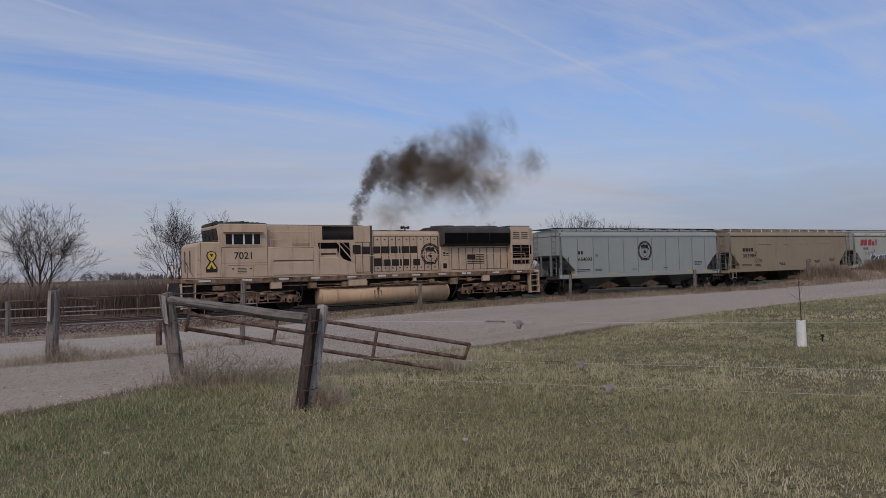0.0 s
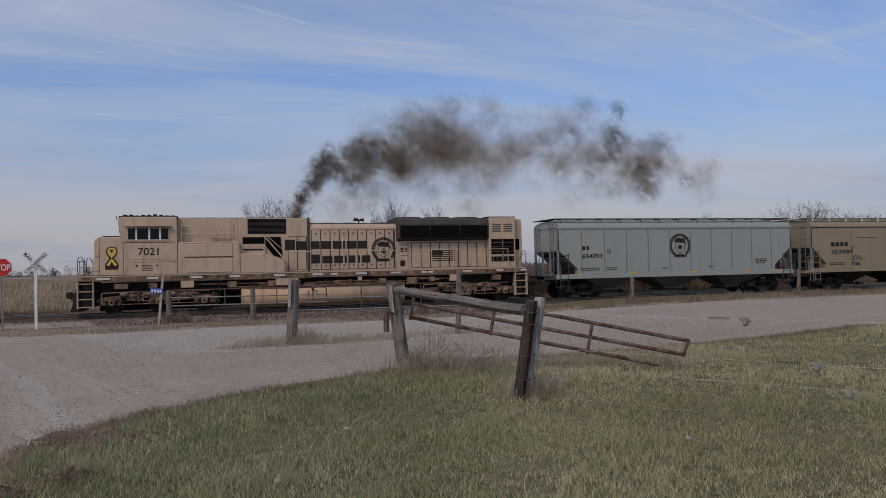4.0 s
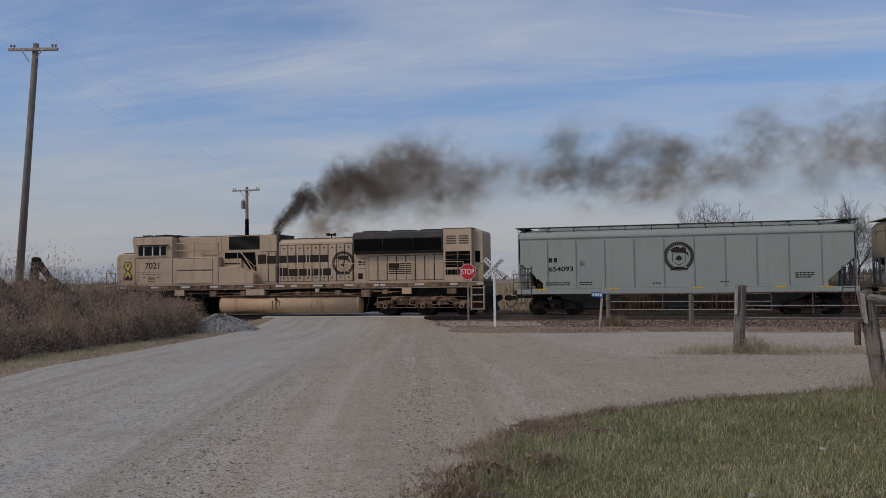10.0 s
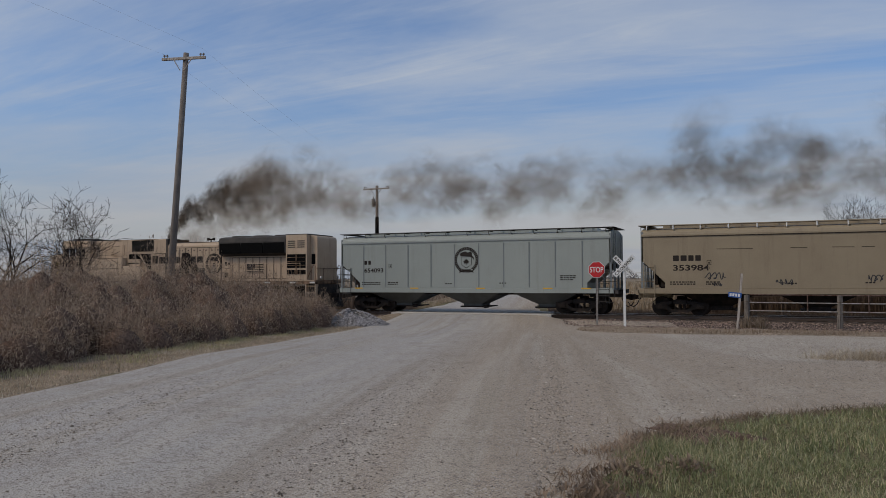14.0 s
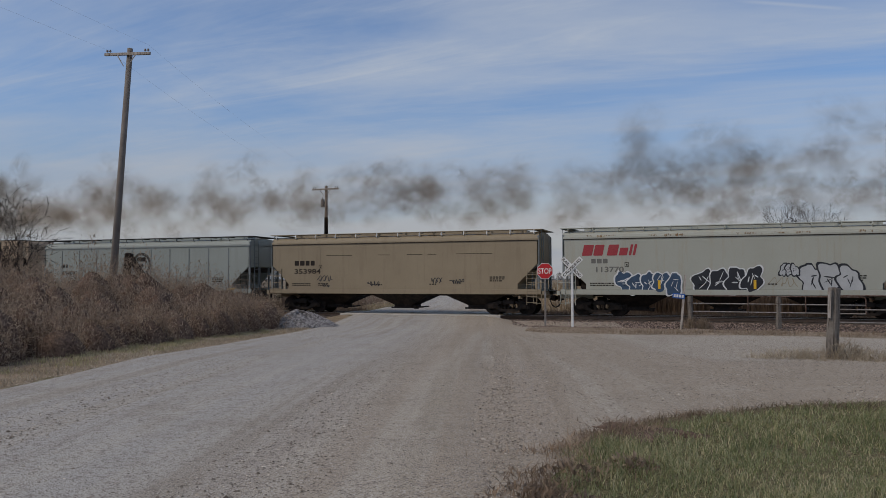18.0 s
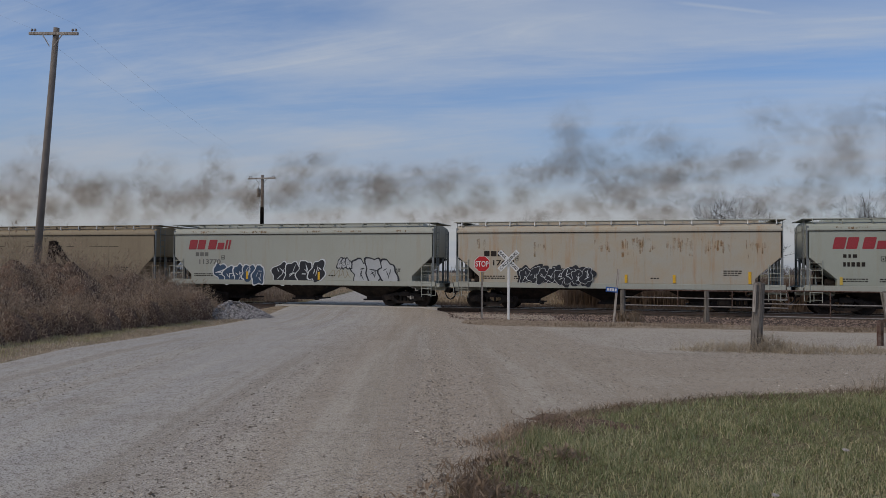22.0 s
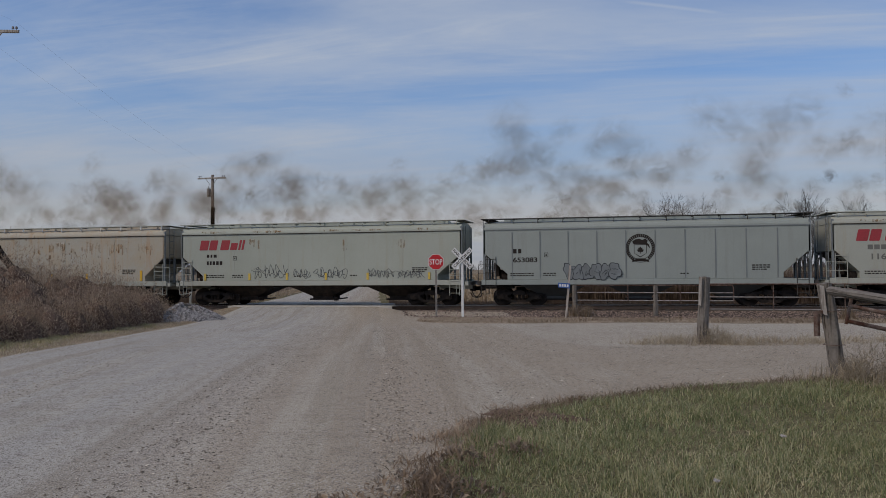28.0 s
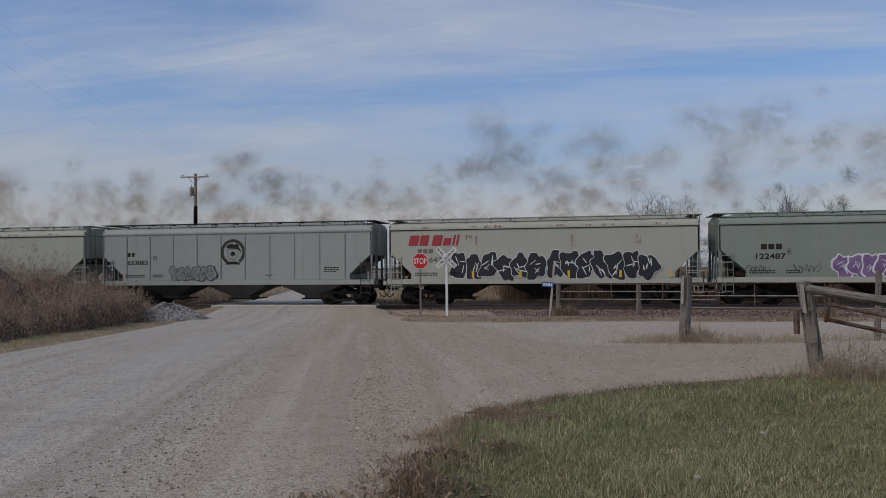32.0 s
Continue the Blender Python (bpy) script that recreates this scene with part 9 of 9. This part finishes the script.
# smoke left hanging along the line
te = -2.7
while te < 20.5:
    dense = float(np.interp(te, [-2.7, -2.3, -1.4, -0.6, 0, 0.6, 1.0, 1.5, 2.1, 2.7, 3.1, 3.5, 4.0, 4.4, 4.8, 5.2, 6.0, 6.3, 6.8, 7.3, 7.8, 8.6, 9.4, 10.2, 11.1, 11.9, 12.5, 13.6, 15.3, 17, 20],
                            [0.2, 0.7, 1.1, 1.1, 0.8, 0.4, 0.7, 1.0, 1.0, 0.6, 0.25, 0.7, 0.9, 1.1, 0.7, 1.2, 1.3, 0.6, 0.12, 0.55, 0.9, 0.8, 1.0, 0.7, 1.0, 0.8, 0.8, 1.1, 0.9, 0.7, 0.5]))
    tall = max(math.exp(-((te - c) / 0.35) ** 2) for c in (-1.0, 0.2, 1.3, 2.4, 3.6, 5.6, 9.4, 10.4, 12.2, 14.0))
    for big, n in ((False, 2.8 * dense), (True, 6.6 * dense)):
        for j in range(int(n + rp.random())):
            key = "smoke_dark" if te < -0.4 and rp.random() < 0.25 else "smoke_mid" if rp.random() < (0.52 if te < 6.5 else 0.34) * dense else "smoke_thin"
            ob = new("puff", PUFFS[key])
            ob.parent = smoke
            s = rp.uniform(1.0, 1.9) if big else rp.uniform(0.55, 0.95)
            ob.scale = (s * rp.uniform(1.0, 1.25), s, s * rp.uniform(0.75, 1.0))
            PLUME.append((ob, te + rp.uniform(-0.14, 0.14), s if big else 0, rp.uniform(-25, 25), bell(), bell(), bell(), tall, rp.random()))
    te += 0.25
# the dense young smoke that trails the stack
for k in range(130):
    back_ = 10.5 * (k / 129) ** 1.5
    ob = new("puff", PUFFS["smoke_dark" if rp.random() < 0.97 - 0.13 * back_ else ("smoke_mid" if rp.random() < 0.85 else "smoke_thin")])
    ob.parent = smoke
    s = (0.42 + 0.155 * min(back_, 7)) * rp.uniform(0.75, 1.2)
    ob.scale = (s * 1.1, s, s * 0.92)
    RIDING.append((ob, back_, rp.uniform(0, 360), bell(), bell(), bell(), rp.uniform(0, 6.28)))


# ---- what moves ----
def motions():
    for car, back_ in TRAIN:
        walk(car, [(t, pose(train_x(t) + back_, D, 0)) for t in range(0, 33)])
    for ob, r, x in WHEELS:
        rows = []
        for k in range(0, 321):
            t = k / 10
            rows.append((t, Matrix.Translation((x, 0, r)) @ Matrix.Rotation((train_x(t) - train_x(0)) / r, 4, "Y")))
        walk(ob, rows)
    for ob, te, big, spin, gx_, gy_, gz_, tall, luck in PLUME:
        x0 = train_x(te) + STACK
        go = te + (0.55 if big else 0.0)          # the wide puffs gather a little behind the stack
        wait = x0 - (train_x(go) + STACK)

        def place(t):
            age = t - go
            if age <= 0:
                return pose(train_x(t) + STACK + wait, D, 4.05 - big if big else 3.3, 0, spin, 0)
            fast = 0.30 if te < 6 else 0.45
            rise = float(np.interp(te, [0, 3, 8, 12, 16], [3.4, 3.3, 2.5, 2.0, 1.7])) * (1 - math.exp(-age / fast)) + 0.01 * age
            wide = (0.15 if not big else 0.5) + (0.95 if not big else 0.75) * (1 - math.exp(-age / 1.3)) + 0.035 * age
            up = gz_ * min(wide, 1.3) * ((0.78 if te < 4.5 else 0.60) + 0.40 * tall * (gz_ > 0)) + (1.0 if te < 3 else 0.3) * tall * (1 - math.exp(-age / 1.5))
            away = 0.10 * age if luck < 0.22 else 0.19 * age * age * (luck - 0.15)      # the air carries most of it off beyond the track
            return pose(x0 + gx_ * wide * 1.15 - 0.06 * age, D + gy_ * wide * 0.45 + away, 4.5 + rise + up, 0, spin + (8 if gx_ > 0 else -8) * age / (1 + 0.25 * age), 0)
        times = {0.0, 32.0} | {round(q, 2) for q in (go, go + 0.15, go + 0.35, go + 0.7, go + 1.2, go + 2.0, go + 3.5, go + 6.0, go + 9.0, go + 13.0, go + 20.0) if 0 < q < 32} | {float(q) for q in range(1, 32, 2) if q < go - 0.3}
        walk(ob, [(q, place(q)) for q in sorted(times)])
    for ob, back_, spin, gx_, gy_, gz_, ph in RIDING:
        rows = []
        for q in range(0, 41):
            t = q * 0.8
            wide = (0.08 + 0.15 * min(back_, 8)) * float(np.interp(t, [0, 3, 7], [1.45, 1.35, 1.0]))
            rise = float(np.interp(t, [0, 2.5, 7, 12], [3.7, 3.5, 3.0, 2.8])) * (1 - math.exp(-back_ / float(np.interp(t, [0, 2.5, 7, 12], [0.9, 1.0, 1.6, 1.9]))))
            # slow billows that stay with the air, so they slip back along the plume
            air = train_x(t) + back_
            billow = 0.24 * min(back_, 5) / 5 * math.sin(1.5 * air) + 0.22 * min(back_, 6) / 6 * math.sin(0.72 * air + 1)
            z = 4.66 + rise + gz_ * wide * 0.85 + billow
            x = train_x(t) + STACK + back_ + gx_ * wide * 0.7 + 0.10 * back_ ** 0.5 * math.sin(0.8 * t + ph * 2)
            rows.append((t, pose(x, D + gy_ * wide * 0.4, z, 0, spin + (22 if gx_ > 0 else -22) * t, 0)))
        walk(ob, rows)


bpy.data.objects.remove(LETTER)
motions()
